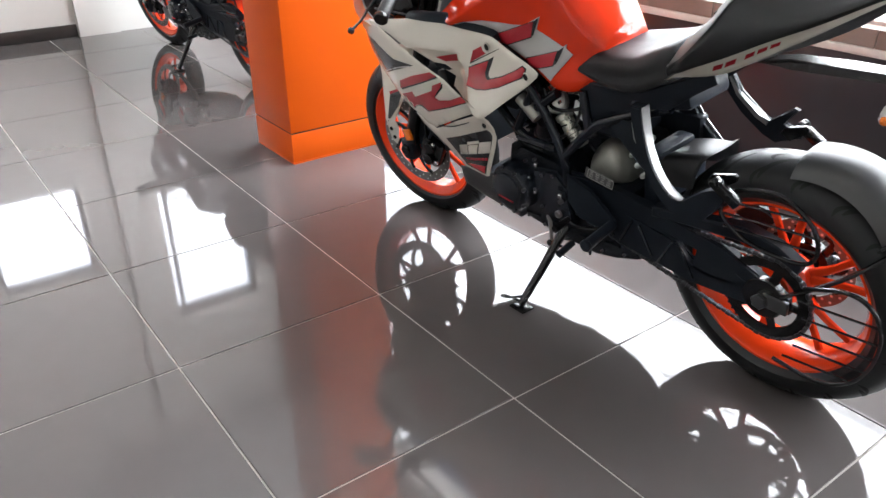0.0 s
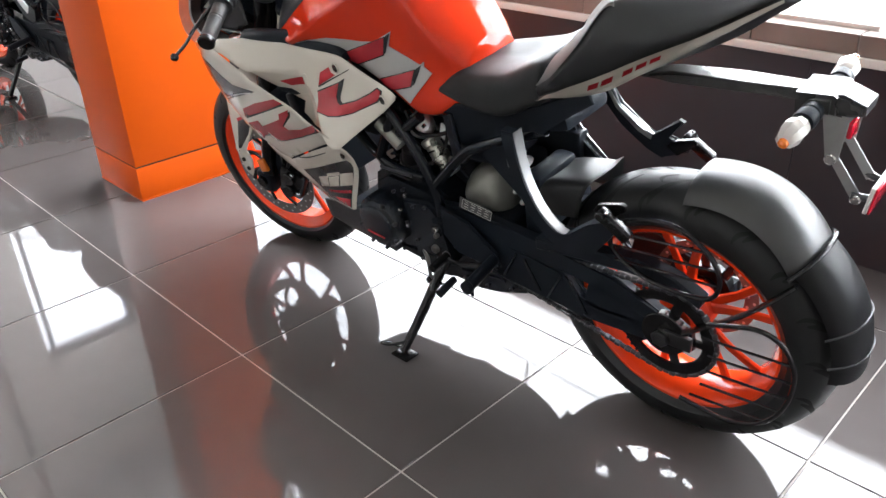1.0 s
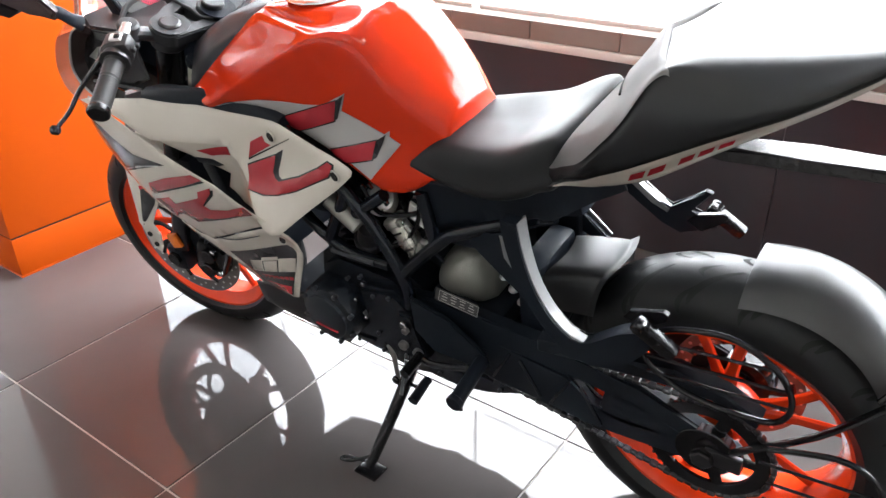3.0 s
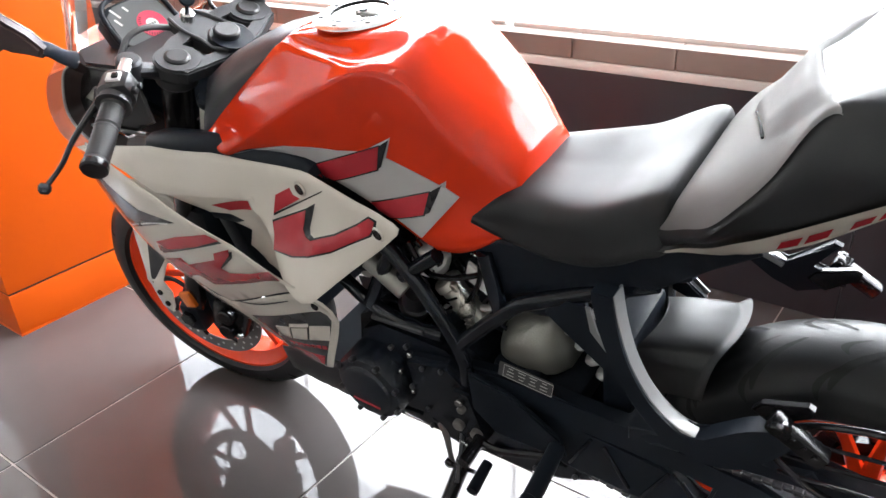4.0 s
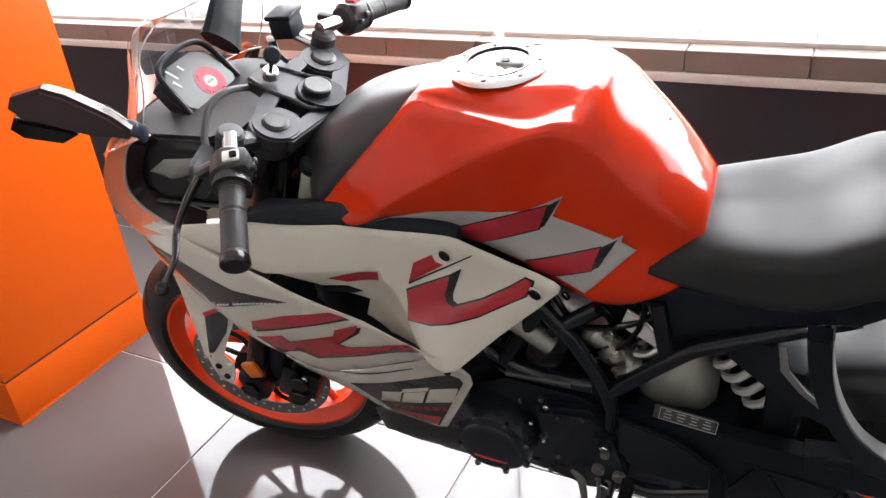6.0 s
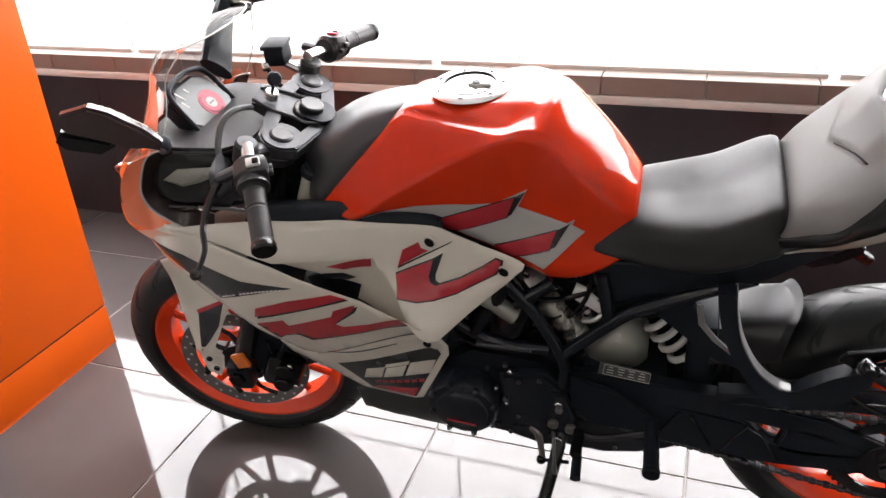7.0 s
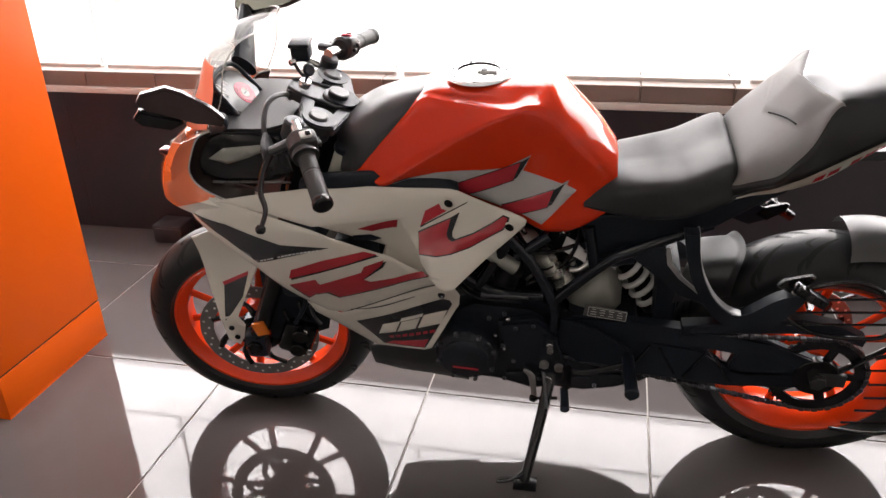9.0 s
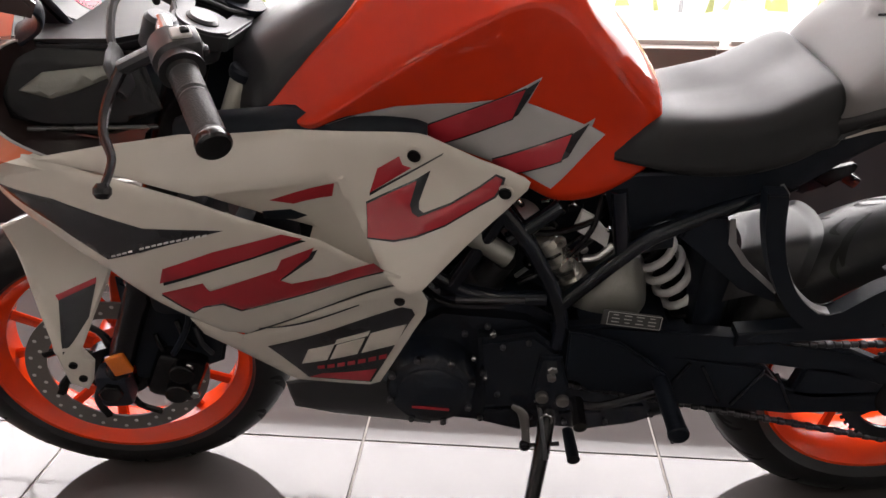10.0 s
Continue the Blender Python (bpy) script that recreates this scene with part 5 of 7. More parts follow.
tri = [(-1.085, 0.0), (-1.10, 0.07), (-1.095, 0.12), (-1.06, 0.132), (-1.03, 0.11), (-1.012, 0.05), (-1.0, 0.0), (-1.012, -0.05), (-1.03, -0.11), (-1.06, -0.132), (-1.095, -0.12), (-1.10, -0.07)]
prism(bm, [(a[0], a[1] * 0.95) for a in tri], -0.02, 0.012, 0.004, flat)
bmesh.ops.transform(bm, matrix=Matrix.Translation((-0.074, 0, -0.183)) @ TCL, verts=bm.verts[:])
P("lower_clamp", steer(bm), BLACK_PLASTIC)
bm = bmesh.new()
rod(bm, (fork_x(0.66, 0), 0, 0.66), (fork_x(0.90, 0), 0, 0.90), 0.034, 20)
P("steering_head", bm, BLACK_PLASTIC)
for run in ([(-1.02, 0.02, 0.86), (-0.985, 0.05, 0.83), (-0.97, 0.03, 0.77), (-0.99, -0.03, 0.72)], [(-1.0, 0.06, 0.87), (-0.97, 0.075, 0.82), (-0.99, 0.06, 0.74)], [(-1.03, -0.05, 0.86), (-0.985, -0.06, 0.81), (-1.0, -0.07, 0.74)]):
    bm = bmesh.new()
    tube(bm, run, 0.007, 8, 6)
    P("wiring_hose", bm, BLACK_GLOSS)
bm = bmesh.new()
lathe(bm, [(0, -0.055), (0.013, -0.055), (0.016, -0.045), (0.016, 0.030), (0.011, 0.038), (0, 0.038)], (-1.030, -0.098, 0.792), STEER_AXIS, 20, False)
bottle = P("coolant_bottle", bm, CREAM_PLASTIC, "cream plastic coolant bottle with a black cap")
bm = bmesh.new()
lathe(bm, [(0, 0), (0.0185, 0), (0.020, 0.004), (0.020, 0.012), (0.017, 0.016), (0, 0.017)], Vector((-1.030, -0.098, 0.792)) + STEER_AXIS * 0.036, STEER_AXIS, 20, False)
P("bottle_cap", bm, BLACK_PLASTIC, "", bottle)

for s in (-1, 1):
    if s < 0:
        cl, a, b = Vector((-1.087, -0.168, 0.905)), Vector((-1.079, -0.172, 0.920)), Vector((-0.983, -0.337, 0.844))
    else:
        cl, a, b = Vector((-1.100, 0.125, 0.918)), Vector((-1.094, 0.118, 0.948)), Vector((-1.052, 0.335, 0.912))
    d = (b - a).normalized()
    upv = (Vector((0, 0, 1)) - d * d.z).normalized()
    bk_ = d.cross(upv) if s > 0 else upv.cross(d)      # towards the rider
    if bk_.x < 0:
        bk_ = -bk_
    F = Matrix((d, bk_, upv)).transposed().to_4x4()

    def at(u, v, w, base=None):
        return (base if base is not None else a) + d * u + bk_ * v + upv * w
    bm = bmesh.new()
    rod(bm, a, b - d * 0.01, 0.011, 14)
    bar = P("handlebar", bm, STEEL, "clip-on handlebar with grip, switches and lever")
    bm = bmesh.new()
    leg = STEER @ Vector((fork_x(0.878) - 0.012, s * 0.095, 0.874))
    disc(bm, leg, 0.034, 0.022, STEER_AXIS, 24, 0.004)
    tube(bm, [leg, (leg + cl) / 2 + Vector((0, 0, 0.004)), cl], [0.022, 0.019, 0.018], 12, 3, flat=0.7)
    lathe(bm, [(0, -0.018), (0.018, -0.018), (0.020, -0.015), (0.020, 0.018), (0.016, 0.023), (0, 0.024)], cl, STEER_AXIS, 24, False)
    P("bar_clamp", bm, TRIPLE, "", bar)
    L = 0.112
    prof = []
    for k in range(31):
        prof.append((0.0165 + (0.0016 if k in (0, 1, 29, 30) else 0.0009 * (k % 2) if not 11 < k < 13 else -0.0005), L * k / 30))
    bm = bmesh.new()
    lathe(bm, [(0.0, 0), *prof, (0.0, L)], b - d * (L + 0.006), d, 28, False)
    P("grip", bm, GRIP_RUBBER, "", bar)
    bm = bmesh.new()
    lathe(bm, [(0, 0), (0.0185, 0), (0.0195, 0.003), (0.0195, 0.010), (0.017, 0.013), (0, 0.013)], b - d * 0.008, d, 24, False)
    P("bar_end", bm, BLACK_GLOSS, "", bar)
    c = b - d * (L + 0.034)
    bm = bmesh.new()
    lathe(bm, [(0, -0.024), (0.021, -0.024), (0.027, -0.017), (0.028, 0.012), (0.023, 0.016), (0.023, 0.024), (0.026, 0.026), (0.026, 0.030), (0, 0.030)], c, d, 24, False)
    box(bm, c + bk_ * 0.012 + upv * 0.010, (0.036, 0.034, 0.034), 0.009, F)
    sw = P("switch_housing", bm, SWITCH, "", bar)
    for (uu, vv, ww), dims, mat in (((0.0, 0.008, 0.0285), (0.017, 0.022, 0.006), PAPER if s < 0 else RED_LENS), ((0.001, 0.012, 0.032), (0.010, 0.010, 0.006), BLACK_GLOSS),
                                    ((0.008, 0.031, 0.006), (0.010, 0.008, 0.010), DARK_GREY), ((-0.009, 0.031, -0.002), (0.009, 0.008, 0.008), DARK_GREY)):
        bm = bmesh.new()
        box(bm, at(uu, vv, ww, c), dims, 0.002, F)
        P("switch_button", bm, mat, "", sw)
    bm = bmesh.new()
    pv = Vector((-1.122, -0.205, 0.876)) if s < 0 else at(-0.01, -0.055, 0.0, c)
    tube(bm, [c - d * 0.018, (c - d * 0.02 + pv) / 2, pv], [0.014, 0.012, 0.012], 10, 3, flat=0.8)
    P("lever_bracket", bm, TRIPLE, "", bar)
    bm = bmesh.new()
    if s < 0:
        run = [pv, (-1.128, -0.245, 0.852), (-1.122, -0.285, 0.832), (-1.100, -0.325, 0.818), (-1.099, -0.362, 0.801)]
    else:
        run = [pv, pv + d * 0.05 - bk_ * 0.01, pv + d * 0.10 - upv * 0.006, pv + d * 0.15 - upv * 0.012, pv + d * 0.175 - upv * 0.016 - bk_ * 0.006]
    tube(bm, run, [0.0085, 0.0066, 0.0056, 0.0050, 0.0048], 10, 5, flat=0.75)
    lathe(bm, [(0, -0.009), (0.006, -0.008), (0.0095, -0.003), (0.0095, 0.003), (0.006, 0.008), (0, 0.009)], run[-1], (0, 0.6, 1), 14, False)
    P("lever", bm, BLACK_GLOSS, "", bar)
    bm = bmesh.new()
    if s < 0:
        tube(bm, [(-1.150, -0.150, 0.874), (-1.158, -0.140, 0.892), (-1.158, -0.110, 0.925), (-1.147, -0.078, 0.934), (-1.139, -0.038, 0.920), (-1.15, 0.0, 0.895)], 0.0055, 8, 6)
        P("clutch_cable", bm, CABLE_GREY, "", bar)
        bm = bmesh.new()
        tube(bm, [(-1.152, -0.146, 0.882), (-1.145, -0.165, 0.870), (-1.132, -0.195, 0.862), (-1.122, -0.225, 0.850)], [0.009, 0.019, 0.025, 0.009], 10, 5, flat=0.4, up=(1, 0, 0.4))
        P("cable_boot", bm, SHELF, "", bar)
    else:
        R = Matrix.Rotation(radians(8), 4, "Z")
        box(bm, (-1.153, 0.114, 0.955), (0.040, 0.048, 0.034), 0.005, R)
        box(bm, (-1.153, 0.114, 0.975), (0.046, 0.054, 0.009), 0.003, R)
        P("brake_reservoir", bm, BLACK_PLASTIC, "", bar)
        for nm, mk in (("reservoir_stalk", lambda q: rod(q, (-1.150, 0.114, 0.94), (-1.120, 0.125, 0.918), 0.007, 10)), ("brake_banjo", lambda q: disc(q, (-1.162, 0.075, 0.945), 0.008, 0.014, (1, 1, 0), 12, 0.002)),
                       ("brake_hose", lambda q: tube(q, [(-1.16, 0.08, 0.94), (-1.14, 0.06, 0.925), (-1.12, 0.07, 0.90)], 0.004, 8, 4))):
            bm = bmesh.new()
            mk(bm)
            P(nm, bm, STEEL if nm != "brake_hose" else BLACK_GLOSS, "", bar)

# front mudguard with side shields, caliper, reflector
bm = bmesh.new()
rows = []
for q in np.linspace(radians(40), radians(99), 20):
    f = (q - radians(40)) / radians(59)
    w = 0.058 + 0.018 * math.sin(math.pi * f)
    rows.append([bm.verts.new((FRONT.x + (0.325 - 0.03 * abs(u) ** 3) * math.cos(q), w * u, FRONT.z + (0.325 - 0.03 * abs(u) ** 3) * math.sin(q))) for u in np.linspace(-1, 1, 11)])
for a, b in zip(rows, rows[1:]):
    for i in range(10):
        bm.faces.new((a[i], a[i + 1], b[i + 1], b[i]))
bmesh.ops.solidify(bm, geom=bm.faces[:], thickness=0.004)
mud = P("front_mudguard", steer(bm), WHITE_PAINT, "glossy white front mudguard with fork shields")
GUARD = [(-1.412, 0.605), (-1.405, 0.56), (-1.398, 0.51), (-1.390, 0.455), (-1.383, 0.41), (-1.380, 0.36), (-1.376, 0.322), (-1.352, 0.306), (-1.338, 0.328), (-1.326, 0.37), (-1.338, 0.398), (-1.310, 0.452), (-1.278, 0.51),
         (-1.248, 0.585), (-1.30, 0.622), (-1.35, 0.628)]
for s in (1, -1):
    bm = bmesh.new()
    sheet(bm, GUARD, lambda x, z: -0.082 - 0.045 * max(0, min(1, (0.55 - z) / 0.15)), 0.004, 0.02, flip=s)
    g_ = P("fork_shield", steer(bm), WHITE_PAINT, "", mud)
    bm = bmesh.new()
    sheet(bm, [(-1.358, 0.482), (-1.298, 0.505), (-1.318, 0.450), (-1.348, 0.412), (-1.370, 0.388)], lambda x, z: -0.082 - 0.045 * max(0, min(1, (0.55 - z) / 0.15)), 0.001, 0.02, 0.001, 0.0002, flip=s)
    P("shield_graphic", steer(bm), DARK_DECAL, "", g_)
    bm = bmesh.new()
    sheet(bm, [(-1.361, 0.488), (-1.296, 0.513), (-1.298, 0.504), (-1.358, 0.480)], lambda x, z: -0.082 - 0.045 * max(0, min(1, (0.55 - z) / 0.15)), 0.001, 0.02, 0.0018, 0.0002, flip=s)
    P("shield_stripe", steer(bm), RED_DECAL, "", g_)
    for x, z in ((-1.352, 0.335), (-1.36, 0.365)):
        bm = bmesh.new()
        disc(bm, (x, -s * 0.129, z), 0.007, 0.005, (0, 1, 0), 12, 0.001)
        P("bolt", steer(bm), BLACK_GLOSS, "", g_)
bm = bmesh.new()
box(bm, (-1.294, -0.119, 0.352), (0.032, 0.010, 0.040), 0.003, Matrix.Rotation(radians(-14), 4, "Y"))
P("side_reflector", steer(bm), AMBER, "square amber side reflector on the fork")
bm = bmesh.new()
prism(bm, [(-1.275, 0.50), (-1.215, 0.46), (-1.125, 0.36), (-1.138, 0.312), (-1.25, 0.272), (-1.288, 0.285)], -0.086, -0.070, 0.006)
P("fork_brace", steer(bm), BLACK_PLASTIC)
for k in (2, 5, 7):
    bm = bmesh.new()
    x, z = -1.262 + 0.013 * k, 0.372 - 0.008 * k + (0.05 if k % 2 else 0)
    tube(bm, [(x, -0.088, z + 0.03), (x + 0.008, -0.096, z), (x + 0.018, -0.088, z - 0.03)], 0.0045, 8, 4)
    P("brake_line", steer(bm), (BLACK_GLOSS, DARK_STEEL, BLACK_GLOSS)[k % 3])
bm = bmesh.new()
box(bm, (-1.215, -0.088, 0.30), (0.085, 0.05, 0.10), 0.016, Matrix.Rotation(radians(24), 4, "Y"))
disc(bm, (-1.20, -0.118, 0.325), 0.02, 0.018)
disc(bm, (-1.215, -0.118, 0.28), 0.02, 0.018)
cal = P("brake_caliper", steer(bm), BLACK_GLOSS, "black front brake caliper")
for dz in (-0.03, 0.035):
    bm = bmesh.new()
    disc(bm, (-1.188, -0.116, 0.30 + dz), 0.008, 0.01, seg=10)
    P("caliper_bolt", steer(bm), STEEL, "", cal)
bm = bmesh.new()
tube(bm, [(-1.215, -0.10, 0.345), (-1.17, -0.10, 0.44), (-1.18, -0.10, 0.60), (-1.12, -0.06, 0.76)], 0.0055, 8, 6)
P("brake_hose", steer(bm), BLACK_PLASTIC)
bm = bmesh.new()
tube(bm, [(-1.235, 0.05, 0.30), (-1.20, -0.03, 0.33), (-1.225, -0.085, 0.36)], 0.009, 8, 4)
box(bm, (-1.165, -0.02, 0.52), (0.09, 0.20, 0.16), 0.02)
P("radiator_duct", bm, BLACK_PLASTIC)

# --- seat, tail ---
bm = bmesh.new()
loft(bm, [(-0.525, [(0, 0.750), (0.05, 0.749), (0.088, 0.742), (0.102, 0.732), (0.100, 0.720), (0, 0.712)]), (-0.49, [(0, 0.770), (0.06, 0.770), (0.094, 0.761), (0.108, 0.735), (0.104, 0.713), (0, 0.71)]),
          (-0.45, [(0, 0.775), (0.072, 0.777), (0.103, 0.768), (0.114, 0.738), (0.108, 0.706), (0, 0.71)]), (-0.40, [(0, 0.781), (0.086, 0.784), (0.116, 0.774), (0.124, 0.745), (0.116, 0.704), (0, 0.71)]),
          (-0.345, [(0, 0.794), (0.095, 0.796), (0.124, 0.786), (0.133, 0.758), (0.125, 0.714), (0, 0.72)]), (-0.30, [(0, 0.817), (0.097, 0.819), (0.126, 0.808), (0.136, 0.774), (0.130, 0.734), (0, 0.74)]),
          (-0.274, [(0, 0.831), (0.094, 0.832), (0.124, 0.822), (0.134, 0.788), (0.130, 0.750), (0, 0.75)]), (-0.254, [(0, 0.836), (0.088, 0.836), (0.119, 0.826), (0.131, 0.790), (0.127, 0.757), (0, 0.755)]),
          (-0.244, [(0, 0.824), (0.08, 0.823), (0.110, 0.812), (0.123, 0.785), (0.12, 0.765), (0, 0.76)])], 6, 5)
seat = P("seat", bm, SEAT_VINYL, "black grained vinyl rider seat", sharp=60)
TAIL = [
    (-0.256, [(0, 0.796), (0.090, 0.796), (0.116, 0.796), (0.130, 0.794), (0.132, 0.785), (0.130, 0.774), (0.128, 0.769), (0, 0.76)]),
    (-0.244, [(0, 0.822), (0.092, 0.822), (0.121, 0.814), (0.138, 0.800), (0.138, 0.789), (0.136, 0.780), (0.129, 0.772), (0, 0.762)]),
    (-0.222, [(0, 0.855), (0.095, 0.853), (0.132, 0.840), (0.152, 0.816), (0.154, 0.806), (0.147, 0.797), (0.130, 0.780), (0, 0.77)]),
    (-0.190, [(0, 0.892), (0.090, 0.885), (0.142, 0.868), (0.173, 0.840), (0.174, 0.828), (0.161, 0.815), (0.131, 0.790), (0, 0.78)]),
    (-0.165, [(0, 0.926), (0.088, 0.913), (0.140, 0.895), (0.173, 0.868), (0.174, 0.850), (0.163, 0.829), (0.132, 0.797), (0, 0.785)]),
    (-0.140, [(0, 0.962), (0.082, 0.942), (0.132, 0.923), (0.165, 0.900), (0.171, 0.872), (0.162, 0.841), (0.133, 0.806), (0, 0.795)]),
    (-0.100, [(0, 0.971), (0.074, 0.970), (0.110, 0.968), (0.133, 0.960), (0.152, 0.912), (0.152, 0.860), (0.131, 0.824), (0, 0.81)]),
    (-0.030, [(0, 0.976), (0.062, 0.974), (0.094, 0.969), (0.117, 0.954), (0.138, 0.925), (0.139, 0.897), (0.111, 0.866), (0, 0.84)]),
    (0.050, [(0, 0.982), (0.052, 0.980), (0.078, 0.975), (0.097, 0.964), (0.116, 0.950), (0.119, 0.935), (0.088, 0.912), (0, 0.885)]),
    (0.110, [(0, 0.990), (0.040, 0.988), (0.058, 0.985), (0.072, 0.980), (0.084, 0.974), (0.085, 0.966), (0.062, 0.946), (0, 0.93)]),
    (0.150, [(0, 0.996), (0.026, 0.995), (0.038, 0.994), (0.045, 0.992), (0.049, 0.989), (0.048, 0.984), (0.032, 0.970), (0, 0.96)]),
]
bm = bmesh.new()
loft(bm, TAIL, 6, 3)
tail = P("tail_unit", bm, TAIL_SKIN, "dark grey tail unit rising behind the seat", sharp=40)


def skin_rows(stations, along, around):
    """Half-profiles along a lofted skin, as loft() lays them."""
    rows = [spline([(x, y, z) for y, z in prof], around) for x, prof in stations]
    cols = [spline([r[j] for r in rows], along) for j in range(len(rows[0]))]
    return [[c[i] for c in cols] for i in range(len(cols[0]))]


ROWS = skin_rows(TAIL, 6, 3)


def tail_at(x, u):
    """Point of the tail's skin at x, u profile points down from its crown."""
    i = max(0, min(len(ROWS) - 2, sum(r[0].x <= x for r in ROWS) - 1))
    f = (x - ROWS[i][0].x) / (ROWS[i + 1][0].x - ROWS[i][0].x)
    j = min(int(u * 3), len(ROWS[0]) - 2)
    p, q = (r[j].lerp(r[j + 1], u * 3 - j) for r in (ROWS[i], ROWS[i + 1]))
    return p.lerp(q, f)


def pad_lift(x, y):
    """Height of the pad over the skin: a low front cushion and a raised block with a pointed front edge."""
    edge = (x + 0.197 - 0.31 * abs(y)) / 0.004
    side = min(1, max(0, (0.118 - abs(y)) / 0.03))
    return 0.003 + 0.0065 * min(1, max(0, edge)) * side


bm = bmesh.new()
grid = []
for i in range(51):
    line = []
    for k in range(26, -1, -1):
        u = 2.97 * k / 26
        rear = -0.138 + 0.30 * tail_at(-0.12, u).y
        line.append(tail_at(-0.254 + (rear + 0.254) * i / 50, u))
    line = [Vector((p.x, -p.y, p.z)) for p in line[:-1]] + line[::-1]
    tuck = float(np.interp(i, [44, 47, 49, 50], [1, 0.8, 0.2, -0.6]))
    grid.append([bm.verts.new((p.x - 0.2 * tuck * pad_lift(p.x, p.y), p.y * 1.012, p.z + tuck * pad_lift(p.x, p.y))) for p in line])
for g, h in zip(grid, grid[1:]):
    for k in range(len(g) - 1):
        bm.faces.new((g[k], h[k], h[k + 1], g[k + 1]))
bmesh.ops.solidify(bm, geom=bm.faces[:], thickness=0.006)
P("tail_pad", bm, PAD_SHEEN_VINYL, "smooth grey front pad of the tail hump", tail, sharp=45)
# Dark tube draws the undercut shadow along the raised block's front edge.
bm = bmesh.new()
path = []
for k in range(7):
    y = 0.022 + 0.015 * k
    x = -0.1955 + 0.31 * y
    p = tail_at(x, 0.95 * y / 0.092 if y < 0.092 else 0.95 + (y - 0.092) / 0.05)
    path.append((x - 0.002, -y, p.z + 0.0042))
tube(bm, path, 0.0016)
P("pad_slit", bm, GROOVE, "narrow dark slit under the raised pad", tail)
bm = bmesh.new()
strip = []
for i in range(66):
    x = -0.252 + 0.006 * i
    wide = float(np.interp(x, [-0.256, -0.15, -0.10, 0.02, 0.14], [0.15, 0.85, 0.97, 0.9, 0.4]))
    strip.append([bm.verts.new((p.x, -(p.y + 0.0035), p.z - 0.0035)) for p in (tail_at(x, 5 + wide * k / 6) for k in range(7))])
for a_, b_ in zip(strip, strip[1:]):
    for i in range(6):
        bm.faces.new((a_[i], a_[i + 1], b_[i + 1], b_[i]))
bmesh.ops.solidify(bm, geom=bm.faces[:], thickness=-0.0015)
P("tail_stripe", bm, WHITE_PAINT, "pale stripe with red print along the tail", tail)
for a, b_ in ((-0.128, -0.110), (-0.105, -0.086), (-0.070, -0.054), (-0.049, -0.033), (-0.028, -0.012)):
    bm = bmesh.new()
    vs = []
    for x, u in ((a, 5.45), (b_, 5.45), (b_ + 0.004, 5.2), (a + 0.004, 5.2)):
        p = tail_at(x, u)
        vs.append(bm.verts.new((p.x, -(p.y + 0.0065), p.z - 0.0045)))
    bm.faces.new(vs)
    bmesh.ops.solidify(bm, geom=bm.faces[:], thickness=0.001)
    P("print_bar", bm, RED_DECAL, "", tail)
for s in (-1, 1):
    bm = bmesh.new()
    sheet(bm, [(-0.530, 0.672), (-0.515, 0.69), (-0.491, 0.700), (-0.36, 0.708), (-0.247, 0.757), (-0.16, 0.80), (-0.15, 0.772), (-0.20, 0.738), (-0.287, 0.668), (-0.439, 0.622), (-0.49, 0.60), (-0.515, 0.62)], lambda x, z: -0.103 + 0.2 * (0.68 - z) * 0.3, 0.006, 0.03, flip=-s)
    P("side_cover", bm, BLACK_PLASTIC, "black plastic side cover under the seat")

# --- frame, engine, swing arm ---
def bars(name, runs, r, mat, label=""):
    bm = bmesh.new()
    for run in runs:
        for s in (-1, 1):
            tube(bm, [(x, s * y, z) for x, y, z in run], r, 12, 3 if len(run) > 2 else 0)
    return P(name, bm, mat, label)


bars("frame", [[(-1.0, 0.04, 0.80), (-0.84, 0.115, 0.735), (-0.67, 0.122, 0.645), (-0.58, 0.114, 0.482), (-0.575, 0.11, 0.40)], [(-1.02, 0.035, 0.70), (-0.85, 0.11, 0.60), (-0.72, 0.118, 0.505), (-0.60, 0.118, 0.497)],
               [(-0.84, 0.115, 0.735), (-0.80, 0.112, 0.575)], [(-0.67, 0.122, 0.645), (-0.74, 0.12, 0.52)], [(-0.66, 0.118, 0.598), (-0.59, 0.112, 0.652)], [(-0.578, 0.112, 0.480), (-0.475, 0.112, 0.590), (-0.42, 0.108, 0.622), (-0.27, 0.09, 0.685)], [(-0.512, 0.105, 0.675), (-0.494, 0.108, 0.568)]], 0.0122, FRAME_BLACK, "black steel trellis frame")
for s in (-1, 1):
    bm = bmesh.new()
    rod(bm, (-0.735, s * 0.128, 0.497), (-0.632, s * 0.128, 0.499), 0.005)
    P("frame_stay", bm, DARK_STEEL)
    bm = bmesh.new()
    rod(bm, (-0.722, s * 0.118, 0.612), (-0.660, s * 0.118, 0.568), 0.0165, 18)
    P("frame_joint", bm, GREY_CAST)
bm = bmesh.new()
prism(bm, [(-0.82, 0.43), (-0.76, 0.465), (-0.62, 0.455), (-0.56, 0.42), (-0.535, 0.34), (-0.55, 0.265), (-0.61, 0.235), (-0.73, 0.232), (-0.81, 0.265), (-0.84, 0.34)], -0.095, 0.095, 0.02)
eng = P("engine", bm, ENGINE, "black single cylinder engine with alloy parts")
bm = bmesh.new()
lathe(bm, [(0, -0.158), (0.046, -0.158), (0.052, -0.155), (0.054, -0.150), (0.066, -0.146), (0.071, -0.138), (0.073, -0.09), (0, -0.09)], (-0.772, 0, 0.328), (0, 1, 0), 48, False)
cov = P("alternator_cover", bm, ENGINE, "", eng)
bm = bmesh.new()
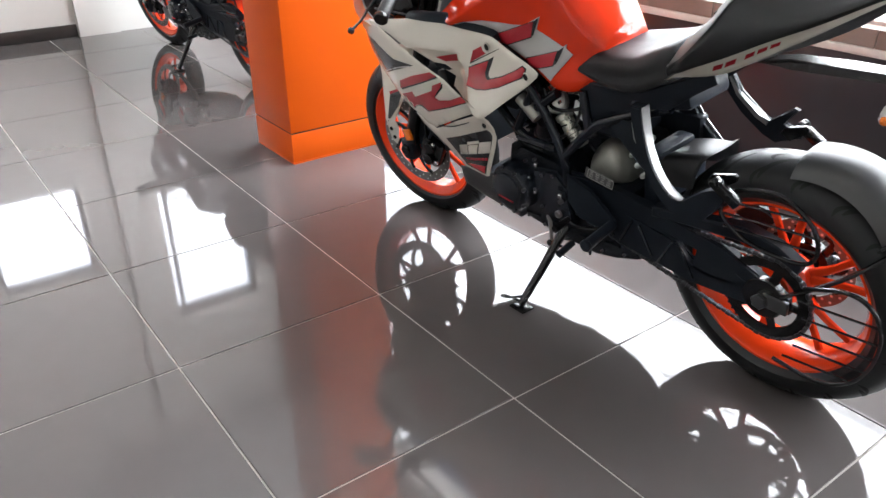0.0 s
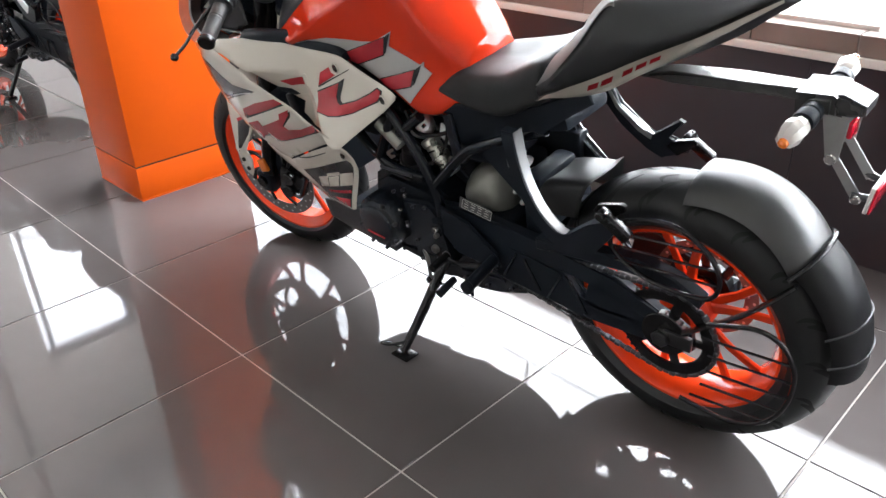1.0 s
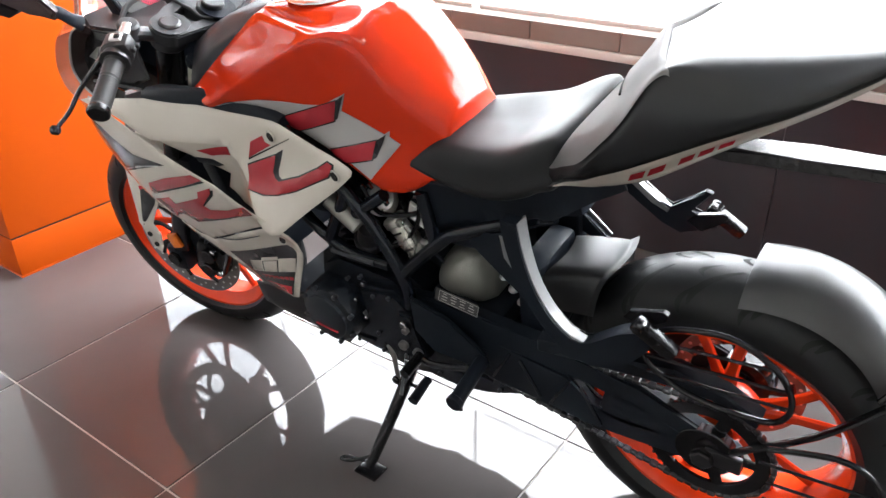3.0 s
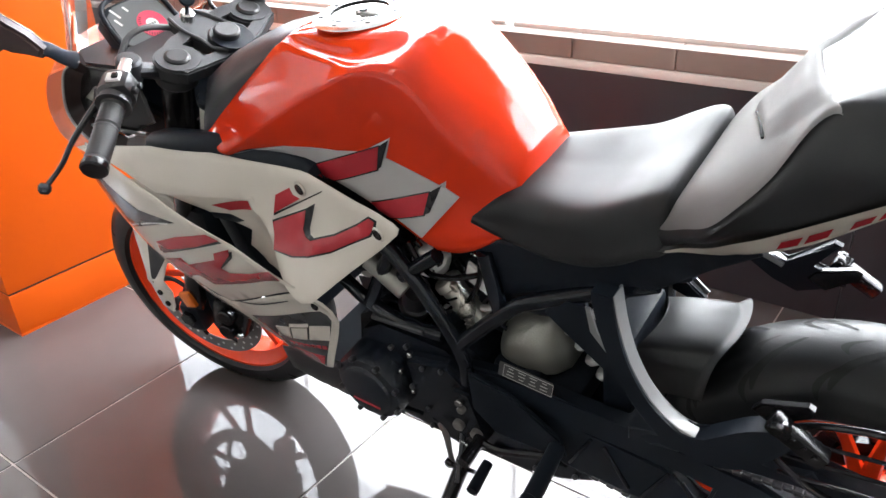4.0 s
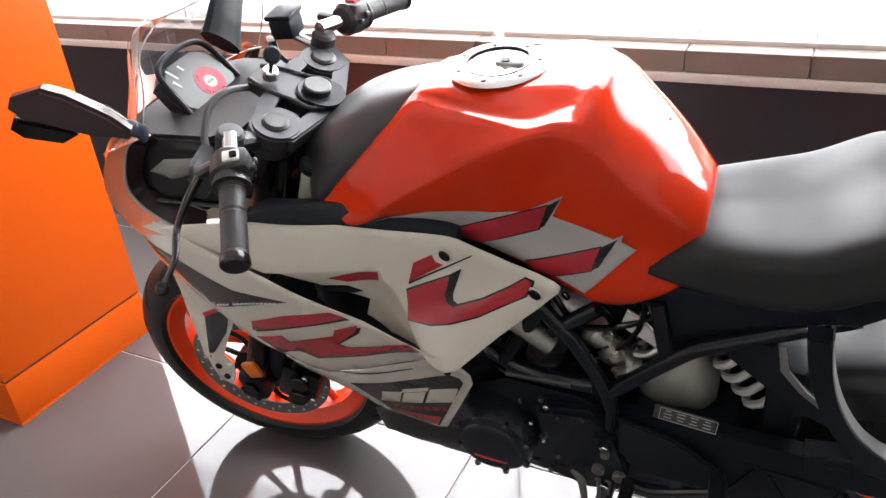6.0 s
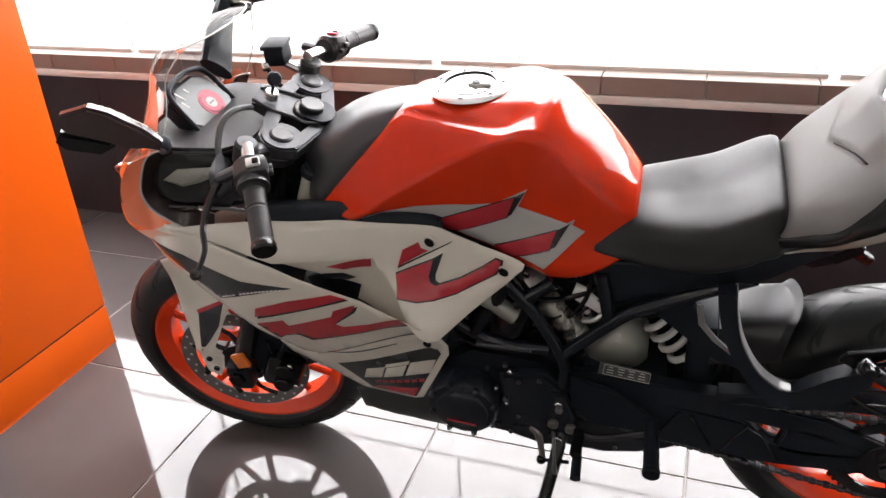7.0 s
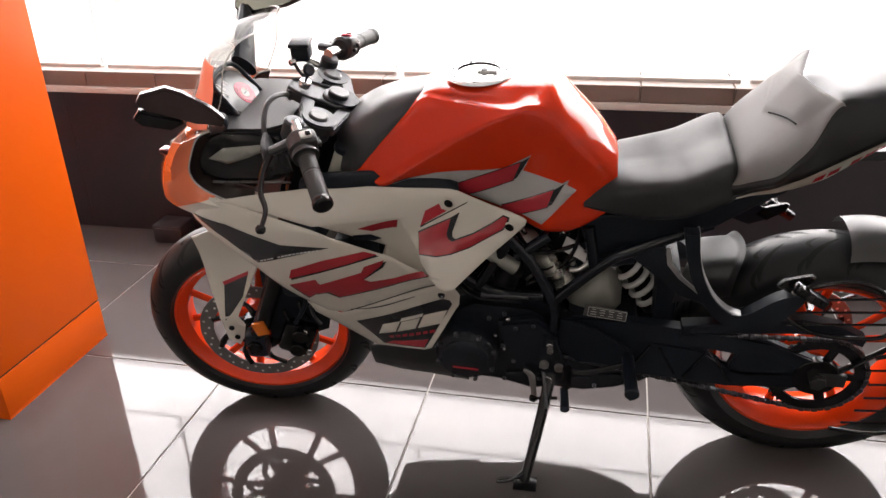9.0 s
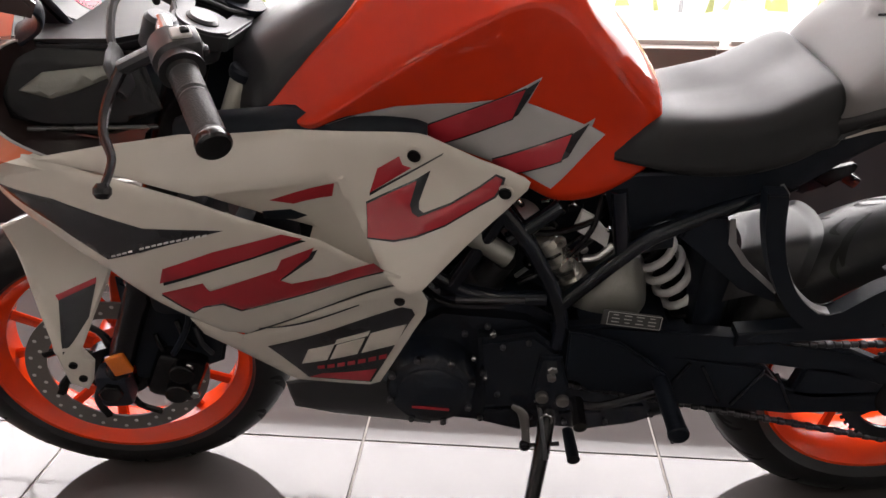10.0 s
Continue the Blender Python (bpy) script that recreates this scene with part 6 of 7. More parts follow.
box(bm, (-0.772, -0.1585, 0.303), (0.060, 0.002, 0.005), 0.0006, Matrix.Rotation(radians(4), 4, "Y"))
P("red_mark", bm, RED_DECAL, "", cov)
for i in range(8):
    q = 2 * math.pi * i / 8 + 0.3
    bm = bmesh.new()
    disc(bm, (-0.772 + 0.068 * math.cos(q), -0.147, 0.328 + 0.068 * math.sin(q)), 0.0058, 0.012, seg=6)
    P("bolt", bm, DARK_STEEL, "", cov)
bm = bmesh.new()
prism(bm, [(-0.70, 0.41), (-0.61, 0.425), (-0.57, 0.39), (-0.575, 0.29), (-0.63, 0.262), (-0.69, 0.28)], -0.118, -0.09, 0.008)
P("sprocket_cover", bm, ENGINE, "", eng)
for x, z in ((-0.685, 0.44), (-0.66, 0.40), (-0.62, 0.41), (-0.69, 0.345), (-0.665, 0.30), (-0.72, 0.425), (-0.60, 0.29)):
    bm = bmesh.new()
    disc(bm, (x, -0.119, z), 0.005, 0.010, seg=6)
    P("bolt", bm, DARK_STEEL, "", eng)
bm = bmesh.new()
prism(bm, [(-0.785, 0.265), (-0.775, 0.205), (-0.70, 0.197), (-0.62, 0.203), (-0.575, 0.186), (-0.50, 0.196), (-0.43, 0.212), (-0.37, 0.225), (-0.335, 0.25), (-0.36, 0.285), (-0.58, 0.31)], -0.088, 0.088, 0.014)
P("sump", bm, ENGINE, "", eng)
for x, z, w in ((-0.735, 0.232, 0.05), (-0.66, 0.236, 0.05), (-0.52, 0.235, 0.07), (-0.44, 0.25, 0.05)):
    bm = bmesh.new()
    box(bm, (x, -0.089, z), (w, 0.010, 0.010), 0.003, Matrix.Rotation(radians(-6), 4, "Y"))
    P("sump_rib", bm, ENGINE, "", eng)
for x, z in ((-0.755, 0.222), (-0.69, 0.215), (-0.605, 0.222), (-0.545, 0.212), (-0.475, 0.215), (-0.40, 0.235)):
    bm = bmesh.new()
    disc(bm, (x, -0.090, z), 0.005, 0.010, seg=6)
    P("bolt", bm, DARK_STEEL, "", eng)
# cylinder and head
CY = Matrix.Translation((-0.715, 0, 0.45)) @ Matrix.Rotation(radians(-14), 4, "Y")
for k in range(5):
    bm = bmesh.new()
    box(bm, (0, 0, 0.018 + 0.017 * k), (0.112, 0.13, 0.006), 0.002, CY.to_3x3().to_4x4())
    bmesh.ops.translate(bm, vec=(-0.715, 0, 0.45), verts=bm.verts[:])
    P("cooling_fin", bm, ENGINE, "", eng)
bm = bmesh.new()
box(bm, (0, 0, 0.06), (0.095, 0.11, 0.13), 0.012)
bmesh.ops.transform(bm, matrix=CY, verts=bm.verts[:])
P("cylinder", bm, ENGINE, "", eng)
bm = bmesh.new()
box(bm, (0.0, 0, 0.155), (0.125, 0.14, 0.075), 0.02)
disc(bm, (0.02, -0.075, 0.15), 0.022, 0.03)
bmesh.ops.transform(bm, matrix=CY, verts=bm.verts[:])
P("cylinder_head", bm, ENGINE, "", eng)
bm = bmesh.new()
rod(bm, (-0.70, -0.06, 0.475), (-0.665, -0.085, 0.545), 0.026, 20, 0.022)
lathe(bm, [(0, 0), (0.03, 0), (0.03, 0.012), (0, 0.014)], (-0.69, -0.067, 0.495), (0.4, -0.3, 0.85), 20, False)
P("water_pump", bm, DARK_STEEL, "", eng)
TB = Vector((-0.603, -0.078, 0.571))
TD = Vector((0.047, 0.004, -0.068)).normalized()
bm = bmesh.new()
lathe(bm, [(0, -0.012), (0.019, -0.012), (0.023, -0.008), (0.023, 0.004), (0.0195, 0.007), (0.0195, 0.034), (0.0225, 0.036), (0.0225, 0.046), (0.0195, 0.048), (0.0195, 0.070), (0.024, 0.073), (0.024, 0.084), (0.018, 0.088), (0, 0.088)], TB, TD, 28, False)
P("throttle_body", bm, THROTTLE, "olive grey alloy throttle body", eng)
for k in (0.021, 0.058):
    bm = bmesh.new()
    c = TB + TD * k
    tube(bm, [c + Vector((-0.020, -0.010, -0.006)), c + Vector((-0.006, -0.0205, 0.0)), c + Vector((0.010, -0.018, 0.008))], 0.0022, 8, 5)
    P("hose_clip", bm, BLACK_GLOSS, "", eng)
bm = bmesh.new()
lathe(bm, [(0.004, -0.005), (0.008, -0.005), (0.009, 0.0), (0.008, 0.004), (0.004, 0.004)], TB + Vector((0.020, -0.014, 0.010)), (0.2, 1, 0.2), 16)
P("hose_ring", bm, THROTTLE, "", eng)
bm = bmesh.new()
lathe(bm, [(0, -0.026), (0.026, -0.026), (0.031, -0.018), (0.031, 0.004), (0.024, 0.010), (0.024, 0.017), (0.016, 0.020), (0, 0.021)], (-0.640, -0.066, 0.602), (0.5, -0.6, 0.6), 24, False)
P("sensor_body", bm, ALLOY, "", eng)
bm = bmesh.new()
prism(bm, [(-0.566, 0.600), (-0.556, 0.632), (-0.538, 0.622), (-0.512, 0.592), (-0.514, 0.566), (-0.532, 0.584), (-0.548, 0.588)], -0.088, -0.080, 0.002)
P("bright_bracket", bm, SPRING, "white bracket by the throttle body", eng)
bm = bmesh.new()
tube(bm, [(-0.545, -0.082, 0.545), (-0.525, -0.086, 0.552), (-0.505, -0.084, 0.572)], 0.0055, 8, 4)
P("link_rod", bm, ALLOY, "", eng)
rng_e = random.Random(5)
for x, y, z in ((-0.664, -0.082, 0.632), (-0.645, -0.085, 0.640), (-0.625, -0.085, 0.595), (-0.612, -0.085, 0.612), (-0.606, -0.082, 0.585), (-0.575, -0.085, 0.505), (-0.57, -0.085, 0.49), (-0.515, -0.086, 0.60), (-0.60, -0.088, 0.648)):
    bm = bmesh.new()
    box(bm, (x, y, z), (rng_e.uniform(0.006, 0.014), 0.006, rng_e.uniform(0.004, 0.009)), 0.0015, Matrix.Rotation(rng_e.uniform(-1, 1), 4, "Y"))
    P("fuel_fitting", bm, STEEL, "", eng)
for k in range(22):
    x, z = rng_e.uniform(-0.665, -0.535), rng_e.uniform(0.495, 0.64)
    y = rng_e.uniform(-0.060, -0.035)
    bm = bmesh.new()
    kind = k % 4
    if kind == 0:
        disc(bm, (x, y, z), rng_e.uniform(0.004, 0.009), rng_e.uniform(0.008, 0.02), (rng_e.uniform(-0.5, 0.5), 1, rng_e.uniform(-0.3, 0.5)), 10, 0.0015)
    elif kind == 1:
        box(bm, (x, y, z), (rng_e.uniform(0.008, 0.024), 0.010, rng_e.uniform(0.006, 0.016)), 0.002, Matrix.Rotation(rng_e.uniform(-1, 1), 4, "Y"))
    elif kind == 2:
        dx, dz = rng_e.uniform(-0.03, 0.03), rng_e.uniform(-0.03, 0.03)
        tube(bm, [(x - dx, y, z - dz), (x, y - 0.008, z + 0.006), (x + dx, y, z + dz)], rng_e.uniform(0.0025, 0.0045), 8, 5)
    else:
        lathe(bm, [(0, -0.01), (0.006, -0.01), (0.009, -0.004), (0.009, 0.004), (0.005, 0.010), (0, 0.011)], (x, y, z), (rng_e.uniform(-0.6, 0.6), 1, 0.4), 12, False)
    P("fuel_fitting", bm, (STEEL, BLACK_GLOSS, DARK_STEEL, ALLOY, BLACK_PLASTIC)[k % 5], "", eng)
bm = bmesh.new()
loft(bm, [(-0.50, [(0, 0.585), (0.055, 0.582), (0.070, 0.565), (0.06, 0.545), (0, 0.54)]), (-0.45, [(0, 0.60), (0.060, 0.597), (0.075, 0.575), (0.065, 0.55), (0, 0.545)]), (-0.41, [(0, 0.585), (0.05, 0.58), (0.062, 0.565), (0.055, 0.552), (0, 0.55)])], 4, 4)
P("heat_shield", bm, BLACK_PLASTIC, "", eng, sharp=60)
for run, r in (([(-0.66, -0.09, 0.64), (-0.62, -0.10, 0.60), (-0.55, -0.09, 0.61), (-0.50, -0.07, 0.64)], 0.005), ([(-0.64, -0.085, 0.50), (-0.58, -0.085, 0.54), (-0.54, -0.09, 0.60), (-0.53, -0.09, 0.66)], 0.0045),
               ([(-0.80, -0.08, 0.50), (-0.75, -0.10, 0.47), (-0.66, -0.105, 0.47)], 0.006)):
    bm = bmesh.new()
    tube(bm, run, r, 8, 6)
    P("hose", bm, BLACK_GLOSS, "", eng)
# radiator behind the front panels
bm = bmesh.new()
box(bm, (-1.0, 0, 0.50), (0.04, 0.26, 0.26), 0.006, Matrix.Rotation(radians(-18), 4, "Y"))
P("radiator", bm, BLACK_PLASTIC)
bm = bmesh.new()
box(bm, (-0.86, 0, 0.63), (0.22, 0.2, 0.16), 0.02)
P("air_box", bm, BLACK_PLASTIC)
bm = bmesh.new()
box(bm, (-0.37, 0, 0.675), (0.28, 0.15, 0.06), 0.015, Matrix.Rotation(radians(-14), 4, "Y"))
P("under_tray", bm, BLACK_PLASTIC)
for c, d in (((-0.335, 0, 0.475), (0.05, 0.14, 0.15)), ((-0.37, 0.0, 0.335), (0.13, 0.15, 0.05)), ((-0.40, 0.11, 0.48), (0.17, 0.04, 0.2)), ((-0.565, 0.03, 0.585), (0.15, 0.09, 0.17)), ((-0.66, 0.03, 0.60), (0.10, 0.09, 0.14)), ((-0.60, 0.04, 0.48), (0.12, 0.10, 0.12)), ((-0.50, 0.06, 0.46), (0.20, 0.06, 0.14)), ((-0.425, 0.0, 0.392), (0.07, 0.14, 0.05))):
    bm = bmesh.new()
    box(bm, c, d, 0.012)
    P("inner_housing", bm, BLACK_PLASTIC)
# shock absorber
sa, sb = Vector((-0.430, 0.0, 0.528)), Vector((-0.352, 0.0, 0.415))
ax = (sb - sa).normalized()
bm = bmesh.new()
e1 = ax.orthogonal().normalized()
e2 = ax.cross(e1)
pts = [sa + (sb - sa) * (i / 64) + 0.033 * (math.cos(i * 2 * math.pi / 14) * e1 + math.sin(i * 2 * math.pi / 14) * e2) for i in range(65)]
tube(bm, pts, 0.0070, 8)
shock = P("shock_absorber", bm, SPRING, "rear shock absorber with white coil spring")
bm = bmesh.new()
rod(bm, sa - ax * 0.05, sb + ax * 0.04, 0.022, 16)
P("damper", bm, BLACK_GLOSS, "", shock)
for c in (sa - ax * 0.008, sb + ax * 0.008):
    bm = bmesh.new()
    disc(bm, c, 0.036, 0.01, ax, 24, 0.003)
    P("spring_seat", bm, DARK_STEEL, "", shock)
bm = bmesh.new()
loft(bm, [(-0.552, [(0, 0.440), (0.020, 0.439), (0.030, 0.430), (0.020, 0.420), (0, 0.415)]), (-0.535, [(0, 0.485), (0.036, 0.480), (0.058, 0.455), (0.055, 0.425), (0, 0.415)]), (-0.505, [(0, 0.516), (0.044, 0.510), (0.070, 0.472), (0.066, 0.425), (0, 0.415)]),
          (-0.472, [(0, 0.524), (0.044, 0.518), (0.070, 0.478), (0.066, 0.425), (0, 0.41)]), (-0.445, [(0, 0.506), (0.036, 0.500), (0.058, 0.465), (0.055, 0.42), (0, 0.41)]), (-0.428, [(0, 0.462), (0.020, 0.459), (0.034, 0.440), (0.03, 0.42), (0, 0.41)])], 6, 6)
P("exhaust_box", bm, GREY_CAST, "grey cast box ahead of the shock", sharp=60)
# swing arm
for s in (-1, 1):
    bm = bmesh.new()
    for pts in ([(-0.585, 0.425), (-0.50, 0.436), (-0.314, 0.420), (-0.115, 0.398), (0.02, 0.338), (0.055, 0.325), (0.055, 0.306), (-0.02, 0.318), (-0.13, 0.358), (-0.24, 0.368), (-0.50, 0.382), (-0.58, 0.39)],
                [(-0.585, 0.40), (-0.50, 0.392), (-0.25, 0.362), (-0.235, 0.352), (-0.20, 0.31), (-0.16, 0.300), (-0.02, 0.314), (0.055, 0.312), (0.06, 0.286), (0.0, 0.268), (-0.185, 0.262), (-0.40, 0.275), (-0.56, 0.32)],
                [(-0.175, 0.365), (-0.125, 0.362), (-0.02, 0.318), (0.0, 0.310), (-0.145, 0.298), (-0.19, 0.30)]):
        prism(bm, pts, s * 0.105 if s > 0 else -0.105, 0.078 * s, 0.006)
    arm = P("swing_arm", bm, BLACK_PLASTIC, "black cast swing arm with ribs" if s < 0 else "black cast swing arm")
    bm = bmesh.new()
    box(bm, (0.03, s * 0.108, 0.306), (0.06, 0.012, 0.034), 0.003)
    P("chain_adjuster", bm, DARK_STEEL, "", arm)
    bm = bmesh.new()
    disc(bm, (0.0, s * 0.118, 0.306), 0.019, 0.016, seg=6)
    P("axle_nut", bm, STEEL, "", arm)
    bm = bmesh.new()
    for k in range(5):
        box(bm, (-0.44 + 0.06 * k, s * 0.107, 0.335 - 0.006 * k), (0.006, 0.006, 0.085), 0.002, Matrix.Rotation(radians(28 if k % 2 else -28), 4, "Y"))
    P("rib", bm, ENGINE, "", arm)
bm = bmesh.new()
box(bm, (-0.50, 0, 0.40), (0.09, 0.17, 0.07), 0.015)
P("swing_arm_bridge", bm, BLACK_PLASTIC)
# data plate
PL = Matrix.Translation((-0.466, -0.108, 0.4515)) @ Matrix.Rotation(radians(7), 4, "Y") @ Matrix.Rotation(radians(-14), 4, "X")
bm = bmesh.new()
box(bm, (0, 0, 0), (0.090, 0.0015, 0.025), 0.0004)
bmesh.ops.transform(bm, matrix=PL, verts=bm.verts[:])
plate = P("data_plate", bm, LABEL_BASE, "dark data plate with rows of pale print")
bm = bmesh.new()
for k in range(3):
    for j in range(4):
        box(bm, (-0.024 + 0.019 * j, -0.0012, 0.006 - 0.0058 * k), (0.012 if (j + k) % 3 else 0.008, 0.0006, 0.0012), 0)
for a, b_ in (((-0.036, 0.010), (0.047, 0.010)), ((-0.036, -0.011), (0.047, -0.011))):
    box(bm, ((a[0] + b_[0]) / 2, -0.0011, a[1]), (b_[0] - a[0], 0.0005, 0.0009), 0)
for x in (-0.036, 0.047):
    box(bm, (x, -0.0011, -0.0005), (0.0009, 0.0005, 0.021), 0)
bmesh.ops.transform(bm, matrix=PL, verts=bm.verts[:])
P("print_bars", bm, LABEL_INK, "", plate)

# chain, sprockets
bm = bmesh.new()
lathe(bm, [(0.078, -0.100), (0.101, -0.100), (0.101, -0.094), (0.078, -0.094)], REAR, (0, 1, 0), 60)
for i in range(5):
    q = 2 * math.pi * i / 5
    tube(bm, [REAR + Vector((r * math.cos(q), -0.097, r * math.sin(q))) for r in (0.045, 0.085)], 0.011, 8, flat=0.3, up=(0, 1, 0))
for i in range(42):
    q = 2 * math.pi * i / 42
    box(bm, REAR + Vector((0.1035 * math.cos(q), -0.097, 0.1035 * math.sin(q))), (0.006, 0.006, 0.006), 0.0015, Matrix.Rotation(-q, 4, "Y"), seg=1)
disc(bm, REAR + Vector((0, -0.098, 0)), 0.05, 0.02)
P("rear_sprocket", bm, BLACK_GLOSS, "black rear sprocket")
run = []
for q in np.linspace(radians(80), radians(-95), 24):
    run.append((REAR.x + 0.106 * math.cos(q), REAR.z + 0.106 * math.sin(q)))
front_c = Vector((-0.605, 0, 0.352))
for q in np.linspace(radians(-95), radians(-280), 8):
    run.append((front_c.x + 0.034 * math.cos(q), front_c.z + 0.034 * math.sin(q)))
path = []
for (x0, z0), (x1, z1) in zip(run, run[1:] + run[:1]):
    k = max(1, int(math.hypot(x1 - x0, z1 - z0) / 0.0127))
    path += [(x0 + (x1 - x0) * i / k, z0 + (z1 - z0) * i / k, math.atan2(z1 - z0, x1 - x0)) for i in range(k)]
bm = bmesh.new()
for i, (x, z, a) in enumerate(path):
    box(bm, (x, -0.097, z), (0.0135, 0.013 if i % 2 else 0.009, 0.0088), 0.002, Matrix.Rotation(-a, 4, "Y"), seg=1)
P("chain", bm, DARK_STEEL, "dark drive chain")
bm = bmesh.new()
sheet(bm, [(-0.30, 0.432), (-0.17, 0.45), (-0.06, 0.47), (0.02, 0.455), (0.075, 0.425), (0.07, 0.405), (0.0, 0.432), (-0.08, 0.43), (-0.20, 0.418), (-0.30, 0.405)], lambda x, z: -0.112, 0.03, 0.03)
P("chain_guard", bm, BLACK_PLASTIC, "black plastic chain guard")

# foot pegs, hangers, stand
for s in (-1, 1):
    bm = bmesh.new()
    REAR_EDGE = [(-0.302, 0.700), (-0.294, 0.645), (-0.279, 0.592), (-0.253, 0.543), (-0.220, 0.511), (-0.196, 0.503)]
    HANG = [(v.x, v.z) for v in spline([(x, 0, z) for x, z in REAR_EDGE + [(-0.168, 0.524), (-0.135, 0.551), (-0.100, 0.566), (-0.082, 0.561), (-0.086, 0.542), (-0.110, 0.508), (-0.137, 0.480), (-0.180, 0.468), (-0.226, 0.480),
                                                                      (-0.264, 0.517), (-0.296, 0.572), (-0.318, 0.635), (-0.330, 0.700)]], 4)]
    if s > 0:
        HANG = [(-0.30, 0.70), (-0.272, 0.70), (-0.245, 0.645), (-0.19, 0.605), (-0.165, 0.592), (-0.11, 0.640), (-0.098, 0.636), (-0.135, 0.595), (-0.085, 0.585), (-0.085, 0.572), (-0.12, 0.562), (-0.145, 0.545), (-0.18, 0.558), (-0.24, 0.60), (-0.285, 0.65)]
    prism(bm, HANG, s * (0.148 if s > 0 else 0.156), s * (0.132 if s > 0 else 0.128), 0.003)
    h = P("pillion_hanger", bm, BLACK_PLASTIC, "black pillion footrest hanger with a bright edge")
    # Pale alloy strip puts the edge highlight onto the black hanger.
    bm = bmesh.new()
    if s > 0:
        prism(bm, [(-0.272, 0.69), (-0.245, 0.645), (-0.19, 0.606), (-0.166, 0.593), (-0.170, 0.583), (-0.20, 0.596), (-0.252, 0.638), (-0.281, 0.69)], s * 0.1505, s * 0.130, 0.002)
    else:
        rows = []
        for k, p in enumerate(spline([(x, 0, z) for x, z in REAR_EDGE], 6)):
            f = k / 30
            rows.append([bm.verts.new((p.x + dx, y, p.z + dx * 0.6)) for y, dx in ((-0.1525, -0.002), (-0.1515 + 0.002 * f, 0.0012), (-0.126 - 0.008 * f, 0.0020), (-0.1245, -0.002))])
        for a, b in zip(rows, rows[1:]):
            for i in range(4):
                bm.faces.new((a[i], a[(i + 1) % 4], b[(i + 1) % 4], b[i]))
        for q in (rows[0], rows[-1]):
            bm.faces.new(q)
    P("hanger_edge", bm, HANGER, "", h)
    bm = bmesh.new()
    prism(bm, [(-0.419, 0.605), (-0.405, 0.640), (-0.358, 0.640), (-0.350, 0.600), (-0.322, 0.566), (-0.266, 0.516), (-0.257, 0.494), (-0.318, 0.518), (-0.384, 0.578)], s * 0.116, s * 0.102, 0.003)
    P("hanger_brace", bm, BLACK_PLASTIC, "", h)
    # A second pale strip gives the brace its highlight.
    bm = bmesh.new()
    prism(bm, [(-0.356, 0.640), (-0.348, 0.640), (-0.340, 0.600), (-0.314, 0.567), (-0.262, 0.520), (-0.266, 0.514), (-0.323, 0.563), (-0.350, 0.598)], s * 0.1185, s * 0.1155, 0.0008)
    P("brace_edge", bm, HANGER, "", h)
    bm = bmesh.new()
    rod(bm, (-0.098, s * 0.135, 0.582), (-0.092, s * 0.172, 0.592), 0.008, 12)
    box(bm, (-0.078, s * 0.162, 0.574), (0.075, 0.022, 0.022), 0.005, Matrix.Rotation(radians(32), 4, "Y"))
    for k in range(4):
        box(bm, (-0.096 + 0.013 * k, s * 0.162, 0.590 - 0.0082 * k), (0.005, 0.026, 0.008), 0.001, Matrix.Rotation(radians(32), 4, "Y"))
    disc(bm, (-0.10, s * 0.174, 0.592), 0.009, 0.01, seg=8)
    P("pillion_peg", bm, BLACK_GLOSS, "", h)
    bm = bmesh.new()
    prism(bm, [(-0.135, 0.575), (-0.125, 0.590), (-0.075, 0.606), (-0.068, 0.602), (-0.070, 0.590), (-0.11, 0.560)], s * 0.142, s * 0.130, 0.002)
    P("heel_plate", bm, BLACK_GLOSS, "", h)
    bm = bmesh.new()
    disc(bm, (-0.105, s * 0.154, 0.575), 0.008, 0.01, seg=8)
    P("hanger_bolt", bm, STEEL, "", h)
    bm = bmesh.new()
    prism(bm, [(-0.56, 0.44), (-0.48, 0.42), (-0.40, 0.36), (-0.395, 0.325), (-0.42, 0.318), (-0.52, 0.32), (-0.56, 0.36)], s * 0.118, s * 0.128, 0.003)
    r = P("footrest_plate", bm, BLACK_PLASTIC, "black footrest plate")
    bm = bmesh.new()
    rod(bm, (-0.408, s * 0.128, 0.345), (-0.402, s * 0.228, 0.338), 0.0135, 14, 0.0145)
    disc(bm, (-0.402, s * 0.232, 0.338), 0.016, 0.012)
    rod(bm, (-0.402, s * 0.215, 0.335), (-0.402, s * 0.218, 0.305), 0.004, 8)
    P("footpeg", bm, BLACK_PLASTIC, "", r)
    bm = bmesh.new()
    tube(bm, [(-0.41, s * 0.14, 0.335), (-0.50, s * 0.15, 0.31), (-0.54, s * 0.15, 0.315)], 0.0065, 8, 3)
    rod(bm, (-0.54, s * 0.145, 0.315), (-0.54, s * 0.20, 0.312), 0.011, 12)
    P("foot_lever", bm, BLACK_GLOSS, "", r)
bm = bmesh.new()
prism(bm, [(-0.600, 0.385), (-0.566, 0.385), (-0.545, 0.300), (-0.552, 0.268), (-0.600, 0.272), (-0.610, 0.310)], -0.126, -0.108, 0.004)
linkage = P("stand_mount", bm, ENGINE, "black stand mount with steel bolts and gear linkage")
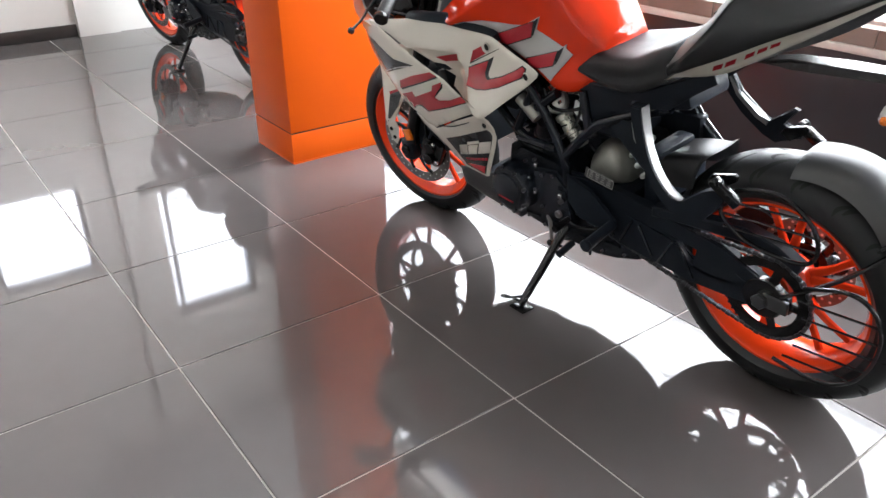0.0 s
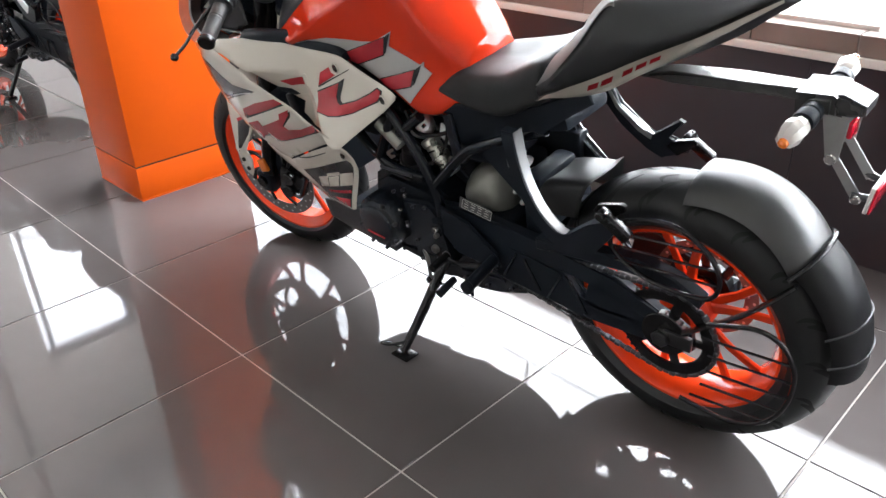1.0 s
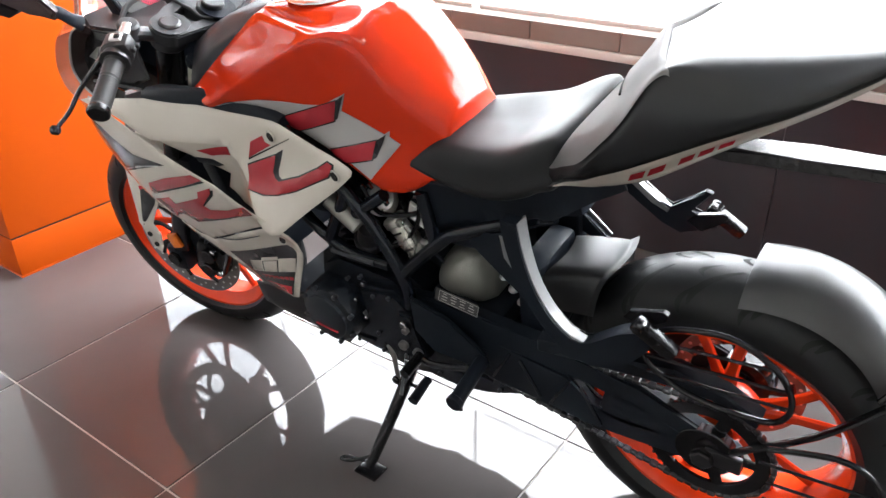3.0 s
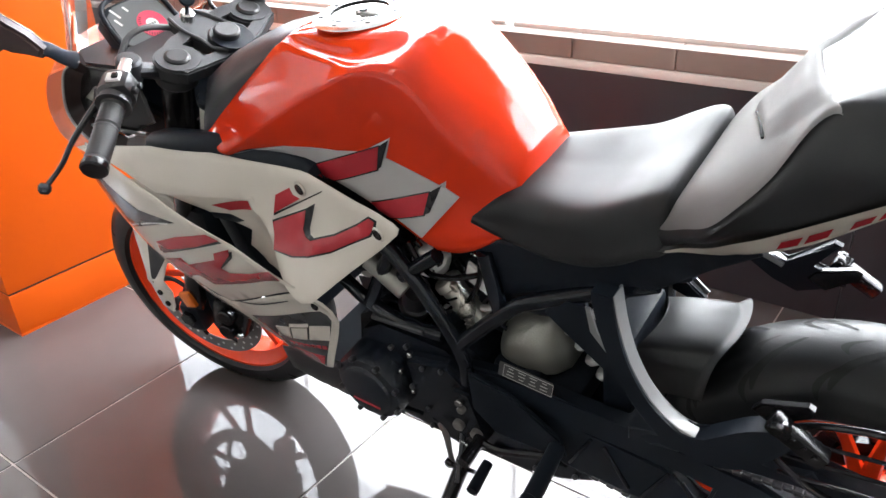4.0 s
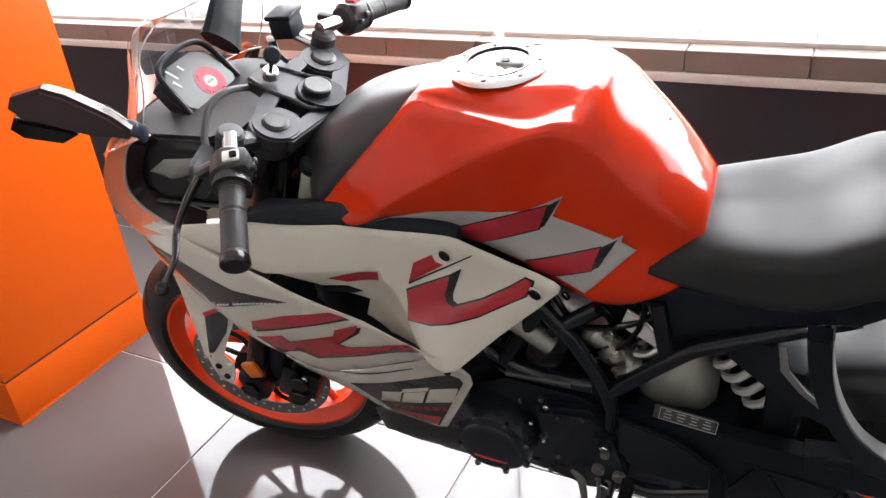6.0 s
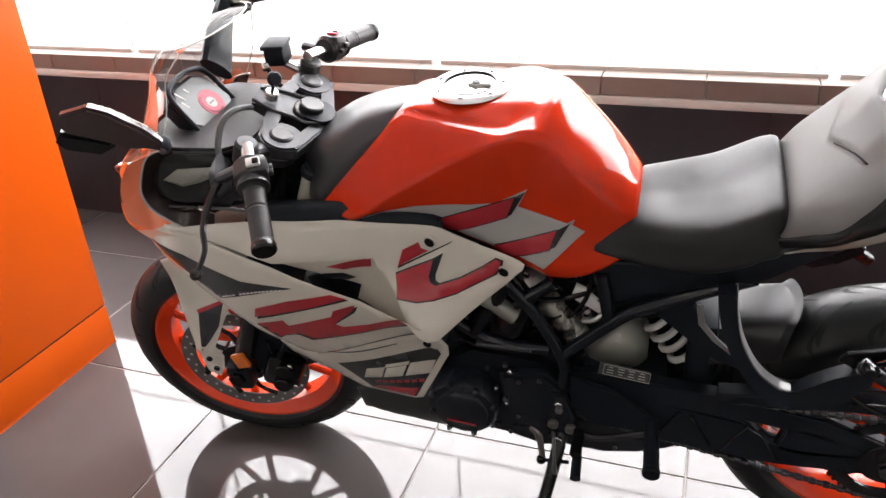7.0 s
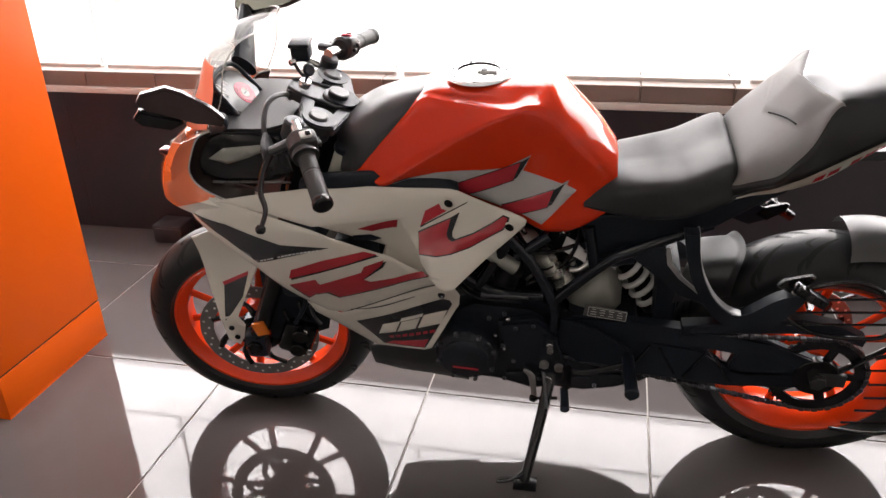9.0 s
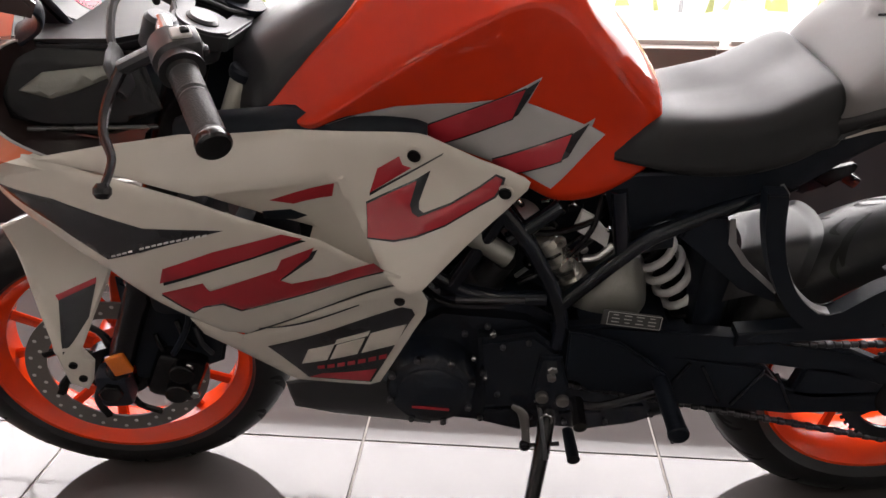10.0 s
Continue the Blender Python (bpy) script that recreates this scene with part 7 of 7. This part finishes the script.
for x, z, r, y, mat in ((-0.581, 0.368, 0.0085, -0.132, STEEL), (-0.581, 0.350, 0.0075, -0.131, DISC_STEEL), (-0.593, 0.306, 0.0105, -0.130, DISC_STEEL), (-0.559, 0.299, 0.0105, -0.130, DISC_STEEL), (-0.676, 0.429, 0.0055, -0.122, STEEL), (-0.705, 0.379, 0.0045, -0.122, STEEL), (-0.686, 0.339, 0.0045, -0.122, STEEL)):
    bm = bmesh.new()
    disc(bm, (x, y, z), r, 0.012, seg=6 if r < 0.009 else 16)
    P("bolt", bm, mat, "", linkage)
bm = bmesh.new()
tube(bm, [(-0.640, -0.128, 0.283), (-0.622, -0.135, 0.272), (-0.616, -0.140, 0.235), (-0.614, -0.142, 0.212)], [0.004, 0.009, 0.007, 0.008], 10, 4, flat=0.5, up=(0, 1, 0))
P("gear_arm", bm, DISC_STEEL, "", linkage)
bm = bmesh.new()
rod(bm, (-0.616, -0.146, 0.211), (-0.560, -0.150, 0.222), 0.0038, 10)
disc(bm, (-0.616, -0.146, 0.211), 0.0095, 0.012, seg=12)
P("gear_rod", bm, BLACK_GLOSS, "", linkage)
bm = bmesh.new()
tube(bm, [(-0.592, -0.135, 0.262), (-0.586, -0.138, 0.275), (-0.576, -0.138, 0.268), (-0.578, -0.138, 0.245), (-0.588, -0.142, 0.220)], 0.0028, 8, 4)
P("spring_hook", bm, STEEL, "", linkage)
bm = bmesh.new()
rod(bm, (-0.545, -0.130, 0.232), (-0.541, -0.190, 0.228), 0.0095, 14, 0.0105)
P("gear_toe_piece", bm, BLACK_PLASTIC, "", linkage)
foot = (-0.626, -0.266, 0.058)
bm = bmesh.new()
tube(bm, [(-0.575, -0.095, 0.292), (-0.586, -0.15, 0.225), (-0.604, -0.205, 0.145), foot], [0.015, 0.0135, 0.0125, 0.011], 12, 4)
box(bm, (-0.575, -0.10, 0.285), (0.05, 0.03, 0.04), 0.006)
stand = P("side_stand", bm, BLACK_GLOSS, "black steel side stand resting on the floor")
bm = bmesh.new()
box(bm, (-0.624, -0.266, 0.0495), (0.055, 0.045, 0.006), 0.002, Matrix.Rotation(radians(-9.4), 4, "X"))
P("stand_foot", bm, BLACK_GLOSS, "", stand)
bm = bmesh.new()
tube(bm, [(-0.622, -0.25, 0.080), (-0.655, -0.282, 0.078), (-0.685, -0.285, 0.070), (-0.680, -0.270, 0.064), (-0.634, -0.262, 0.064)], 0.0035, 8, 4)
P("stand_tang", bm, BLACK_GLOSS, "", stand)
bm = bmesh.new()
tube(bm, [(-0.60, -0.105, 0.30), (-0.59, -0.14, 0.255), (-0.583, -0.175, 0.21)], 0.0040, 8, 3)
P("stand_spring", bm, DARK_STEEL, "", stand)

# mudguards round the rear wheel
def arc_guard(r, a0, a1, half, mat, name, label, drop=0.03, ease=0.0, th=0.004):
    bm = bmesh.new()
    rows = []
    for q in np.linspace(radians(a0), radians(a1), 26):
        f = (q - radians(a0)) / radians(a1 - a0)
        rr = r + ease * math.sin(math.pi * f)
        rows.append([bm.verts.new((REAR.x + (rr - drop * abs(u) ** 2.6) * math.cos(q), half * u * (1 - 0.12 * abs(u) ** 4), REAR.z + (rr - drop * abs(u) ** 2.6) * math.sin(q))) for u in np.linspace(-1, 1, 15)])
    for a, b in zip(rows, rows[1:]):
        for i in range(14):
            bm.faces.new((a[i], a[i + 1], b[i + 1], b[i]))
    bmesh.ops.solidify(bm, geom=bm.faces[:], thickness=th)
    return P(name, bm, mat, label)


bm = bmesh.new()
rows = []
for f in np.linspace(0, 1, 26):
    x, z = -0.178 - 0.115 * f, 0.574 - 0.008 * f - 0.016 * f * f
    lip = 0.008 * max(0, 1 - f / 0.12)
    rows.append([bm.verts.new((x - 0.03 * abs(u) ** 2, (0.088 + lip) * u * (1 - 0.12 * u ** 4), z + lip - 0.012 * u * u - 0.070 * abs(u) ** 7)) for u in np.linspace(-1, 1, 31)])
for a, b in zip(rows, rows[1:]):
    for i in range(30):
        bm.faces.new((a[i], a[i + 1], b[i + 1], b[i]))
bmesh.ops.solidify(bm, geom=bm.faces[:], thickness=0.005)
P("hugger", bm, HUGGER_SKIN, "satin grey hugger ahead of the rear tyre")
rear_guard = arc_guard(0.334, 88, 44, 0.088, GUARD_SKIN, "rear_mudguard", "satin grey rear mudguard with a bright hoop", 0.042, 0.020, 0.006)
flap = arc_guard(0.338, 46, 0, 0.080, DARK_GREY, "mudguard_flap", "dark grey lower mudguard flap", 0.04, 0.006)
for q, r, w, mat in ((45, 0.342, 0.089, BLACK_GLOSS), (20, 0.346, 0.079, DARK_STEEL), (8, 0.343, 0.078, DARK_STEEL)):
    bm = bmesh.new()
    tube(bm, [(REAR.x + (r - 0.045 * abs(u) ** 2.6) * math.cos(radians(q)), w * u, REAR.z + (r - 0.045 * abs(u) ** 2.6) * math.sin(radians(q))) for u in np.linspace(-1, 1, 17)], 0.0046 if q == 45 else 0.0022, 8)
    P("hoop", bm, mat, "", rear_guard)
for s in (-1, 1):
    bm = bmesh.new()
    tube(bm, [(0.222, s * 0.079, 0.502), (0.15, s * 0.096, 0.42), (0.04, s * 0.108, 0.33)], 0.0075, 8, 4, flat=0.6)
    P("mudguard_stay", bm, BLACK_GLOSS, "", rear_guard)

# wheel guard of thin rods on the chain side
gd = thing_part("wheel_guard", "black rod guard over the rear wheel")
ring = [(-0.102, 0.530), (-0.07, 0.566), (0.015, 0.586), (0.075, 0.560), (0.106, 0.521), (0.109, 0.474), (0.074, 0.446), (-0.032, 0.449), (-0.100, 0.490)]
bm = bmesh.new()
tube(bm, [(x, -0.128, z) for x, z in ring], 0.0048, 10, 6, True)
part("guard_ring", bm, BLACK_GLOSS, gd)
for z, x0, x1 in ((0.545, -0.085, 0.088), (0.512, -0.10, 0.107), (0.480, -0.098, 0.109)):
    bm = bmesh.new()
    rod(bm, (x0, -0.127, z - 0.012), (x1, -0.127, z + 0.006), 0.0026, 8)
    part("guard_rod", bm, BLACK_GLOSS, gd)
ring = [(0.095, 0.392), (0.185, 0.422), (0.236, 0.402), (0.258, 0.345), (0.250, 0.270), (0.215, 0.205), (0.15, 0.170), (0.05, 0.175)]
bm = bmesh.new()
tube(bm, [(x, -0.126, z) for x, z in ring], 0.0048, 10, 6)
part("guard_ring", bm, BLACK_GLOSS, gd)
for z, x0, x1 in ((0.365, 0.085, 0.250), (0.325, 0.10, 0.257), (0.285, 0.10, 0.252), (0.245, 0.09, 0.238), (0.205, 0.07, 0.213)):
    bm = bmesh.new()
    rod(bm, (x0, -0.125, z - 0.01), (x1, -0.125, z + 0.004), 0.0026, 8)
    part("guard_rod", bm, BLACK_GLOSS, gd)

# tail carrier with indicators, reflector and plate bracket
bm = bmesh.new()
prism(bm, [(-0.14, 0.795), (-0.05, 0.816), (0.06, 0.822), (0.172, 0.826), (0.172, 0.806), (0.06, 0.803), (-0.05, 0.796)], -0.021, 0.021, 0.005)
carrier = P("plate_carrier", bm, SILVER_PLASTIC, "long satin grey number plate carrier under the tail")
bm = bmesh.new()
prism(bm, [(0.162, 0.828), (0.216, 0.832), (0.222, 0.828), (0.222, 0.797), (0.164, 0.794)], -0.042, 0.042, 0.007)
P("lamp_holder", bm, SILVER_PLASTIC, "", carrier)
bm = bmesh.new()
prism(bm, [(0.205, 0.829), (0.228, 0.831), (0.262, 0.818), (0.262, 0.803), (0.240, 0.797), (0.205, 0.798)], -0.029, 0.029, 0.005)
P("plate_lamp", bm, SILVER_PLASTIC, "", carrier)
for s in (-1, 1):
    aim = Vector((-0.06, s, -0.12 if s < 0 else 0.10)).normalized()
    foot = Vector((0.195, s * 0.036, 0.808))
    bm = bmesh.new()
    lathe(bm, [(0, 0), (0.013, 0), (0.0165, 0.010), (0.0165, 0.018), (0.0150, 0.020), (0.0150, 0.024), (0.0175, 0.026), (0.0180, 0.040), (0.0165, 0.044), (0, 0.046)], foot, aim, 20, False)
    P("indicator_stalk", bm, BLACK_PLASTIC, "", carrier)
    bm = bmesh.new()
    lathe(bm, [(0, 0), (0.013, 0), (0.0175, 0.008), (0.0195, 0.020), (0.0185, 0.034), (0.0135, 0.050), (0.0065, 0.058), (0, 0.060)], foot + aim * 0.045, aim + Vector((-0.06, 0, -0.05)), 8, False)
    lens = P("indicator_lamp", bm, LENS_WHITE, "pale clear faceted indicator lamp", carrier, sharp=25)
    bm = bmesh.new()
    lathe(bm, [(0.0, 0), (0.0085, 0.001), (0.0075, 0.006), (0.003, 0.010), (0, 0.010)], foot + aim * 0.100, aim + Vector((-0.06, 0, -0.05)), 8, False)
    P("amber_tip", bm, AMBER, "amber tip of the lamp", lens)
    y0, y1 = s * 0.036, s * 0.039
    for nm, pts in (("upper_plate", [(0.206, 0.803), (0.246, 0.800), (0.239, 0.728), (0.221, 0.722)]), ("lower_plate", [(0.219, 0.736), (0.236, 0.738), (0.281, 0.676), (0.267, 0.666)])):
        bm = bmesh.new()
        prism(bm, pts, min(y0, y1), max(y0, y1), 0.001)
        P(nm, bm, HANGER, "", carrier)
        y0, y1 = y0 - s * 0.0035, y1 - s * 0.0035
    for x, z, r in ((0.228, 0.730, 0.0095), (0.274, 0.671, 0.0085)):
        bm = bmesh.new()
        disc(bm, (x, s * 0.040, z), r, 0.005)
        P("pivot_washer", bm, STEEL, "", carrier)
    bm = bmesh.new()
    rod(bm, (0.266, s * 0.038, 0.676), (0.292, s * 0.030, 0.674), 0.006, 10)
    P("plate_screw", bm, DARK_STEEL, "", carrier)
bm = bmesh.new()
box(bm, (0.246, -0.018, 0.778), (0.008, 0.030, 0.026), 0.003)
P("red_reflector", bm, RED_LENS, "", carrier)
bm = bmesh.new()
box(bm, (0.300, -0.004, 0.676), (0.004, 0.080, 0.046), 0.001, Matrix.Rotation(radians(8), 4, "Y"))
P("reflector_plate", bm, RED_LENS, "red reflector with white edge", carrier)
bm = bmesh.new()
box(bm, (0.2945, -0.004, 0.677), (0.006, 0.082, 0.048), 0.001, Matrix.Rotation(radians(8), 4, "Y"))
P("white_edge", bm, PAPER, "", carrier)

bike.matrix_world = LEAN_M

# ---- second motorcycle further down the window ----
SHIFT = Matrix.Translation((-3.13, 0.14, 0)) @ LEAN_M
other = copy_thing(bike, SHIFT)
tagged(other, "black sports motorcycle with orange rims on its side stand", "motorcycle")
for ob in other.children_recursive:
    for slot in ob.material_slots:
        if slot.material in (WHITE_PAINT, ORANGE_PAINT, NOSE_REFLECT, NOSE_SIDE_LIT, GREY_DECAL, SILVER_PLASTIC, HUGGER_SKIN, GUARD_SKIN):
            keep = DARK_GREY if slot.material in (SILVER_PLASTIC, HUGGER_SKIN, GUARD_SKIN) else BLACK_GLOSS
            slot.link = "OBJECT"
            slot.material = keep
    if "label" in ob.keys():
        for a, b in (("glossy white", "glossy black"), ("orange fuel tank with a white and red stripe", "black fuel tank with a red stripe"), ("glossy orange nose", "glossy black nose"), ("pale stripe", "dark stripe"), ("pale grey stripe", "dark stripe"), ("satin grey", "dark grey")):
            ob["label"] = ob["label"].replace(a, b)

# ---- pieces of floor, wall and sill ----
def tile_mesh(sx, sy, h, bev=0.0012):
    bm = bmesh.new()
    box(bm, (0, 0, -h / 2), (sx, sy, h), bev, seg=1)
    me = bpy.data.meshes.new("tile")
    bm.to_mesh(me)
    bm.free()
    me.materials.append(TILE)
    return me


shapes = {}
xs = [GX + PITCH * i for i in range(-7, 8)]
ys = [GY + PITCH * i for i in range(-10, 2)] + [WALL_Y + 0.012]
for x0, x1 in zip(xs, xs[1:]):
    for y0, y1 in zip(ys, ys[1:]):
        x0c, x1c, y1c = max(x0, FAR_X), min(x1, EAST_X), y1
        size = (round(x1c - x0c - 0.0045, 4), round(y1c - y0 - 0.0045, 4))
        if min(size) < 0.03:
            continue
        if size not in shapes:
            shapes[size] = tile_mesh(*size, 0.01)
        t = new("tile", shapes[size])
        t.parent, t.location = floor, ((x0c + x1c) / 2, (y0 + y1c) / 2, 0)

bm = bmesh.new()
box(bm, (0, 0, 0), (2.3985, 0.012, 0.575), 0.0012, seg=1)
me = bpy.data.meshes.new("wall_tile")
bm.to_mesh(me)
bm.free()
me.materials.append(WALL_DARK)
for x in (-3.15, -0.75, 1.65):
    t = new("wall_tile", me)
    t.parent, t.location = wall_north, (x, WALL_Y + 0.006, 0.2885)
bm = bmesh.new()
box(bm, (0, 0, 0), (0.2975, 0.236, 0.058), 0.002, seg=1)
me = bpy.data.meshes.new("sill_tile")
bm.to_mesh(me)
bm.free()
me.materials.append(SILL)
for i in range(-13, 14):
    x = GX + 0.3 * i + 0.09
    if x - 0.15 > FAR_X and x + 0.15 < EAST_X:
        t = new("sill_tile", me)
        t.parent, t.location = sill, (x, WALL_Y + 0.12, 0.632)
